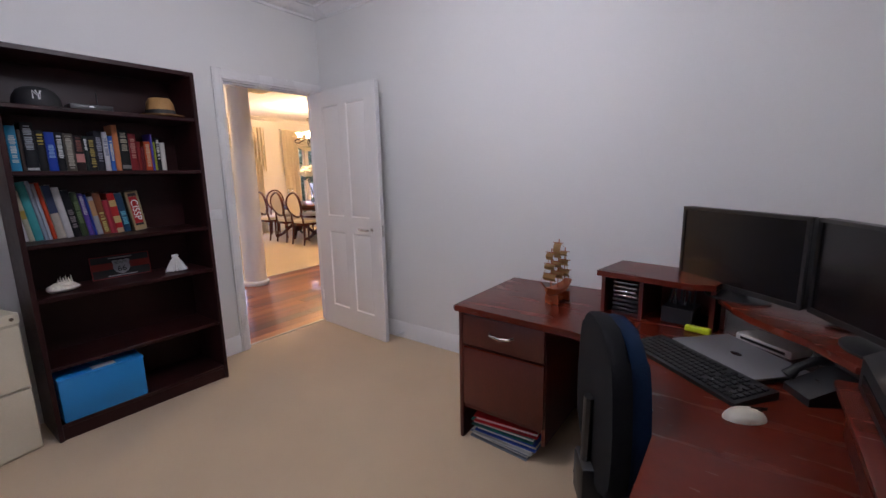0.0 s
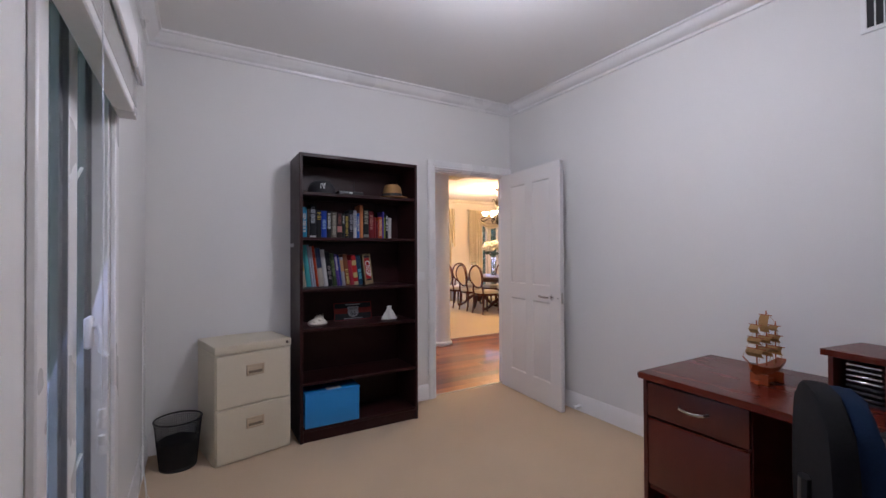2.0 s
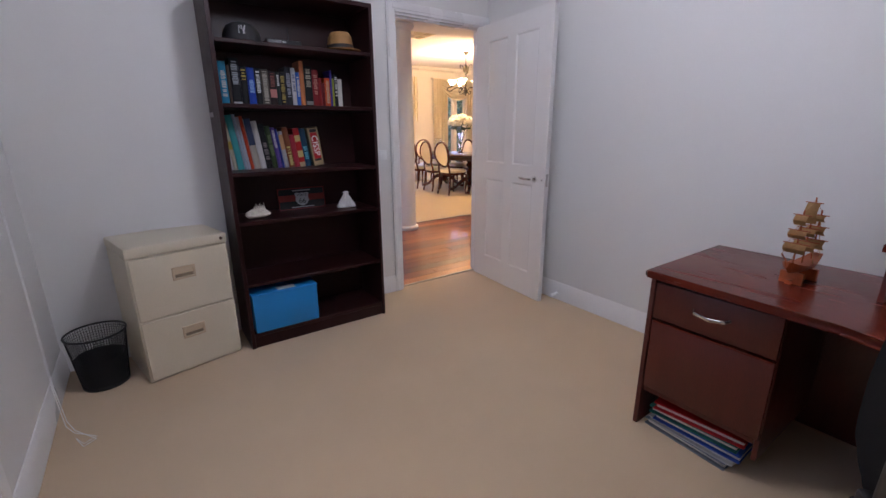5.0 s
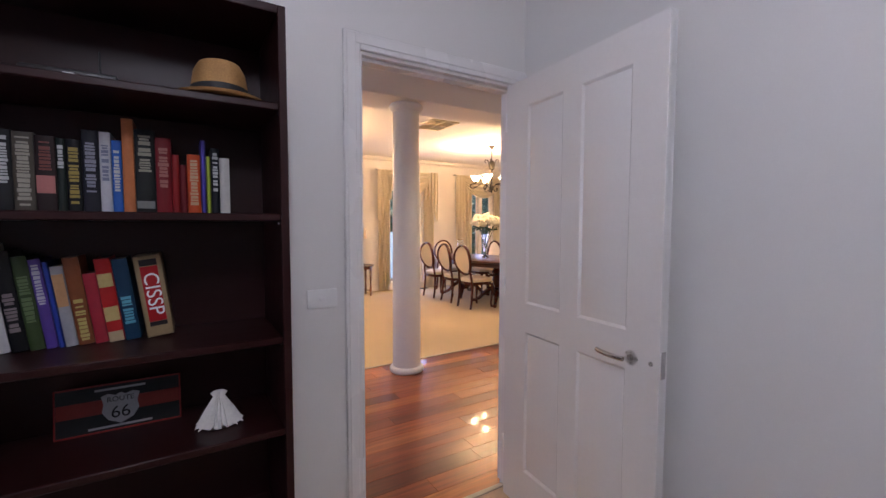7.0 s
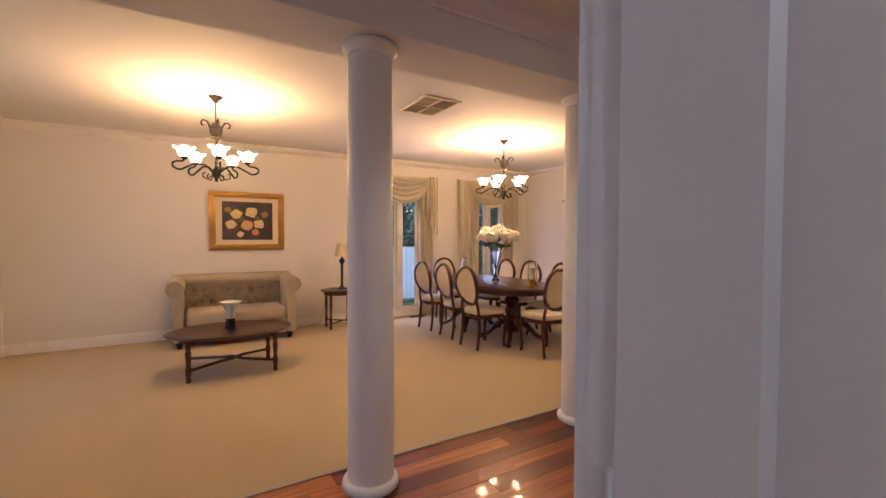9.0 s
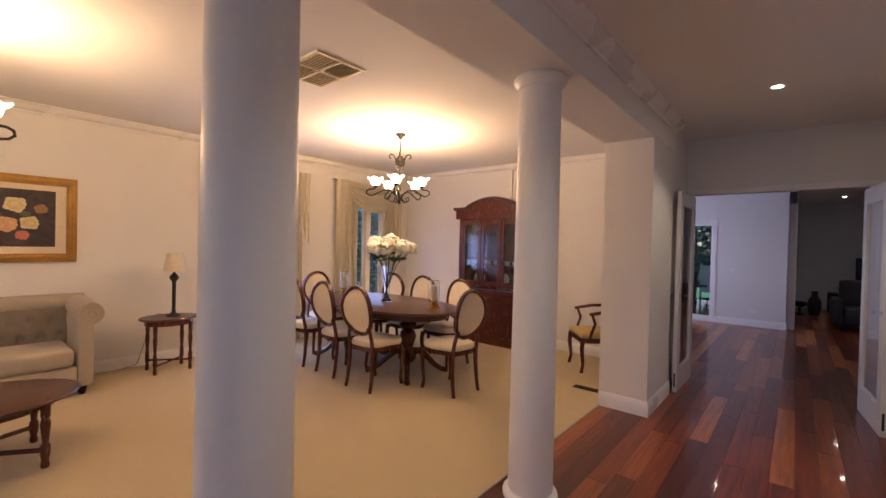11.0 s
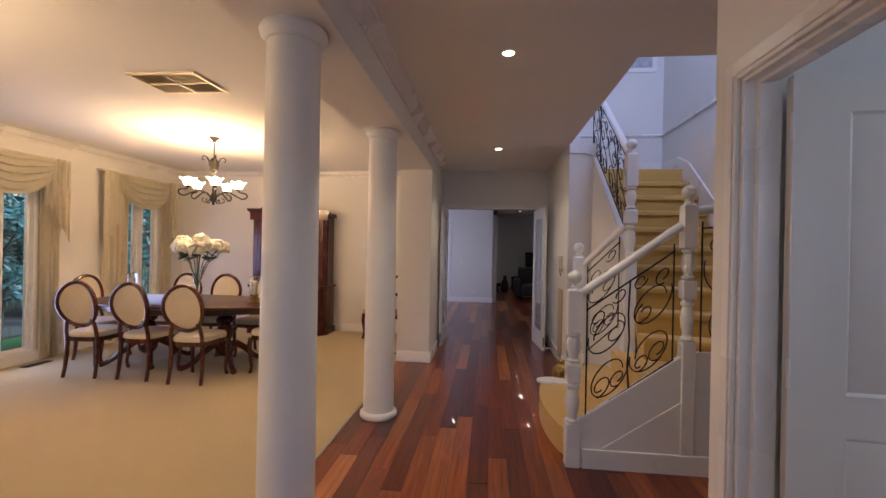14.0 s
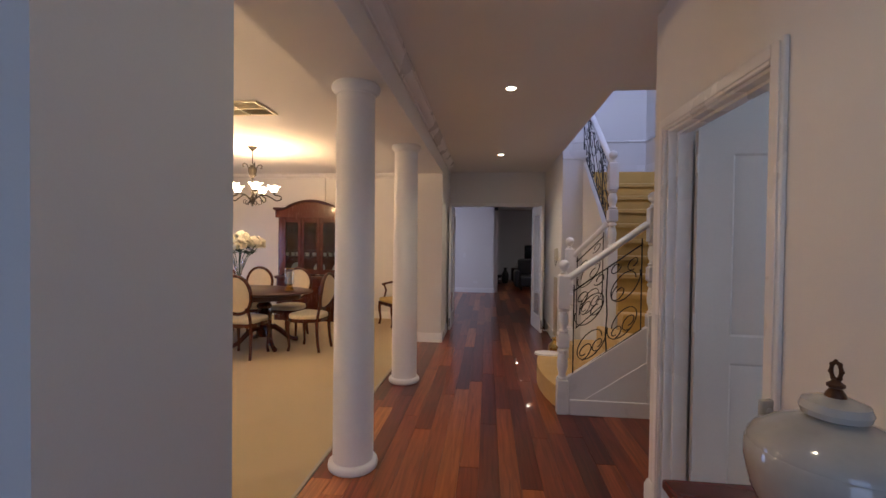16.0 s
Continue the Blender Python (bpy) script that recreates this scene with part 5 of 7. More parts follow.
vb = solo("brass_vase", lathe(B(), [(0, 0), (0.065, 0), (0.068, 0.012), (0.050, 0.025), (0.085, 0.075), (0.098, 0.13), (0.085, 0.185), (0.045, 0.215), (0.036, 0.24), (0.055, 0.265), (0.050, 0.268), (0.030, 0.242), (0, 0.23)], 32), BRASS, "polished brass urn on the boards by the stair", "vase", pose(-3.24, 5.55, 0))

# ---- staircase ----
RISE = 0.19
STR = TRIM
stair = thing("staircase", (0, 0, 0), "carpeted staircase with white strings, turning upwards", "staircase")


def tread(poly, z, z0, name="step", back=0.0):
    bm = prism(B(), poly, z - 0.05 if back else z0, z)
    bmesh.ops.bevel(bm, geom=[e for e in bm.edges if e.verts[0].co.z > z - 1e-4 and e.verts[1].co.z > z - 1e-4], offset=0.018, segments=3, affect='EDGES', profile=0.5)
    if back:
        prism(bm, [(x, y + (back if i in (0, 3) else 0)) for i, (x, y) in enumerate(poly)], z0, z - 0.045)
    return part(name, bm, CARPET_S, stair)


YS0, YS1 = 3.865, 5.02
n = 12
nose = [(-3.47 - 0.11 * math.sin(math.pi * k / n) ** 0.7, YS0 + 0.06 + (YS1 + 0.10 - YS0 - 0.06) * k / n) for k in range(n + 1)]
tread([(-3.16, YS0 + 0.02)] + [(x, y) for x, y in nose][:] + [(-3.16, YS1 + 0.10)], RISE, 0.0)
part("step_cap", prism(B(), [(-3.20, YS1 + 0.06)] + [(-3.40 - 0.16 * math.sin(a), YS1 + 0.02 + 0.10 * math.cos(a)) for a in [k * math.pi / 8 for k in range(9)]] + [(-3.20, YS1 - 0.05)], RISE, RISE + 0.018), STR, stair)
tread([(-3.20, YS0), (-3.20, YS1), (-2.90, YS1), (-2.90, YS0)], 2 * RISE, 0.0)
tread([(-2.92, YS0), (-2.92, 4.86), (-2.76, 4.80), (-2.76, 4.5), (-1.73, 4.36), (-1.73, YS0)], 3 * RISE, 0.0)
GO = 0.212
for k in range(4, 13):
    y0 = 4.34 + GO * (k - 4)
    sk = 0.16 * max(0, (7 - k)) / 3
    y1 = y0 + GO + 0.03
    sk1 = 0.16 * max(0, (6 - k)) / 3
    tread([(-2.755, y0 + sk), (-2.755, y1 + sk1), (-1.735, y1 - sk1), (-1.735, y0 - sk)], k * RISE, (k - 1) * RISE - 0.05, back=0.026)
tread([(-2.755, 6.25), (-2.755, 6.88), (-2.0, 6.88), (-1.735, 6.5), (-1.735, 6.25)], 13 * RISE, 12 * RISE - 0.05)
tread([(-2.0, 6.88), (-1.74, 6.88), (-1.74, 6.5)], 13 * RISE, 12 * RISE - 0.05)
# soffit under the upper flight
bm = prism(B(), [(4.82, 0.0), (6.06, 0.0), (6.06, 12.2 * RISE + 0.26), (4.82, 6.4 * RISE + 0.26)], -2.83, -2.765, "x")
part("side_wall", bm, WALL, stair)
part("base_end_wall", box(B(), -3.094, 6.058, 0, -2.765, 6.066, 2.62), WALL, stair)
bm = prism(B(), [(-3.105, 2.62), (-3.105, 2.73), (-2.76, 2.73), (-2.76, 2.60), (-2.80, 2.575), (-2.9, 2.61), (-3.0, 2.615)], 6.04, 6.12, "y")
part("bracket", bm, STR, stair)
part("turn_block", box(B(), -2.852, 4.735, 2 * RISE, -2.748, 4.85, 0.88, 0.003), STR, stair)
# front string and panelling below the first balustrade
bm = prism(B(), [(-3.46, 0.0), (-2.73, 0.0), (-2.73, 0.800), (-3.46, 0.285)], 3.805, 3.855, "y")
part("front_string", bm, STR, stair)
part("front_panel", box(B(), -2.73, 3.82, 0, -1.74, 3.852, 0.80), STR, stair)
part("front_baseboard", box(B(), -3.40, 3.785, 0, -1.74, 3.805, 0.13, 0.004), STR, stair)
bm = prism(B(), [(-3.28, 0.13), (-2.775, 0.13), (-2.775, 0.47)], 3.797, 3.806, "y")
part("panel_mould", bm, STR, stair)
# wall string along the outer side
bm = prism(B(), [(3.87, 3 * RISE), (4.3, 3 * RISE), (6.2, 12.2 * RISE), (6.88, 13 * RISE), (6.88, 13 * RISE + 0.20), (6.4, 13 * RISE + 0.17), (6.1, 12.6 * RISE + 0.12), (4.25, 4.6 * RISE), (3.87, 3 * RISE + 0.22)], -1.74, -1.715, "x")
part("wall_string", bm, STR, stair)
part("back_string", box(B(), -2.75, 6.872, 13 * RISE, -1.74, 6.90, 13 * RISE + 0.2), STR, stair)
bm = run(B(), [(-1.72, 2.7, 3.02), (-1.72, 6.90, 3.02), (-4.3, 6.90, 3.02)], [(0, 0), (0.022, 0.004), (0.026, 0.022), (0.012, 0.036), (0, 0.04)])
struct("trim_dado", bm, TRIM, "white dado rail round the stairwell")


def newel(x, y, z0, top, label, s=0.047):
    """A white turned newel post with a ball finial."""
    nw = thing("newel_post", (x, y, z0), label, "newel post", "newel posts of the stair")
    h = top - z0
    k = s / 0.047
    b1 = max(0.10, h - 1.03)
    part("lower_block", box(B(), -s, -s, 0, s, s, b1, 0.004), TRIM, nw)
    prof = [(0.030, 0), (0.046, 0.008), (0.046, 0.02), (0.034, 0.03), (0.030, 0.05), (0.044, 0.10), (0.047, 0.15), (0.040, 0.20), (0.032, 0.225), (0.046, 0.24), (0.046, 0.255), (0.030, 0.27)]
    part("lower_turning", lathe(B(), [(r * k, b1 + z) for r, z in prof], 24), TRIM, nw)
    b2 = b1 + 0.27
    bm = prism(B(), [(-s, -s), (s, -s), (s, s), (-s, s)], b2, b2 + 0.14)
    bmesh.ops.bevel(bm, geom=[e for e in bm.edges if abs(e.verts[0].co.z - e.verts[1].co.z) < 1e-5], offset=0.016, segments=1, affect='EDGES')
    part("middle_block", bm, TRIM, nw)
    part("upper_turning", lathe(B(), [(r * k, b2 + 0.14 + z * 0.75) for r, z in prof], 24), TRIM, nw)
    b3 = b2 + 0.14 + 0.2025
    bm = box(B(), -s, -s, b3, s, s, h - 0.125)
    bmesh.ops.bevel(bm, geom=[e for e in bm.edges if e.verts[0].co.z > h - 0.126 and e.verts[1].co.z > h - 0.126], offset=0.016, segments=1, affect='EDGES')
    part("top_block", bm, TRIM, nw)
    part("finial", ball(lathe(B(), [(0.028, h - 0.126), (0.030, h - 0.112), (0.018, h - 0.102), (0.022, h - 0.085)], 20), 0.046, (0, 0, h - 0.046), u=24, v=14), TRIM, nw)
    return nw


newel(-3.46, 3.83, 0.0, 1.32, "white turned timber newel post at the stair foot")
newel(-2.735, 3.83, 0.0, 1.90, "tall white turned newel post standing on boards", 0.041)
newel(-3.20, 4.965, 2 * RISE - 0.2, 1.53, "white turned newel post at the inner stair foot")
newel(-2.80, 4.78, 0.86, 2.45, "tall white turned newel post where the stair turns")


def spiral(c, r, start, turns, sgn, inner=0.16, n=26):
    out = []
    for k in range(n + 1):
        f = k / n
        rr = r * (1 - (1 - inner) * f ** 0.85)
        a = start + sgn * 2 * math.pi * turns * f
        out.append((c[0] + rr * math.cos(a), c[1] + rr * math.sin(a)))
    return out


def balustrade(a, b, low, high, label, halves=2, rail=True):
    """Iron scroll panel between two posts. a, b: floor points with the rail's heights; low and high: the panel under the rail."""
    bal = thing("balustrade", (0, 0, 0), label, "balustrade", "scrolled iron balustrades of the stair")
    pa, pb = Vector((a[0], a[1], 0)), Vector((b[0], b[1], 0))
    L = (pb - pa).length
    d = (pb - pa) / L

    def P(u, v):
        f = u / L
        base = a[2] - low + (b[2] - low - (a[2] - low)) * f
        return pa + d * u + Vector((0, 0, base + v))
    H = low - high
    if rail:
        part("handrail", tube(B(), [P(0.0, low), P(L, low)], 0.034, 14, flat=0.85), TRIM, bal)
    for v in (0.0, H):
        part("bar", tube(B(), [P(0.035, v), P(L - 0.035, v)], 0.0062, 6), IRON, bal)
    for u in (0.042, L - 0.042):
        part("upright", tube(B(), [P(u, 0), P(u, H + 0.05)], 0.0055, 6), IRON, bal)
    w = (L - 0.084) / halves
    for k in range(halves):
        u0, f = 0.042 + k * w, 1 if k % 2 == 0 else -1

        def Q(x, y):
            # x from 0 to 1 across the half, mirrored in every second one; y up the panel
            x = min(max(x, 0.0), 1.0)
            return P(u0 + w * (x if f > 0 else 1 - x), H * min(max(y, 0.0), 1.0))
        if f > 0 and halves > 1:
            part("spine", tube(B(), [Q(1.0, 0.0), Q(0.96, 0.22), Q(1.0, 0.45), Q(0.97, 0.7), Q(1.0, 1.0)], 0.0062, 6), IRON, bal)
        asp = w / H
        # centre, radius across, start, turns, way round, inner end
        for cx, cy, r, a0, tn, sg, inn in (
                (0.52, 0.235, 0.48, 0.3, 1.05, -1, 0.70), (0.34, 0.19, 0.25, 4.4, 1.10, 1, 0.42), (0.74, 0.17, 0.20, 4.9, 1.05, -1, 0.45),
                (0.50, 0.66, 0.48, 2.8, 1.05, 1, 0.70), (0.66, 0.61, 0.25, 1.4, 1.10, -1, 0.42), (0.24, 0.85, 0.20, 4.6, 1.05, 1, 0.45), (0.76, 0.93, 0.17, 3.4, 1.0, 1, 0.5)):
            pts = [(x, cy + (y - cy) * asp) for x, y in spiral((cx, cy), r, a0, tn, sg, inn)]
            part("scroll", tube(B(), [Q(x, y) for x, y in pts], 0.0046, 6), IRON, bal)
    return bal


balustrade((-3.415, 3.83, 1.165), (-2.78, 3.83, 1.63), 0.86, 0.14, "white handrail over black scrolled iron, first flight")
balustrade((-2.69, 3.83, 1.73), (-1.75, 3.83, 1.83), 0.95, 0.12, "black scrolled iron panel beside the tall newel")
balustrade((-3.16, 4.95, 1.32), (-2.84, 4.80, 1.68), 0.84, 0.10, "white handrail over black iron, inner side", 1)
balustrade((-2.80, 4.83, 2.33), (-2.80, 6.22, 3.50), 0.74, 0.08, "white handrail over black scrolled iron, upper flight", 4)
pf = thing("picture_frame", (-2.06, 6.895, 4.12), "white framed picture on the stairwell wall", "picture")
bm = B()
for p, q, r, s in ((-0.24, 0.24, -0.22, -0.16), (-0.24, 0.24, 0.16, 0.22), (-0.24, -0.18, -0.16, 0.16), (0.18, 0.24, -0.16, 0.16)):
    box(bm, p, -0.025, r, q, 0, s, 0.004)
part("frame", bm, TRIM, pf)
part("print", box(B(), -0.18, -0.010, -0.16, 0.18, -0.002, 0.16), surf("grey_print", (0.42, 0.44, 0.48), 0.6, var=0.3, scale=9, fine=30), pf)

# ---- console table and urn by the study door ----
ct = thing("console_table", (-3.41, 0.93, 0), "dark mahogany console table against the hall wall", "table")
bm = box(B(), -0.185, -0.50, 0.735, 0.185, 0.50, 0.765, 0.008, 2)
part("top", bm, MAHOG, ct)
part("apron", box(B(), -0.15, -0.46, 0.65, 0.15, 0.46, 0.735), MAHOG_D, ct)
for x in (-0.14, 0.14):
    for y in (-0.45, 0.45):
        part("leg", lathe(B(), [(0.0, 0), (0.016, 0), (0.022, 0.05), (0.018, 0.3), (0.026, 0.6), (0.026, 0.66)], 14, at=(x, y, 0)), MAHOG_D, ct)
CELADON = surf("grey_glaze", (0.46, 0.45, 0.40), 0.12, var=0.06, scale=6, fine=40, bump=0.02, coat=0.8)
BRONZE = surf("dark_bronze", (0.09, 0.045, 0.025), 0.4, metal=0.7, var=0.3, scale=20, fine=60, bump=0.3)
ur = thing("lidded_urn", pose(-3.432, 1.03, 0.765, 0, 0, 110) @ Matrix.Diagonal((0.87, 0.87, 0.99, 1)), "glossy grey-green ceramic lidded urn with bronze finial", "urn")
part("bowl", lathe(B(), [(0.0, 0.0), (0.085, 0.0), (0.088, 0.015), (0.060, 0.04), (0.050, 0.06), (0.075, 0.085), (0.125, 0.135), (0.158, 0.20), (0.170, 0.255), (0.168, 0.285), (0.160, 0.296), (0.150, 0.292)], 48), CELADON, ur)
part("lid", lathe(B(), [(0.164, 0.292), (0.162, 0.302), (0.148, 0.318), (0.110, 0.338), (0.070, 0.352), (0.050, 0.358), (0.062, 0.364), (0.066, 0.376), (0.060, 0.390), (0.03, 0.400), (0.0, 0.402)], 48), CELADON, ur)
for s in (-1, 1):
    bm = box(B(), s * 0.158 - 0.008, -0.020, 0.275, s * 0.158 + 0.008, 0.020, 0.345, 0.006, 2)
    lug = part("lug", bm, CELADON, ur)
    part("lug_hole", lathe(B(), [(0.0, -0.0095), (0.011, -0.0095), (0.011, 0.0095), (0.0, 0.0095)], 18), surf("pale_hole", (0.5, 0.5, 0.48), 0.6), lug, at=pose(s * 0.158, 0, 0.316, 0, 90))
bm = lathe(B(), [(0.021, 0.399), (0.018, 0.408), (0.011, 0.417), (0.017, 0.421), (0.017, 0.426), (0.010, 0.430), (0.007, 0.436)], 20)
tube(bm, [(0.010 * math.sin(a), 0, 0.452 - 0.017 * math.cos(a)) for a in [2 * math.pi * k / 20 for k in range(20)]], 0.0042, 8, True)
for k in range(7):
    a = 0.6 + k * 0.82
    ball(bm, 0.0045, (0.012 * math.sin(a), 0, 0.452 - 0.019 * math.cos(a)), u=8, v=6)
part("finial", bm, BRONZE, ur, "dark bronze scrolled finial")

# ---- family room beyond the doors ----
tvc = thing("tv_cabinet", (-2.35, 16.2, 0), "low dark timber television cabinet", "cabinet")
part("carcass", box(B(), -0.85, -0.25, 0.06, 0.85, 0.25, 0.52, 0.006), WENGE, tvc)
for x in (-0.42, 0.42):
    d = part("drawer", box(B(), x - 0.40, -0.27, 0.10, x + 0.40, -0.25, 0.48, 0.004), WENGE, tvc)
    part("handle", box(B(), x - 0.1, -0.285, 0.38, x + 0.1, -0.27, 0.395), STEEL, d)
part("plinth", box(B(), -0.8, -0.22, 0, 0.8, 0.22, 0.06), WENGE, tvc)
tv = thing("television", (-2.1, 16.2, 0.52), "large black flat-screen television, switched off", "television")
part("housing", box(B(), -0.62, -0.02, 0.06, 0.62, 0.04, 0.86, 0.008), BLACKP, tv)
part("screen", box(B(), -0.60, -0.024, 0.08, 0.60, -0.0195, 0.84), SCREEN, tv)
part("foot", box(B(), -0.3, -0.12, 0, 0.3, 0.12, 0.06, 0.01), BLACKP, tv)
fs = thing("floor_vase", (-3.45, 15.6, 0), "tall dark ceramic floor vase on boards", "vase", "dark vases by the cabinet")
part("body", lathe(B(), [(0, 0), (0.09, 0), (0.13, 0.15), (0.12, 0.35), (0.06, 0.45), (0.05, 0.52), (0.07, 0.56), (0, 0.55)], 24), BLACKP, fs)
fs = thing("pedestal_bowl", (-3.72, 15.4, 0), "dark metal pedestal bowl on the boards", "bowl")
part("stem", lathe(B(), [(0, 0), (0.12, 0), (0.10, 0.03), (0.03, 0.06), (0.03, 0.18), (0, 0.18)], 20), BLACKP, fs)
part("bowl", lathe(B(), [(0.03, 0.18), (0.12, 0.22), (0.17, 0.30), (0.16, 0.31), (0, 0.24)], 24), BLACKP, fs)
for x, h in ((-2.95, 0.2), (-3.03, 0.26)):
    cnd = thing("candlestick", (x, 16.1, 0.52), "pale slim candlestick on the cabinet", "candlestick", "candlesticks on the cabinet")
    part("stem", lathe(B(), [(0, 0), (0.035, 0), (0.012, 0.02), (0.012, h * 0.7), (0.025, h * 0.72), (0, h * 0.73)], 14), STEEL, cnd)
    part("candle", lathe(B(), [(0.018, h * 0.72), (0.018, h), (0, h)], 14), WHITEP, cnd)
rec = thing("armchair", (-2.75, 13.6, 0), "dark leather recliner armchair in the family room", "armchair")
LEATH = surf("dark_leather", (0.02, 0.018, 0.018), 0.45, var=0.2, fine=60, bump=0.3)
part("seat", box(B(), -0.35, -0.35, 0.12, 0.35, 0.4, 0.45, 0.05, 3), LEATH, rec)
part("backrest", box(B(), -0.38, 0.25, 0.3, 0.38, 0.48, 0.95, 0.06, 3), LEATH, rec)
for x in (-0.42, 0.42):
    part("arm", box(B(), x - 0.09, -0.4, 0.1, x + 0.09, 0.4, 0.60, 0.05, 3), LEATH, rec)
for x in (-0.3, 0.3):
    for y in (-0.3, 0.35):
        part("foot", box(B(), x - 0.03, y - 0.03, 0, x + 0.03, y + 0.03, 0.12), WENGE, rec)
wl = thing("wall_speaker", (-3.86, 12.46, 2.52), "small black loudspeaker bracketed near the ceiling", "speaker")
part("cabinet", box(B(), -0.06, -0.10, -0.13, 0.05, 0.02, 0.13, 0.01, 2), BLACKP, wl)
part("bracket", tube(B(), [(0, 0.02, 0), (0, 0.05, 0)], 0.015, 8), BLACKP, wl)
bm = B()
for p, q in ((-5.74, -5.68), (-5.12, -5.06)):
    box(bm, p, 12.485, 0.0, q, 12.50, 2.11)
box(bm, -5.68, 12.485, 2.05, -5.12, 12.50, 2.11)
struct("trim_garden_door", bm, TRIM, "white frame of the garden door")
gd = thing("window_4", (0, 12.56, 0), "glazed garden door to the patio", "window")
tagged(gd, kind="structure")
bm = B()
for a, b, c, e in ((-5.68, -5.63, 0.06, 2.05), (-5.17, -5.12, 0.06, 2.05), (-5.63, -5.17, 0.06, 0.12), (-5.63, -5.17, 1.99, 2.05)):
    box(bm, a, -0.02, c, b, 0.02, e)
part("window_frame", bm, TRIM, gd)
pane = part("pane", box(B(), -5.63, -0.003, 0.12, -5.17, 0.003, 1.99), GLASS, gd)
pane.visible_shadow = False
struct("baseboard_family", run(B(), [(-3.93, 12.64, 0), (-3.93, 12.5, 0), (-5.06, 12.5, 0)], SKIRT), TRIM, "white moulded baseboard in the family room")

for nm, x, z, w, h, lab in (("light_switch", -4.78, 1.08, 0.036, 0.058, "white plastic light switch on the partition wall"), ("power_outlet", -4.45, 0.30, 0.058, 0.036, "white double power outlet low on the partition")):
    d = thing(nm, (x, 12.5, z), lab, nm.replace("_", " "))
    part("plate", box(B(), -w, -0.010, -h, w, 0, h, 0.003), WHITEP, d)
    part("rocker", box(B(), -0.008, -0.014, -0.008, 0.008, -0.010, 0.008, 0.001), WHITEP, d)

# ---- dining table and chairs ----
DARKM = surf("polished_mahogany", (0.055, 0.013, 0.006), 0.30, var=0.25, scale=3, fine=40, bump=0.03, stretch=(2, 12, 12), coat=0.18)
DARKS = surf("mahogany_turned", (0.078, 0.016, 0.007), 0.26, var=0.12, scale=4, fine=50, bump=0.05, stretch=(10, 10, 2), coat=0.3)
CREAM = surf("cream_damask", (0.70, 0.61, 0.45), 0.85, var=0.08, scale=26, fine=200, bump=0.3, bdist=0.002, sheen=0.3)
LINEN = surf("oatmeal_linen", (0.40, 0.34, 0.26), 0.92, var=0.10, scale=10, fine=280, bump=0.5, bdist=0.002, sheen=0.2)
CURT = surf("cream_satin", (0.86, 0.80, 0.64), 0.5, var=0.07, scale=18, fine=160, bump=0.2, bdist=0.002, sheen=0.4)


def opal_mat():
    """Lit opal glass: glows and lets part of the lamp's light straight through."""
    m = glow("lit_opal_glass", (1.0, 0.80, 0.52), 14.0)
    n, l = m.node_tree.nodes, m.node_tree.links
    mix, tr = n.new("ShaderNodeMixShader"), n.new("ShaderNodeBsdfTransparent")
    tr.inputs["Color"].default_value = (1.0, 0.96, 0.9, 1)
    mix.inputs[0].default_value = 0.42
    l.new(tr.outputs[0], mix.inputs[1])
    l.new(n["Principled BSDF"].outputs[0], mix.inputs[2])
    l.new(mix.outputs[0], n["Material Output"].inputs["Surface"])
    return m


BULB = opal_mat()
PEWTER = surf("pewter_iron", (0.014, 0.012, 0.010), 0.6, spec=0.2, var=0.25, scale=15, fine=70, bump=0.2)
GILT = surf("gilt_frame", (0.42, 0.24, 0.06), 0.38, metal=0.6, var=0.25, scale=10, fine=60, bump=0.3)
TX, TY = -7.66, 5.64

tb = thing("dining_table", (TX, TY, 0), "polished oval mahogany dining table on two pedestals", "table")
bm = lathe(B(), [(0.0, 0.730), (0.93, 0.730), (0.97, 0.738), (0.99, 0.750), (0.985, 0.762), (0.97, 0.768), (0.0, 0.768)], 72, sx=1.18, sy=0.62)
part("tabletop", bm, DARKM, tb)
part("apron", lathe(B(), [(0.80, 0.655), (0.82, 0.66), (0.82, 0.73), (0.80, 0.73)], 64, sx=1.22, sy=0.62), DARKM, tb)
for px in (-0.50, 0.50):
    ped = part("pedestal", lathe(B(), [(0.0, 0.13), (0.07, 0.13), (0.10, 0.17), (0.105, 0.22), (0.075, 0.26), (0.062, 0.30), (0.085, 0.36), (0.098, 0.42), (0.085, 0.47), (0.06, 0.50), (0.095, 0.53), (0.10, 0.56), (0.07, 0.60), (0.13, 0.655), (0.0, 0.656)], 28, at=(px, 0, 0)), DARKS, tb)
    for a in (45, 135, 225, 315):
        c, s = math.cos(radians(a)), math.sin(radians(a))
        pts = [(px + r * c, r * s, z) for r, z in ((0.05, 0.25), (0.13, 0.255), (0.22, 0.19), (0.32, 0.09), (0.40, 0.045), (0.46, 0.035))]
        part("foot", tube(B(), pts, 0.036, 8, taper=[1.1, 1.1, 1.0, 0.8, 0.75, 0.95]), DARKS, ped)


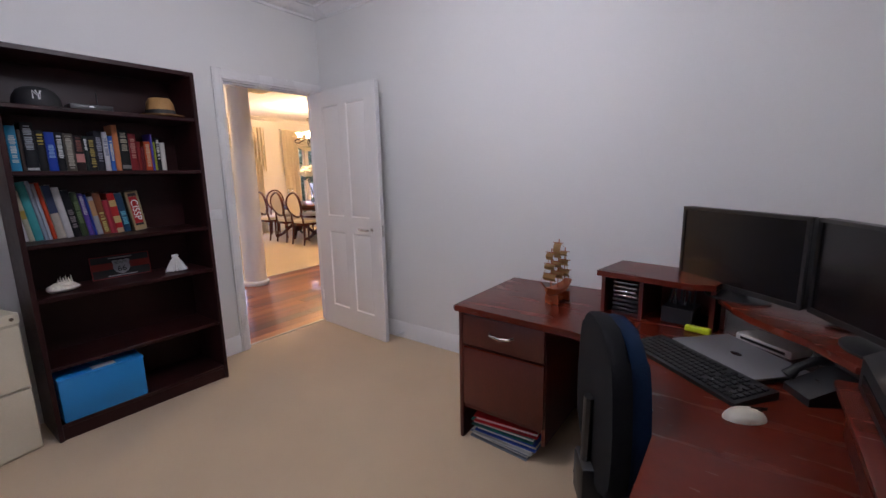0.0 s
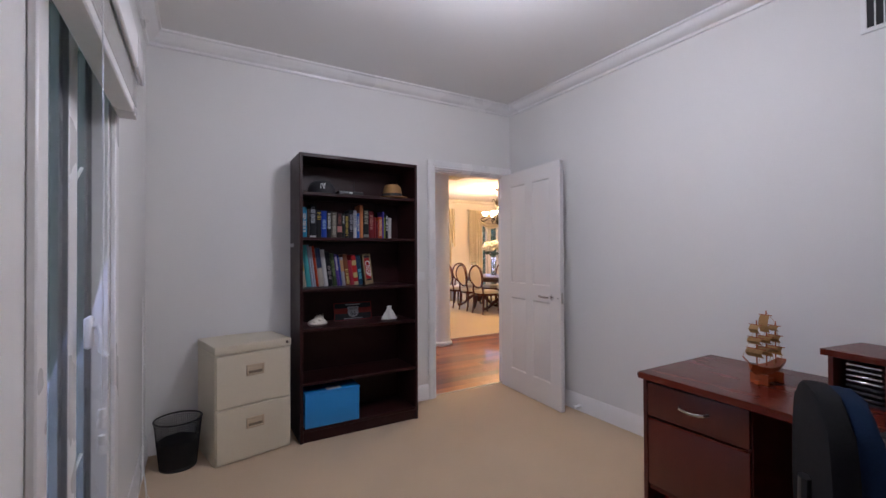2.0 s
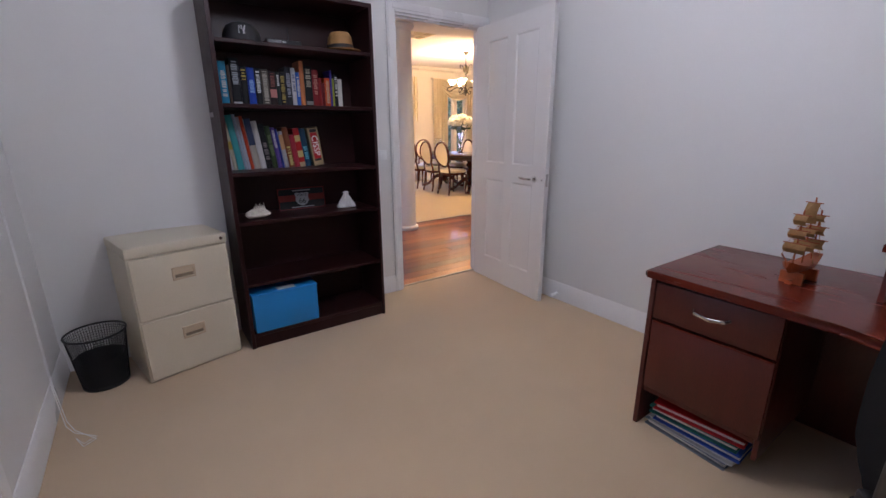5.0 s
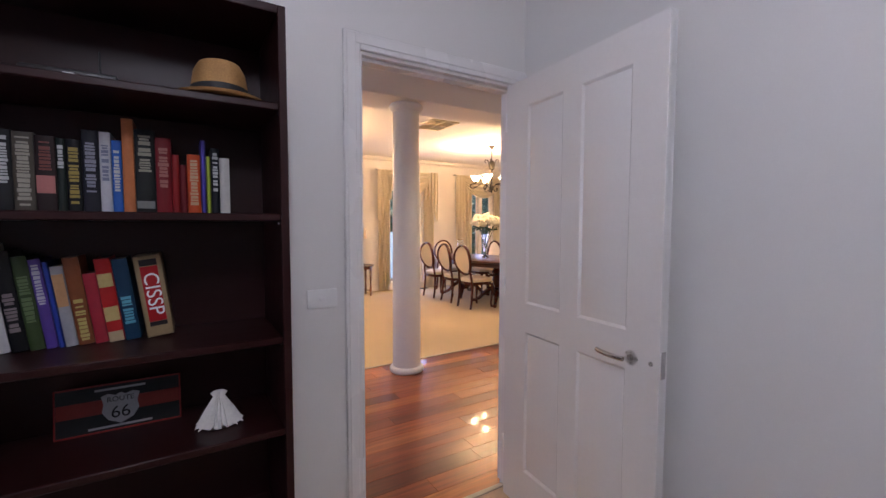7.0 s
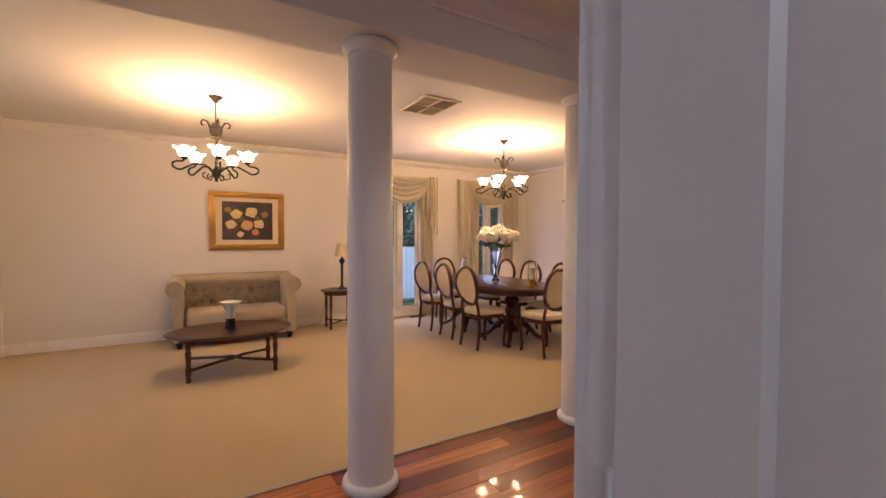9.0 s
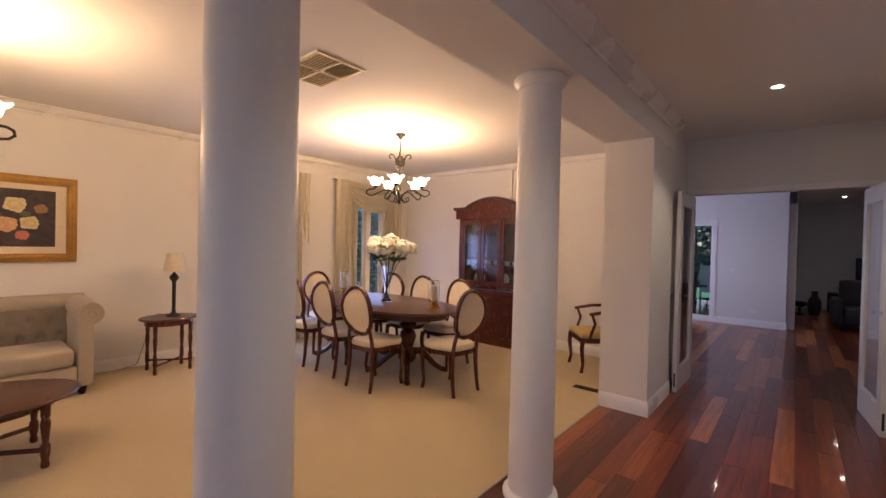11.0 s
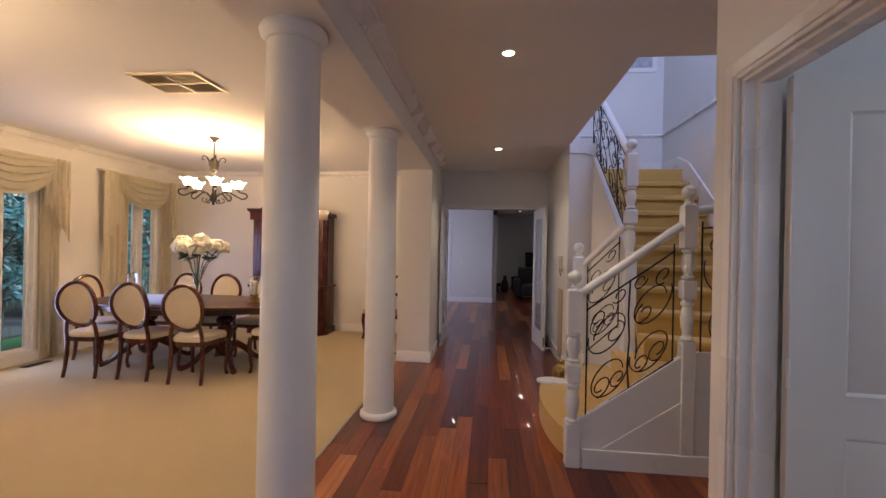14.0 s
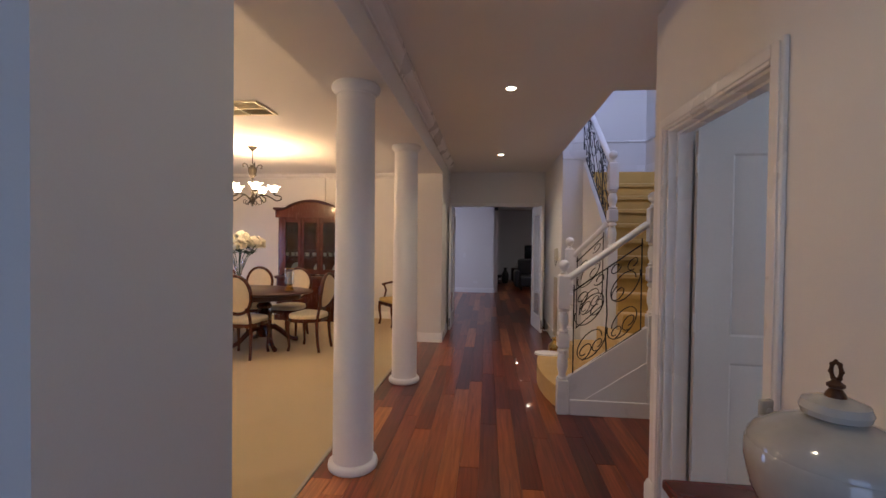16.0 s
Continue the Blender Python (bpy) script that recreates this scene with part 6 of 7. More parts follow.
def oval_chair():
    ch = thing("dining_chair", (0, 0, 0), "dark mahogany dining chair with cream oval back and seat", "chair", "chairs round the dining table")
    tilt = 0.16
    ring = [(0.205 * math.cos(a), -0.205 - tilt * (0.235 * math.sin(a) + 0.24) - 0.02 * math.cos(2 * a), 0.785 + 0.235 * math.sin(a)) for a in [2 * math.pi * k / 36 for k in range(36)]]
    part("back_frame", tube(B(), ring, 0.026, 10, True, flat=0.75), DARKS, ch)
    bm = B()
    rows = []
    for s, r in ((1, 0.0), (1, 0.5), (1, 0.85), (1, 0.97), (-1, 0.97), (-1, 0.85), (-1, 0.5), (-1, 0.0)):
        bulge = 0.022 * (1 - r * r) * s
        rows.append([bm.verts.new((r * 0.19 * math.cos(a), -0.205 - tilt * (r * 0.22 * math.sin(a) + 0.24) + 0.006 * s + bulge - 0.02 * r * r * math.cos(2 * a), 0.785 + r * 0.22 * math.sin(a))) for a in [2 * math.pi * k / 28 for k in range(28)]])
    for a, b in zip(rows, rows[1:]):
        for k in range(28):
            bm.faces.new((a[k], a[(k + 1) % 28], b[(k + 1) % 28], b[k]))
    bmesh.ops.remove_doubles(bm, verts=bm.verts, dist=1e-5)
    part("backrest", bm, CREAM, ch, "cream damask oval pad")
    seat = [(0.235 * math.copysign(abs(math.cos(a)) ** 0.6, math.cos(a)) * (1.0 if math.sin(a) > 0 else 0.86), 0.015 + 0.225 * math.copysign(abs(math.sin(a)) ** 0.6, math.sin(a))) for a in [2 * math.pi * k / 32 for k in range(32)]]
    bm = B()
    rings = []
    for sc, z in ((0.97, 0.43), (1.0, 0.445), (1.0, 0.465), (0.95, 0.485), (0.75, 0.498), (0.35, 0.503), (0.02, 0.504)):
        rings.append([bm.verts.new((x * sc, 0.015 + (y - 0.015) * sc, z)) for x, y in seat])
    for a, b in zip(rings, rings[1:]):
        for k in range(32):
            bm.faces.new((a[k], a[(k + 1) % 32], b[(k + 1) % 32], b[k]))
    bm.faces.new(rings[0][::-1])
    bm.faces.new(rings[-1])
    part("seat", bm, CREAM, ch, "cream damask seat pad")
    bm = B()
    a = [bm.verts.new((x * 0.985, y * 0.985, 0.385)) for x, y in seat]
    b = [bm.verts.new((x * 1.005, y * 1.005, 0.432)) for x, y in seat]
    for k in range(32):
        bm.faces.new((a[k], a[(k + 1) % 32], b[(k + 1) % 32], b[k]))
    bm.faces.new(a[::-1])
    bm.faces.new(b)
    part("seat_frame", bm, DARKS, ch)
    for s in (-1, 1):
        part("back_post", tube(B(), [(s * 0.165, -0.19, 0.40), (s * 0.165, -0.205, 0.50), (s * 0.150, -0.215, 0.58), (s * 0.125, -0.222, 0.63)], 0.019, 8), DARKS, ch)
        part("leg", tube(B(), [(s * 0.165, -0.185, 0.40), (s * 0.168, -0.19, 0.25), (s * 0.172, -0.205, 0.10), (s * 0.175, -0.225, 0.0)], 0.021, 8, taper=[1.1, 1, 0.9, 0.85]), DARKS, ch)
        part("leg", tube(B(), [(s * 0.195, 0.195, 0.40), (s * 0.205, 0.21, 0.33), (s * 0.198, 0.20, 0.18), (s * 0.19, 0.19, 0.07), (s * 0.198, 0.205, 0.0)], 0.022, 8, taper=[1.25, 1.15, 0.85, 0.7, 0.9]), DARKS, ch)
    return ch


first = oval_chair()
first.matrix_basis = pose(-7.12, 5.12, 0.004, 0, 0, 3)
for x, y, r in ((-7.73, 5.165, -2), (-8.35, 5.15, 4), (-6.47, 5.57, 84), (-7.06, 6.20, 178), (-7.68, 6.20, 183), (-8.28, 6.19, 179), (-8.83, 5.70, -94)):
    copy_thing(first, pose(x, y, 0.004, 0, 0, r))

# flowers in a tall vase
PETAL = surf("hydrangea_petals", (0.82, 0.79, 0.66), 0.7, var=0.15, scale=30, fine=120)
LEAF = surf("dark_leaves", (0.032, 0.085, 0.034), 0.45, var=0.3, scale=12, fine=60)
fv = thing("flower_vase", (-7.55, 5.66, 0.768), "cream hydrangeas in a tall clear glass vase", "vase of flowers")
bm = lathe(B(), [(0.0, 0.0), (0.060, 0.0), (0.062, 0.012), (0.032, 0.05), (0.034, 0.16), (0.050, 0.32), (0.072, 0.42), (0.070, 0.42), (0.047, 0.32), (0.031, 0.16), (0.028, 0.055), (0.0, 0.04)], 28)
part("vase", bm, GLASS, fv, "tall clear glass")
rf = random.Random(11)
HEADS = [(-0.20, 0.02, 0.60), (-0.10, -0.06, 0.66), (0.0, 0.05, 0.69), (0.08, -0.05, 0.67), (0.18, 0.03, 0.62), (-0.05, -0.13, 0.60), (0.10, -0.14, 0.59), (0.02, 0.15, 0.61), (-0.15, 0.12, 0.61), (0.16, 0.13, 0.60)]
for hx, hy, hz in [(1.25 * a, 1.25 * b, c + 0.03) for a, b, c in HEADS]:
    bm = B()
    for k in range(70):
        u, v = rf.uniform(-0.55, 1), rf.uniform(0, 2 * math.pi)
        q = math.sqrt(1 - u * u)
        p = Vector((q * math.cos(v), q * math.sin(v), u))
        bmesh.ops.create_icosphere(bm, subdivisions=1, radius=0.026, matrix=Matrix.Translation(Vector((hx, hy, hz)) + p * rf.uniform(0.078, 0.096)) @ p.to_track_quat('Z', 'Y').to_matrix().to_4x4() @ Matrix.Diagonal((1, 1, 0.45, 1)))
    part("flower_head", bm, PETAL, fv, "cream hydrangea head")
    part("stem", tube(B(), [(hx, hy, hz - 0.04), (hx * 0.45, hy * 0.45, 0.45), (-hx * 0.12, -hy * 0.12, 0.06)], 0.005, 6), LEAF, fv)
for k in range(22):
    a = 2 * math.pi * k / 22 + rf.uniform(-0.2, 0.2)
    bm = B()
    pts = [(0, 0), (0.045, 0.042), (0.095, 0.046), (0.155, 0.0), (0.095, -0.046), (0.045, -0.042)]
    prism(bm, pts, 0, 0.0015)
    part("leaf", bm, LEAF, fv, at=pose(0.09 * math.cos(a), 0.09 * math.sin(a), 0.52 + rf.uniform(-0.02, 0.08), rf.uniform(-15, 15), rf.uniform(-10, 35), math.degrees(a)))


def hurricane(x, y, label):
    c = thing("candle_lantern", (x, y, 0.768), label, "candle lantern", "candle lanterns on the dining table")
    part("base", lathe(B(), [(0, 0), (0.062, 0), (0.065, 0.010), (0.045, 0.022), (0.05, 0.045), (0.030, 0.06), (0.060, 0.085), (0.0, 0.087)], 24), BRASS, c)
    part("glass", lathe(B(), [(0.060, 0.085), (0.062, 0.30), (0.060, 0.30), (0.058, 0.087)], 28), GLASS, c)
    part("rim", tube(B(), [(0.061 * math.cos(2 * math.pi * k / 24), 0.061 * math.sin(2 * math.pi * k / 24), 0.301) for k in range(24)], 0.003, 6, True), BRASS, c)
    part("candle", lathe(B(), [(0.036, 0.087), (0.036, 0.245), (0.030, 0.250), (0.0, 0.247)], 20), surf("ivory_wax", (0.75, 0.70, 0.58), 0.6, var=0.04), c)


hurricane(-6.83, 5.70, "ivory candle in a glass and brass lantern")
hurricane(-8.48, 5.74, "ivory candle in a glass lantern, table end")


def chandelier(x, y, turn, watts, label):
    c = thing("chandelier", pose(x, y, CH, 0, 0, turn), label, "chandelier", "pair of five-light chandeliers")
    part("canopy", lathe(B(), [(0, 0), (0.060, 0), (0.058, -0.012), (0.030, -0.035), (0.018, -0.055), (0, -0.056)], 24), PEWTER, c)
    part("rod", lathe(B(), [(0.006, -0.05), (0.006, -0.27), (0, -0.27)], 8), PEWTER, c)
    part("crown", lathe(B(), [(0, -0.25), (0.030, -0.26), (0.036, -0.275), (0.050, -0.285), (0.050, -0.30), (0.044, -0.305), (0.044, -0.375), (0.050, -0.38), (0.048, -0.395), (0.018, -0.42), (0.012, -0.44)], 20), PEWTER, c)
    part("stem", lathe(B(), [(0.010, -0.42), (0.010, -0.60), (0.020, -0.63), (0.012, -0.66), (0.034, -0.70), (0.040, -0.73), (0.026, -0.76), (0.012, -0.785), (0.018, -0.80), (0, -0.815)], 18), PEWTER, c)
    for k in range(4):
        a = 2 * math.pi * k / 4 + 0.4
        pts = [(r * math.cos(a), r * math.sin(a), z) for r, z in ((0.046, -0.36), (0.052, -0.29), (0.075, -0.245), (0.105, -0.235), (0.125, -0.255), (0.118, -0.285), (0.10, -0.28))]
        part("crown_scroll", tube(B(), pts, 0.0075, 6), PEWTER, c)
    for k in range(5):
        a = 2 * math.pi * k / 5
        ca, sa = math.cos(a), math.sin(a)
        pts = [(0.03, -0.72), (0.10, -0.66), (0.18, -0.655), (0.26, -0.70), (0.31, -0.728), (0.35, -0.722), (0.375, -0.70), (0.37, -0.672), (0.34, -0.655), (0.295, -0.652), (0.278, -0.638), (0.275, -0.62)]
        arm = part("arm", tube(B(), [(r * ca, r * sa, z) for r, z in pts], 0.0085, 8), PEWTER, c)
        pts = [(0.03, -0.74), (0.08, -0.79), (0.12, -0.775), (0.12, -0.74), (0.095, -0.73)]
        part("scroll", tube(B(), [(r * ca, r * sa, z) for r, z in pts], 0.006, 6), PEWTER, arm)
        part("cup", lathe(B(), [(0.0, -0.632), (0.022, -0.630), (0.032, -0.615), (0.030, -0.608), (0, -0.608)], 18, at=(0.275 * ca, 0.275 * sa, 0)), PEWTER, arm)
        bm = B()
        rings = []
        for r, z in ((0.018, -0.612), (0.038, -0.606), (0.050, -0.585), (0.054, -0.560), (0.066, -0.540), (0.086, -0.528), (0.083, -0.526), (0.062, -0.540), (0.048, -0.580), (0.018, -0.604)):
            fl = 0.08 * max(0, (z + 0.56) / 0.034)
            rings.append([bm.verts.new((0.275 * ca + r * (1 + fl * math.cos(5 * t)) * math.cos(t), 0.275 * sa + r * (1 + fl * math.cos(5 * t)) * math.sin(t), z + 0.009 * fl * 12 * math.cos(5 * t))) for t in [2 * math.pi * j / 30 for j in range(30)]])
        for p, q in zip(rings, rings[1:]):
            for j in range(30):
                bm.faces.new((p[j], p[(j + 1) % 30], q[(j + 1) % 30], q[j]))
        bm.faces.new(rings[0][::-1])
        bm.faces.new(rings[-1])
        part("shade", bm, BULB, arm, "glowing white tulip glass shade")
        lx, ly = 0.275 * math.cos(a + radians(turn)), 0.275 * math.sin(a + radians(turn))
        lamp("chandelier_light", 'POINT', pose(x + lx, y + ly, CH - 0.545), watts / 5, WARM, 0.045)


chandelier(-7.33, 5.62, 20, 200, "pewter chandelier with five lit tulip shades, dining")
chandelier(-7.33, 2.125, 74, 130, "pewter chandelier with five lit tulip shades, living")

# ceiling return-air vent
cv = thing("ceiling_vent", (-6.515, 4.00, CH), "square cream ceiling air vent with four louvred panels", "vent")
bm = B()
for a, b, c, d in ((-0.28, 0.28, -0.205, -0.18), (-0.28, 0.28, 0.18, 0.205), (-0.28, -0.255, -0.18, 0.18), (0.255, 0.28, -0.18, 0.18), (-0.008, 0.008, -0.18, 0.18), (-0.255, 0.255, -0.008, 0.008)):
    box(bm, a, c, -0.014, b, d, 0.0)
VENTM = surf("cream_vent", (0.80, 0.73, 0.54), 0.5, var=0.05)
part("frame", bm, VENTM, cv)
part("backing", box(B(), -0.255, -0.18, -0.002, 0.255, 0.18, 0.0), surf("vent_dark", (0.42, 0.35, 0.22), 0.8), cv)
for qx in (-0.1315, 0.1315):
    for qy in (-0.094, 0.094):
        if (qx > 0) != (qy > 0):
            for k in range(7):
                part("slat", box(B(), qx - 0.122, -0.008, -0.002, qx + 0.122, 0.008, 0.001), VENTM, cv, at=pose(0, qy - 0.072 + 0.024 * k, -0.008, 35))
        else:
            for k in range(9):
                part("slat", box(B(), -0.008, qy - 0.084, -0.002, 0.008, qy + 0.084, 0.001), VENTM, cv, at=pose(qx - 0.104 + 0.026 * k, 0, -0.008, 0, 35))

# ---- display cabinet ----
cb = thing("display_cabinet", (-7.33, NY - 0.025, 0.004), "dark mahogany display cabinet with arched top and glass doors", "cabinet")
CWD, CD = 0.665, 0.44


def cab_plan(w, d, c):
    return [(-w, 0), (-w, -d + c), (-w + c * 0.7, -d), (w - c * 0.7, -d), (w, -d + c), (w, 0)]


part("plinth", prism(B(), cab_plan(CWD + 0.03, CD + 0.03, 0.10), 0.0, 0.10), DARKS, cb)
part("base_body", prism(B(), cab_plan(CWD, CD, 0.10), 0.10, 0.76), DARKS, cb)
part("waist", prism(B(), cab_plan(CWD + 0.03, CD + 0.03, 0.10), 0.76, 0.80), DARKM, cb)
UD = 0.36
for x in (-CWD + 0.02, CWD - 0.055):
    part("side_panel", box(B(), x, -UD + 0.06, 0.80, x + 0.035, 0, 1.93), DARKS, cb)
for x in (-1, 1):
    part("corner_post", prism(B(), [(x * (CWD - 0.02), -UD + 0.06), (x * (CWD - 0.02), -UD + 0.10), (x * (CWD - 0.075), -UD), (x * (CWD - 0.13), -UD), (x * (CWD - 0.10), -UD + 0.03)], 0.80, 1.93), DARKS, cb)
part("back_panel", box(B(), -CWD + 0.055, -0.015, 0.80, CWD - 0.055, 0, 1.93), DARKS, cb)
for z in (0.80, 1.15, 1.50):
    part("shelf", box(B(), -CWD + 0.055, -UD + 0.05, z, CWD - 0.055, -0.015, z + 0.014), DARKS if z < 0.9 else GLASS, cb)
arch = [(-CWD - 0.005, 1.87), (-CWD - 0.005, 1.985), (-CWD - 0.045, 2.02), (-CWD - 0.045, 2.035)]
arch += [(-CWD - 0.045 + 0.22 + (2 * CWD + 0.09 - 0.44) * k / 14, 2.035 + 0.145 * math.sin(math.pi * k / 14) ** 0.8) for k in range(15)]
arch += [(CWD + 0.045, 2.035), (CWD + 0.045, 2.02), (CWD + 0.005, 1.985), (CWD + 0.005, 1.87)]
part("pediment", prism(B(), arch, -UD - 0.01, -UD + 0.05, "y"), DARKS, cb)
bm = B()
top = arch[3:19]
for off, r in ((0.0, 0.022),):
    tube(bm, [(x, -UD - 0.015, z) for x, z in top], r, 8)
part("cornice", bm, DARKM, cb)
part("roof", box(B(), -CWD - 0.02, -UD + 0.05, 1.93, CWD + 0.02, 0, 1.99), DARKS, cb)
dw = (2 * (CWD - 0.13)) / 3
for k in range(3):
    x0 = -CWD + 0.13 + dw * k
    bm = B()
    for a, b, c, e in ((x0 + 0.004, x0 + 0.06, 0.84, 1.86), (x0 + dw - 0.06, x0 + dw - 0.004, 0.84, 1.86), (x0 + 0.06, x0 + dw - 0.06, 0.84, 0.92), (x0 + 0.06, x0 + dw - 0.06, 1.78, 1.86)):
        box(bm, a, -UD - 0.004, c, b, -UD + 0.022, e, 0.003)
    dd = part("door", bm, DARKS, cb)
    part("pane", box(B(), x0 + 0.06, -UD + 0.008, 0.92, x0 + dw - 0.06, -UD + 0.012, 1.78), GLASS, dd)
    part("knob", ball(B(), 0.011, (x0 + 0.03 if k else x0 + dw - 0.03, -UD - 0.012, 1.30), u=12, v=8), BRASS, dd)
for k in range(3):
    x0 = -CWD + 0.10 + (2 * CWD - 0.20) / 3 * k
    w3 = (2 * CWD - 0.20) / 3
    dd = part("drawer", box(B(), x0 + 0.006, -CD - 0.012, 0.63, x0 + w3 - 0.006, -CD + 0.002, 0.75, 0.004), DARKS, cb)
    part("drawer_pull", tube(B(), [(x0 + w3 / 2 - 0.04, -CD - 0.012, 0.695), (x0 + w3 / 2 - 0.03, -CD - 0.03, 0.685), (x0 + w3 / 2 + 0.03, -CD - 0.03, 0.685), (x0 + w3 / 2 + 0.04, -CD - 0.012, 0.695)], 0.004, 6), BRASS, dd)
    dd = part("lower_door", box(B(), x0 + 0.006, -CD - 0.012, 0.13, x0 + w3 - 0.006, -CD + 0.002, 0.61, 0.004), DARKS, cb)
    part("raised_field", box(B(), x0 + 0.07, -CD - 0.020, 0.20, x0 + w3 - 0.07, -CD - 0.011, 0.54, 0.006), DARKS, dd)
rc = random.Random(3)
CHINA = surf("white_china", (0.72, 0.71, 0.68), 0.2, var=0.04, coat=0.4)
for z in (0.814, 1.164, 1.514):
    for k in range(11):
        x = -0.52 + 0.104 * k
        yv = NY - 0.025 - 0.20 + rc.uniform(-0.06, 0.05)
        if z > 1.4:
            g = thing("wine_glass", (TX + 0.33 + x, yv, z + 0.004), "clear stemmed wine glass inside the cabinet", "glass", "glassware in the display cabinet")
            part("foot", lathe(B(), [(0, 0), (0.030, 0), (0.006, 0.006), (0.004, 0.08), (0.0, 0.081)], 14), GLASS, g)
            part("bowl", lathe(B(), [(0.004, 0.08), (0.030, 0.11), (0.034, 0.15), (0.030, 0.19), (0.028, 0.19), (0.031, 0.15), (0.0, 0.086)], 14), GLASS, g)
        elif k % 2 == 0 or z > 1.0:
            g = thing("china_cup", (TX + 0.33 + x, yv, z + 0.004), "white china cup on its saucer inside the cabinet", "cup", "china in the display cabinet")
            part("saucer", lathe(B(), [(0, 0), (0.03, 0), (0.05, 0.010), (0.049, 0.012), (0.0, 0.005)], 18), CHINA, g)
            part("cup", lathe(B(), [(0.0, 0.006), (0.018, 0.006), (0.034, 0.03), (0.038, 0.065), (0.036, 0.065), (0.0, 0.012)], 18), CHINA, g)
for x in (-0.4, 0.05, 0.42):
    g = thing("serving_plate", pose(TX + 0.33 + x, NY - 0.09, 0.814 + 0.004, 78), "silver-rimmed serving plate standing inside the cabinet", "plate", "china in the display cabinet")
    part("plate", lathe(B(), [(0, 0.0), (0.07, 0.0), (0.11, 0.015), (0.112, 0.018), (0.07, 0.006), (0, 0.005)], 28, at=(0, 0.112, 0)), CHINA, g)
    part("rim_band", tube(B(), [(0.112 * math.cos(2 * math.pi * k / 28), 0.112 + 0.112 * math.sin(2 * math.pi * k / 28), 0.018) for k in range(28)], 0.003, 6, True), STEEL, g)

# ---- armchair by the pier ----
ac = thing("armchair", pose(-5.66, 7.38, 0.004, 0, 0, 130), "mahogany open-arm chair with gold upholstered seat", "armchair")
GOLDF = surf("gold_damask", (0.45, 0.33, 0.12), 0.8, var=0.15, scale=25, fine=160, bump=0.3)
part("seat", box(B(), -0.25, -0.22, 0.40, 0.25, 0.25, 0.47, 0.03, 3), GOLDF, ac)
part("seat_rail", box(B(), -0.255, -0.225, 0.35, 0.255, 0.255, 0.405, 0.006), DARKS, ac)
for s in (-1, 1):
    part("leg", tube(B(), [(s * 0.23, 0.23, 0.38), (s * 0.24, 0.24, 0.28), (s * 0.225, 0.22, 0.10), (s * 0.235, 0.24, 0.0)], 0.024, 8, taper=[1.2, 1.1, 0.75, 0.9]), DARKS, ac)
    part("back_leg", tube(B(), [(s * 0.23, -0.26, 0.0), (s * 0.22, -0.21, 0.40), (s * 0.23, -0.25, 0.70), (s * 0.24, -0.30, 0.95)], 0.020, 8), DARKS, ac)
    part("arm", tube(B(), [(s * 0.24, -0.25, 0.74), (s * 0.27, -0.05, 0.73), (s * 0.275, 0.12, 0.70), (s * 0.27, 0.17, 0.69)], 0.020, 8), DARKS, ac)
    part("arm_post", tube(B(), [(s * 0.27, 0.14, 0.695), (s * 0.262, 0.10, 0.58), (s * 0.25, 0.14, 0.46), (s * 0.245, 0.15, 0.39)], 0.017, 8), DARKS, ac)
part("crest_rail", tube(B(), [(-0.24, -0.30, 0.95), (-0.1, -0.315, 0.985), (0.1, -0.315, 0.985), (0.24, -0.30, 0.95)], 0.022, 8), DARKS, ac)
part("back_splat", box(B(), -0.06, -0.30, 0.45, 0.06, -0.275, 0.97, 0.004), DARKS, ac)

# floor registers in the carpet
for x, y, r in ((-9.28, 5.30, 90), (-5.42, 6.55, 0)):
    fr = thing("floor_register", pose(x, y, 0.005, 0, 0, r), "brown slotted floor heating register in the carpet", "vent", "floor heating registers")
    part("frame", box(B(), -0.15, -0.05, 0, 0.15, 0.05, 0.005, 0.002), PEWTER, fr)
    for k in range(13):
        part("slat", box(B(), -0.135 + 0.0215 * k, -0.038, 0.005, -0.125 + 0.0215 * k, 0.038, 0.008), BLACKM, fr)

# ---- windows and curtains ----


def tall_window(name, y0, y1, z0, z1, mull, label):
    w = thing(name, (WX, 0, 0), label, "window")
    tagged(w, kind="structure")
    bm = B()
    box(bm, -0.12, y0, z0, 0.012, y0 + 0.05, z1, 0.003)
    box(bm, -0.12, y1 - 0.05, z0, 0.012, y1, z1, 0.003)
    box(bm, -0.12, y0 + 0.05, z1 - 0.05, 0.012, y1 - 0.05, z1)
    box(bm, -0.12, mull - 0.05, z0, 0.0, mull + 0.05, z1 - 0.05, 0.003)
    part("window_frame", bm, TRIM, w)
    part("window_sill", box(B(), -0.12, y0 - 0.02, z0 - 0.095, 0.06, y1 + 0.02, z0 + 0.03, 0.004), TRIM, w)
    for a, b in ((y0 + 0.05, mull - 0.05), (mull + 0.05, y1 - 0.05)):
        bm = B()
        for p, q, r, s in ((a, a + 0.03, z0 + 0.03, z1 - 0.05), (b - 0.03, b, z0 + 0.03, z1 - 0.05), (a + 0.03, b - 0.03, z0 + 0.03, z0 + 0.07), (a + 0.03, b - 0.03, z1 - 0.09, z1 - 0.05)):
            box(bm, -0.09, p, r, -0.05, q, s)
        sash = part("sash", bm, TRIM, w)
        pane = part("pane", box(B(), -0.072, a + 0.03, z0 + 0.07, -0.067, b - 0.03, z1 - 0.09), GLASS, sash)
        pane.visible_shadow = False


tall_window("window_2", *W1, 5.055, "tall white two-light window onto the garden")
tall_window("window_3", *W2, 6.99, "tall white two-light window, garden beyond")


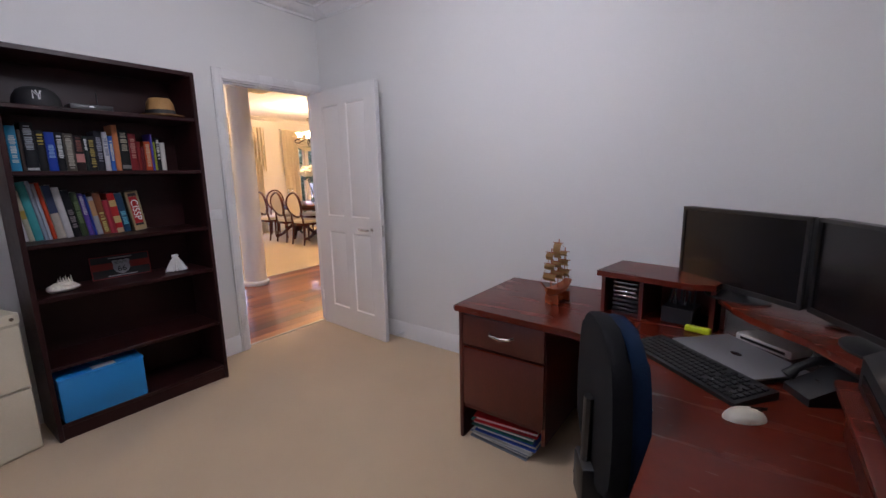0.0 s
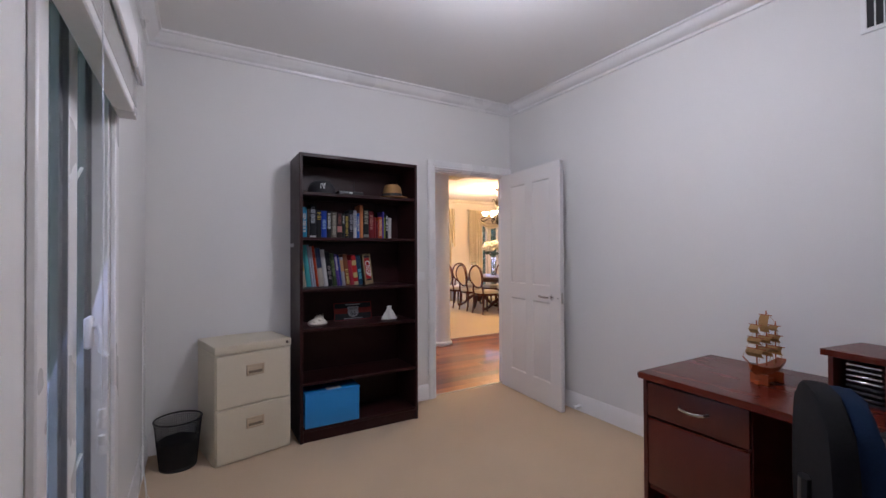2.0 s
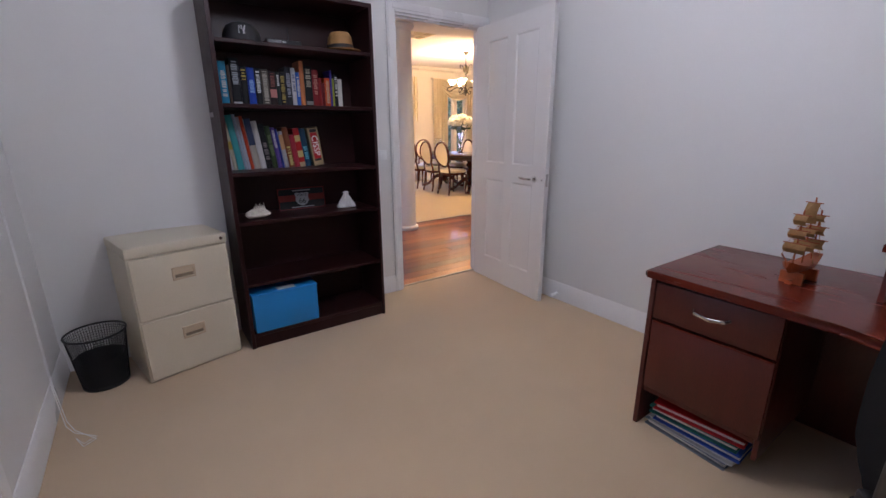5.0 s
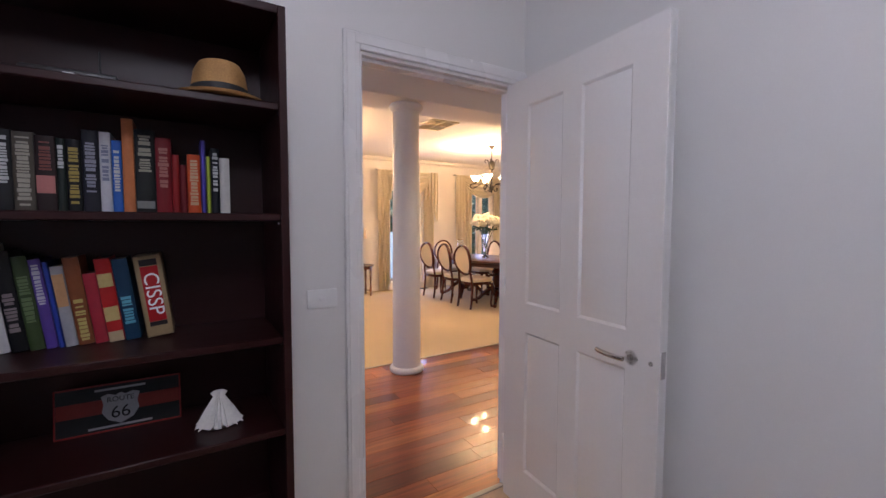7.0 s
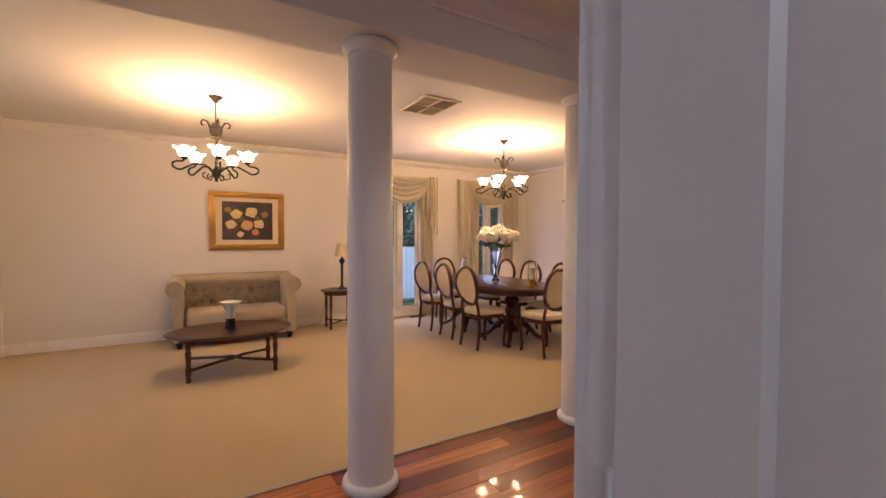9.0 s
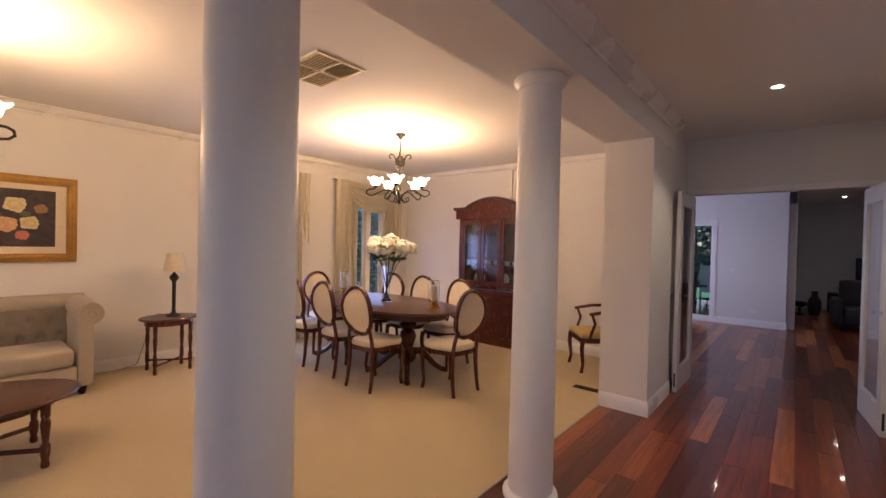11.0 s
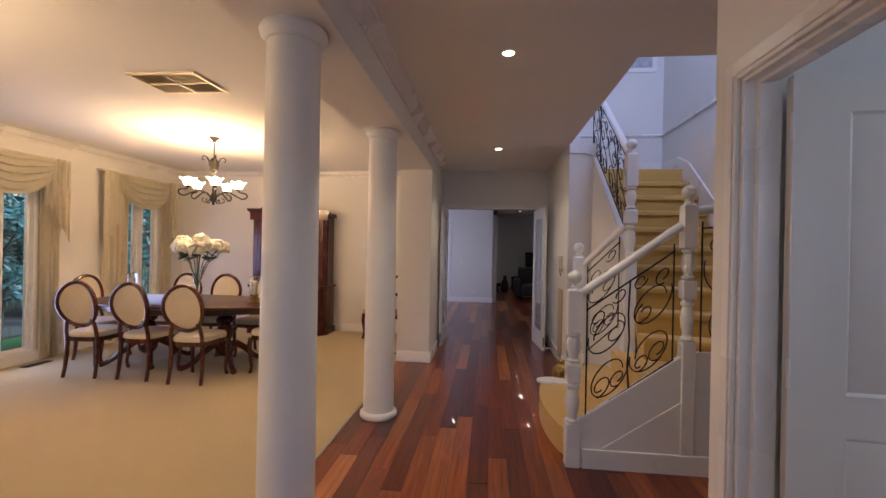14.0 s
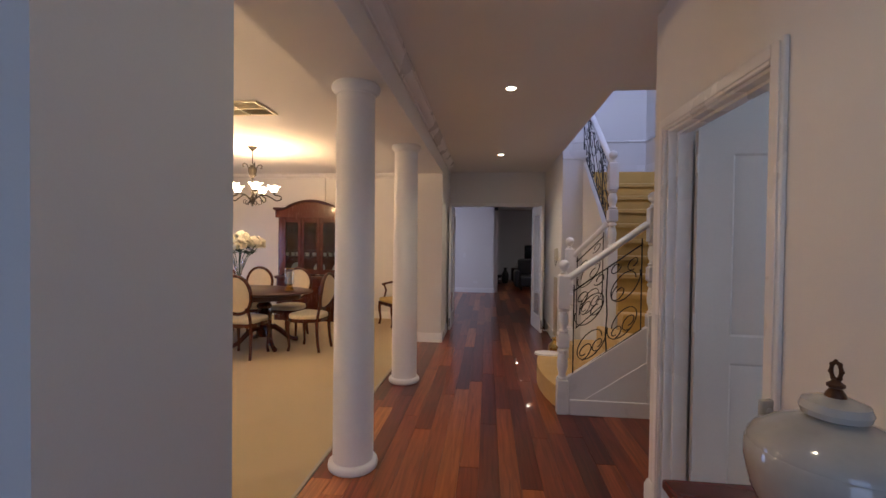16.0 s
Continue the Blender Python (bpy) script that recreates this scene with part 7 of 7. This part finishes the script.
def cloth(bm, f, nu, nv, thick=0.004):
    g = [[bm.verts.new(f(i / nu, j / nv)) for j in range(nv + 1)] for i in range(nu + 1)]
    fs = [bm.faces.new((g[i][j], g[i + 1][j], g[i + 1][j + 1], g[i][j + 1])) for i in range(nu) for j in range(nv)]
    bmesh.ops.solidify(bm, geom=fs, thickness=thick)
    return bm


def curtains(ya, yb, wa, wb, tip, label):
    """A pair of drapes with jabots and one swag; ya, yb the outer ends, wa, wb the window's."""
    c = thing("curtain", (WX, 0, 0), label, "curtain", "cream swagged curtains of the dining room")
    ztop = 2.47
    for s, (o, i) in ((1, (ya, wa + 0.02)), (-1, (yb, wb - 0.02))):
        def drape(u, v):
            y = o + s * 0.05 + (i - o - s * 0.05) * u
            w = u * 2 * math.pi * 4.5 + 0.5 * math.sin(u * 9 + ya)
            f = 0.019 * math.sin(w) + 0.006 * math.sin(2.3 * w + 1.0)
            return (0.052 + f * (0.55 + 0.45 * v), y + s * 0.012 * math.cos(w) * v, (ztop - 0.06) * (1 - v) + 0.012 * v)
        part("drape", cloth(B(), drape, 72, 10), CURT, c, "gathered cream drape")

        def tail(u, v):
            # pleats folded back on themselves, longest at the outer edge
            low = tip + (ztop - 0.50 - tip) * u ** 0.9
            w = u * 2 * math.pi * 4
            low += 0.045 * math.sin(w + 0.6)
            return (0.125 + (0.010 + 0.016 * v) * math.cos(w + 1.6) + 0.012 * (1 - u), o + s * (0.005 + 0.31 * u - 0.009 * math.sin(w)), ztop - (ztop - low) * v)
        part("jabot", cloth(B(), tail, 72, 10, 0.003), CURT, c, "stepped cream jabot")
    mid, half = (ya + yb) / 2, (yb - ya) / 2 - 0.22

    def swag(u, v):
        x = 2 * u - 1
        sag = max(0.0, 1 - abs(x) ** 2.2)
        z = ztop - 0.01 - v * (0.26 + 0.23 * sag)
        k = (v * 5.6 + 0.12 * math.sin(5 * x + mid)) % 1.0
        fold = 0.050 * (k ** 1.6 if k < 0.88 else (1 - k) / 0.12 * 0.82) * (0.45 + 0.55 * sag ** 0.5) * min(1.0, 3 * v)
        return (0.150 + 0.045 * sag * math.sin(v * math.pi) + fold, mid + half * x * (1 - 0.06 * v), z)
    part("swag", cloth(B(), swag, 40, 76), CURT, c, "draped cream swag")
    part("pelmet_board", box(B(), 0.0, ya + 0.01, ztop - 0.005, 0.10, yb - 0.01, ztop + 0.012), TRIM, c)


curtains(4.34, 5.75, W1[0], W1[1], 1.40, "cream satin curtains with swag beside the tall window")
curtains(6.22, 7.64, W2[0], W2[1], 1.29, "cream satin curtains with swag near the corner")

# ---- living room: sofa, tables, picture ----
sf = thing("chesterfield_sofa", pose(-9.10, 2.42, 0.004, 0, 0, 90), "oatmeal linen chesterfield sofa with deep-buttoned back", "sofa")
# local x along the sofa, local y towards the wall
SW, SD = 0.60, 0.36
part("base", box(B(), -SW, -SD, 0.09, SW, SD - 0.06, 0.28, 0.02, 3), LINEN, sf)
part("seat_cushion", box(B(), -SW + 0.02, -SD - 0.02, 0.28, SW - 0.02, SD - 0.18, 0.45, 0.05, 4), LINEN, sf)


def tufted(u, v):
    x = -SW - 0.02 + (2 * SW + 0.04) * u
    z = 0.42 + 0.44 * v
    dimple = 0.0
    for row in range(3):
        dz = v * 3 - 0.5 - row
        k = u * 9 - (0.5 if row != 1 else 1.0)
        dx = k - round(k)
        dimple += 0.032 * math.exp(-(dx * dx * 34 + dz * dz * 22))
    return (x, SD - 0.225 + 0.06 * v + dimple + 0.036 * v * v, z)


part("tufted_back", cloth(B(), tufted, 108, 36, 0.02), LINEN, sf, "deep-buttoned linen back")
part("back_frame", box(B(), -SW - 0.10, SD - 0.12, 0.09, SW + 0.10, SD, 0.80, 0.03, 2), LINEN, sf)
bm = tube(B(), [(-SW - 0.14, SD - 0.08, 0.80), (0, SD - 0.08, 0.80), (SW + 0.14, SD - 0.08, 0.80)], 0.085, 16)
part("back_roll", bm, LINEN, sf)
for s in (-1, 1):
    part("arm", box(B(), s * SW, -SD, 0.09, s * (SW + 0.12), SD - 0.02, 0.72, 0.03, 2), LINEN, sf)
    part("arm_roll", tube(B(), [(s * (SW + 0.09), -SD - 0.01, 0.75), (s * (SW + 0.09), SD - 0.05, 0.775)], 0.100, 20), LINEN, sf)
    bm = B()
    pts = [(s * (SW + 0.09) + r * math.cos(a), -SD - 0.016, 0.75 + r * math.sin(a)) for r, a in [(0.09 - 0.011 * k * 0.35, 0.5 * k) for k in range(20)]]
    tube(bm, pts, 0.008, 6)
    part("arm_scroll", bm, LINEN, sf)
    for y in (-SD + 0.10, SD - 0.09):
        part("foot", lathe(B(), [(0, 0), (0.022, 0), (0.036, 0.05), (0.038, 0.09), (0, 0.09)], 12, at=(s * (SW + 0.05), y, 0)), WENGE, sf)
BTN = mesh("button", ball(B(), 0.011, (0, 0, 0), u=8, v=6), LINEN)
for row in range(3):
    for k in range(9 if row != 1 else 8):
        v = (row + 0.5) / 3
        u = (k + 0.5 + (0.0 if row != 1 else 0.5)) / 9
        x, y, z = tufted(u, v)
        o = new("button", BTN)
        o.parent = sf
        o.matrix_basis = pose(x, y - 0.006, z)

cf = thing("coffee_table", (-7.64, 2.26, 0.004), "oval mahogany coffee table with crossed stretcher", "table")
bm = lathe(B(), [(0.0, 0.400), (0.93, 0.400), (0.98, 0.410), (1.0, 0.423), (0.985, 0.433), (0.95, 0.437), (0.0, 0.437)], 64, sx=0.41, sy=0.60)
part("tabletop", bm, DARKM, cf)
part("apron", lathe(B(), [(0.80, 0.350), (0.82, 0.355), (0.82, 0.400), (0.80, 0.400)], 56, sx=0.40, sy=0.58), DARKS, cf)
TURNED = [(0.0, 0), (0.020, 0), (0.024, 0.02), (0.018, 0.05), (0.026, 0.08), (0.026, 0.14), (0.017, 0.16), (0.021, 0.20), (0.028, 0.28), (0.020, 0.31), (0.026, 0.33), (0.026, 0.40)]
for sx in (-1, 1):
    for sy in (-1, 1):
        part("leg", lathe(B(), TURNED, 14, at=(sx * 0.25, sy * 0.39, 0)), DARKS, cf)
for s in (-1, 1):
    part("stretcher", tube(B(), [(-0.25, -s * 0.39, 0.11), (-0.08, -s * 0.10, 0.125), (0.0, 0.0, 0.128 + 0.012 * s), (0.08, s * 0.10, 0.125), (0.25, s * 0.39, 0.11)], 0.016, 8), DARKS, cf)
pot = thing("flared_vase", pose(-7.60, 2.25, 0.441) @ Matrix.Scale(1.14, 4), "white flared vase with a dark banded foot", "vase")
part("bowl", lathe(B(), [(0.036, 0.10), (0.042, 0.16), (0.060, 0.215), (0.092, 0.245), (0.094, 0.250), (0.085, 0.250), (0.052, 0.215), (0.0, 0.18)], 28), CHINA, pot)
part("foot", lathe(B(), [(0, 0), (0.045, 0), (0.046, 0.035), (0.040, 0.04), (0.043, 0.055), (0.038, 0.10), (0, 0.10)], 24), BLACKP, pot)

st = thing("side_table", (-9.12, 3.86, 0.004), "small oval mahogany side table by the wall", "table")
part("tabletop", lathe(B(), [(0.0, 0.565), (0.94, 0.565), (1.0, 0.578), (0.97, 0.59), (0.0, 0.592)], 48, sx=0.23, sy=0.29), DARKM, st)
part("apron", lathe(B(), [(0.80, 0.51), (0.82, 0.515), (0.82, 0.565), (0.80, 0.565)], 40, sx=0.23, sy=0.29), DARKS, st)
for sx in (-1, 1):
    for sy in (-1, 1):
        part("leg", lathe(B(), [(r * 0.8, z * 1.33) for r, z in TURNED], 12, at=(sx * 0.13, sy * 0.17, 0)), DARKS, st)
for s in (-1, 1):
    part("stretcher", tube(B(), [(-0.13, -s * 0.17, 0.10 + 0.01 * s), (0.13, s * 0.17, 0.10 + 0.01 * s)], 0.011, 8), DARKS, st)
tl = thing("table_lamp", (-9.12, 3.90, 0.597), "dark turned candlestick lamp with a cream shade", "lamp")
part("stem", lathe(B(), [(0, 0), (0.070, 0), (0.070, 0.012), (0.030, 0.030), (0.018, 0.06), (0.020, 0.38), (0.034, 0.40), (0.050, 0.43), (0.030, 0.46), (0.014, 0.48), (0.010, 0.56), (0, 0.56)], 20), BLACKP, tl)
part("shade", lathe(B(), [(0.11, 0.50), (0.075, 0.70), (0.072, 0.70), (0.107, 0.50)], 28), CREAM, tl)
part("cord", tube(B(), [(-0.06, -0.02, 0.006), (-0.23, -0.10, 0.004), (-0.33, -0.15, -0.2), (-0.34, -0.25, -0.56), (-0.30, -0.42, -0.585)], 0.003, 5), BLACKP, tl)

pc = thing("painting", (WX, 2.62, 1.62), "gilt-framed flower still life painting with cream mount", "painting")
PW, PH = 0.50, 0.42
for k, (o, w, t) in enumerate(((0.0, 0.045, 0.030), (0.030, 0.035, 0.045), (0.062, 0.022, 0.028))):
    bm = B()
    for a, b, c, d in ((-PW + o, PW - o, -PH + o, -PH + o + w), (-PW + o, PW - o, PH - o - w, PH - o), (-PW + o, -PW + o + w, -PH + o + w, PH - o - w), (PW - o - w, PW - o, -PH + o + w, PH - o - w)):
        box(bm, 0.0, a, c, t, b, d, 0.006, 2)
    part("frame", bm, GILT, pc)
part("mount", box(B(), 0.002, -PW + 0.07, -PH + 0.07, 0.012, PW - 0.07, PH - 0.07), CREAM, pc)
part("canvas", box(B(), 0.012, -PW + 0.165, -PH + 0.15, 0.016, PW - 0.165, PH - 0.14), surf("painted_ground", (0.045, 0.032, 0.035), 0.5, var=0.6, scale=7, fine=30), pc)
PAINTS = [surf("painted_petals", c, 0.5, var=0.25, scale=25, fine=60, bump=0.3) for c in ((0.62, 0.50, 0.20), (0.66, 0.56, 0.34), (0.62, 0.36, 0.18), (0.55, 0.18, 0.12), (0.28, 0.18, 0.06), (0.10, 0.12, 0.05))]
for yy, zz, r, k in ((-0.15, 0.10, 0.075, 0), (0.05, 0.13, 0.080, 1), (-0.22, -0.05, 0.070, 0), (-0.01, -0.06, 0.080, 2), (0.15, -0.04, 0.070, 1), (0.23, 0.10, 0.050, 4), (0.10, -0.16, 0.050, 3), (-0.26, 0.16, 0.045, 4), (-0.10, -0.19, 0.045, 1), (-0.08, 0.02, 0.04, 5), (0.12, 0.04, 0.035, 5)):
    for ring, (n_p, rad, size, dx) in enumerate(((9, 0.66, 0.40, 0.0), (7, 0.38, 0.34, 0.0012), (4, 0.15, 0.24, 0.0024))):
        bm = B()
        for j in range(n_p):
            a = 2 * math.pi * j / n_p + 0.5 * ring + 3 * yy
            rr = r * rad * (1 + 0.14 * math.sin(3.1 * j + 40 * zz))
            ball(bm, r * size, (0.0165 + dx, yy + rr * math.cos(a), zz + 0.88 * rr * math.sin(a)), 0.03, 1, 0.85, 10, 6)
        part("painted_flower", bm, PAINTS[k if ring != 1 or k > 1 else 1 - k], pc)

# ---- garden outside the windows ----
FOL = [surf("garden_leaf", c, 0.45, var=0.4, scale=2, fine=20, bump=0) for c in ((0.07, 0.16, 0.13), (0.10, 0.22, 0.18), (0.05, 0.12, 0.10))]
BARK = surf("bark", (0.09, 0.065, 0.045), 0.9, var=0.3, scale=6, fine=50, bump=0.5)


def shrub(seed, h, w, mat):
    r = random.Random(seed)
    s = thing("garden_shrub", (0, 0, 0), "dense dark green garden shrub beyond the window", "shrub", "shrubs along the fence")
    part("trunk", tube(B(), [(0, 0, 0), (0.05, 0.02, h * 0.3), (0.02, 0.05, h * 0.75)], 0.05, 8, taper=[1.2, 0.8, 0.3]), BARK, s)
    for k in range(5):
        a = r.uniform(0, 6.28)
        part("limb", tube(B(), [(0.03, 0.02, h * (0.2 + 0.1 * k)), (w * 0.5 * math.cos(a), w * 0.5 * math.sin(a), h * (0.35 + 0.1 * k))], 0.02, 6, taper=[1, 0.4]), BARK, s)
    vs, fs = [], []
    blobs = [(r.uniform(-w, w) * 0.7, r.uniform(-w, w) * 0.7, r.uniform(0.22, 0.92) * h, r.uniform(0.2, 0.42) * w) for _ in range(26)]
    for bx_, by_, bz_, br_ in blobs:
        for _ in range(95):
            d = Vector((r.gauss(0, 1), r.gauss(0, 1), r.gauss(0, 1))).normalized() * br_ * r.uniform(0.7, 1.1)
            p = Vector((bx_, by_, bz_)) + d
            ax = Vector((r.gauss(0, 1), r.gauss(0, 1), r.gauss(0, 0.6))).normalized()
            si = ax.orthogonal().normalized()
            L, W_ = r.uniform(0.05, 0.11), r.uniform(0.02, 0.04)
            n0 = len(vs)
            vs += [p - ax * L, p + si * W_, p + ax * L, p - si * W_]
            fs.append((n0, n0 + 1, n0 + 2, n0 + 3))
    me = bpy.data.meshes.new("crown")
    me.from_pydata([tuple(v) for v in vs], [], fs)
    me.materials.append(mat)
    ob = new("crown", me)
    ob.parent = s
    return s


s1, s2_, s3 = shrub(1, 2.9, 1.0, FOL[0]), shrub(2, 2.4, 0.9, FOL[1]), shrub(3, 3.2, 1.1, FOL[2])
s1.matrix_basis = pose(-13.2, 6.4, -0.2)
s2_.matrix_basis = pose(-12.8, 7.6, -0.2, 0, 0, 50)
s3.matrix_basis = pose(-13.6, 8.8, -0.2, 0, 0, 20)
for src, x, y, r, k in ((s3, -13.4, 5.3, 90, 1.0), (s1, -13.0, 9.9, 200, 1.05), (s2_, -12.9, 4.6, 140, 0.7), (s3, -14.2, 7.4, 250, 1.25), (s1, -14.5, 5.8, 310, 1.3), (s2_, -14.0, 11.0, 10, 1.2), (s3, -13.8, 12.4, 33, 1.2), (s1, -13.6, 4.0, 80, 1.1), (s2_, -6.2, 17.0, 0, 1.3), (s3, -7.6, 17.6, 60, 1.2), (s1, -5.0, 17.8, 120, 1.2), (s1, -9.0, 17.2, 200, 1.2)):
    copy_thing(src, pose(x, y, -0.2, 0, 0, r) @ Matrix.Scale(k, 4))
fe = thing("garden_fence", (-15.2, 7.5, -0.2), "dark timber paling fence behind the shrubs", "fence")
FEN = surf("fence_timber", (0.10, 0.075, 0.06), 0.85, var=0.3, scale=3, fine=40, stretch=(1, 8, 1))
for k in range(90):
    part("paling", box(B(), -0.01, -0.048, 0, 0.01, 0.048, 1.9), FEN, fe, at=pose(0, -6.5 + 0.15 * k, 0))
part("rail", box(B(), 0.01, -6.6, 0.3, 0.05, 7.0, 0.38), FEN, fe)
bd = struct("pavement_mulch", box(B(), -15.0, 1.0, -0.22, -12.0, 14.0, -0.16), DAYGREY, "dark mulched garden bed along the fence")
gp = thing("brick_pier", (-12.35, 5.72, -0.2), "red brick garden pier by the side gate", "pier")
BRK = surf("red_brick", (0.22, 0.075, 0.05), 0.85, var=0.25, scale=9, fine=60, bump=0.5, rand=0.25)
bmk = mesh("brick", box(B(), -0.115, -0.055, -0.038, 0.115, 0.055, 0.038, 0.003), BRK, smooth=False)
for c in range(22):
    for k, (bx_, by_, rr) in enumerate(((-0.06, -0.12, 0), (0.12, -0.06, 90), (0.06, 0.12, 0), (-0.12, 0.06, 90))):
        o = new("brick", bmk)
        o.parent = gp
        o.matrix_basis = pose(bx_ if c % 2 else -bx_, by_, 0.045 + 0.086 * c, 0, 0, rr)
part("core", box(B(), -0.16, -0.16, 0, 0.16, 0.16, 1.92), surf("mortar", (0.35, 0.33, 0.30), 0.9, var=0.1), gp)
gate = thing("side_gate", (-12.3, 6.35, -0.2), "pale grey timber side gate in the garden", "gate")
for k in range(7):
    part("board", box(B(), -0.012, -0.06, 0.05, 0.012, 0.06, 1.35), surf("pale_paint", (0.50, 0.52, 0.55), 0.6, var=0.08) if k == 0 else bpy.data.materials["pale_paint"], gate, at=pose(0, -0.38 + 0.125 * k, 0))
part("rail", box(B(), -0.03, -0.44, 1.10, -0.012, 0.44, 1.2), bpy.data.materials["pale_paint"], gate)
# patio furniture beyond the garden door
pt = thing("patio_table", (-6.1, 15.4, -0.2), "black iron patio table outside the garden door", "table")
part("top", lathe(B(), [(0, 0.70), (0.5, 0.70), (0.5, 0.73), (0, 0.73)], 28), BLACKM, pt)
for k in range(4):
    a = math.pi / 4 + k * math.pi / 2
    part("leg", tube(B(), [(0.15 * math.cos(a), 0.15 * math.sin(a), 0.70), (0.25 * math.cos(a), 0.25 * math.sin(a), 0.3), (0.4 * math.cos(a), 0.4 * math.sin(a), 0.0)], 0.02, 6), BLACKM, pt)
for k, (x, y, r) in enumerate(((-6.9, 15.2, -80), (-5.5, 14.9, 60), (-6.1, 14.5, 10))):
    pcx = thing("patio_chair", pose(x, y, -0.2, 0, 0, r), "black iron patio chair outside the garden door", "chair", "patio chairs")
    part("seat", box(B(), -0.2, -0.2, 0.42, 0.2, 0.2, 0.44), BLACKM, pcx)
    part("back", tube(B(), [(-0.2, -0.2, 0.44), (-0.2, -0.24, 0.85), (0, -0.25, 0.93), (0.2, -0.24, 0.85), (0.2, -0.2, 0.44)], 0.015, 6), BLACKM, pcx)
    for sx in (-1, 1):
        part("slat", tube(B(), [(sx * 0.07, -0.2, 0.44), (sx * 0.07, -0.245, 0.88)], 0.01, 6), BLACKM, pcx)
        for sy in (-1, 1):
            part("leg", tube(B(), [(sx * 0.19, sy * 0.19, 0.42), (sx * 0.21, sy * 0.21, 0)], 0.014, 6), BLACKM, pcx)
pnl = thing("patio_screen", (-5.55, 16.2, -0.2), "white outdoor screen panel beyond the patio", "screen")
part("panel", box(B(), -0.35, -0.02, 0.5, 0.45, 0.02, 1.25), WHITEP, pnl)
for x in (-0.33, 0.43):
    part("post", box(B(), x - 0.025, -0.025, 0, x + 0.025, 0.025, 1.3), WHITEP, pnl)

# ---- floor boards, last ----
struct("floor_hall", box(B(), -5.19, -2.3, -0.12, -1.60, 7.94, -0.022), surf("joint_dark", (0.02, 0.008, 0.005), 0.7), "dark underlay beneath the hardwood boards")
floor_hall = bpy.data.objects["floor_hall"]
rb = random.Random(5)
BW = 0.128
LENGTHS = [0.9, 1.3, 1.7, 2.2]
BOARD_MESH = {}
for ln in LENGTHS:
    bm = box(B(), 0.0006, 0.0006, -0.022, BW - 0.0006, ln - 0.0008, 0.0, 0.0009)
    BOARD_MESH[ln] = mesh("board", bm, BOARDS, smooth=False)


def lay(x, y0, y1):
    y = y0 - rb.random() * 1.6
    while y < y1:
        ln = rb.choice(LENGTHS)
        yield y, ln
        y += ln


x = -5.175
while x < -3.19:
    for y, ln in lay(x, -1.2, 7.94):
        me = BOARD_MESH[ln]
        if y < -2.2:
            ln, y = ln + y + 2.2, -2.2
            me = mesh("board", box(B(), 0.0006, 0.0006, -0.022, BW - 0.0006, ln - 0.0008, 0.0, 0.0009), BOARDS, smooth=False)
        if y + ln > 7.94:
            me = mesh("board", box(B(), 0.0006, 0.0006, -0.022, BW - 0.0006, 7.94 - y, 0.0, 0.0009), BOARDS, smooth=False)
        ob = new("board", me)
        ob.parent = floor_hall
        ob.matrix_basis = pose(x, y, 0)
    x += BW
x0_alcove = x
bm = B()
while x < -1.72:
    for y, ln in lay(x, 2.62, 3.8):
        ya, yb = max(y, 2.615), min(y + ln, 6.0)
        if yb - ya > 0.02:
            box(bm, x + 0.0006, ya, -0.022, x + BW - 0.0006, yb - 0.0008, 0.0)
    x += BW
ob = part("boards", bm, BOARDS, floor_hall)
tagged(ob, kind="stuff")
struct("floor_family", box(B(), -7.3, 7.94, -0.12, 0.4, 17.1, -0.022), bpy.data.materials["joint_dark"], "dark underlay beneath the family room boards")
bm = B()
x = -5.175 - 16 * BW
while x < 0.3:
    for y, ln in lay(x, 7.94, 17.0):
        ya, yb = max(y, 7.9405), min(y + ln, 17.05)
        if yb - ya > 0.01:
            box(bm, x + 0.0006, ya, -0.022, x + BW - 0.0006, yb - 0.0008, 0.0)
    x += BW
ob = part("boards", bm, BOARDS, bpy.data.objects["floor_family"])
tagged(ob, kind="stuff")
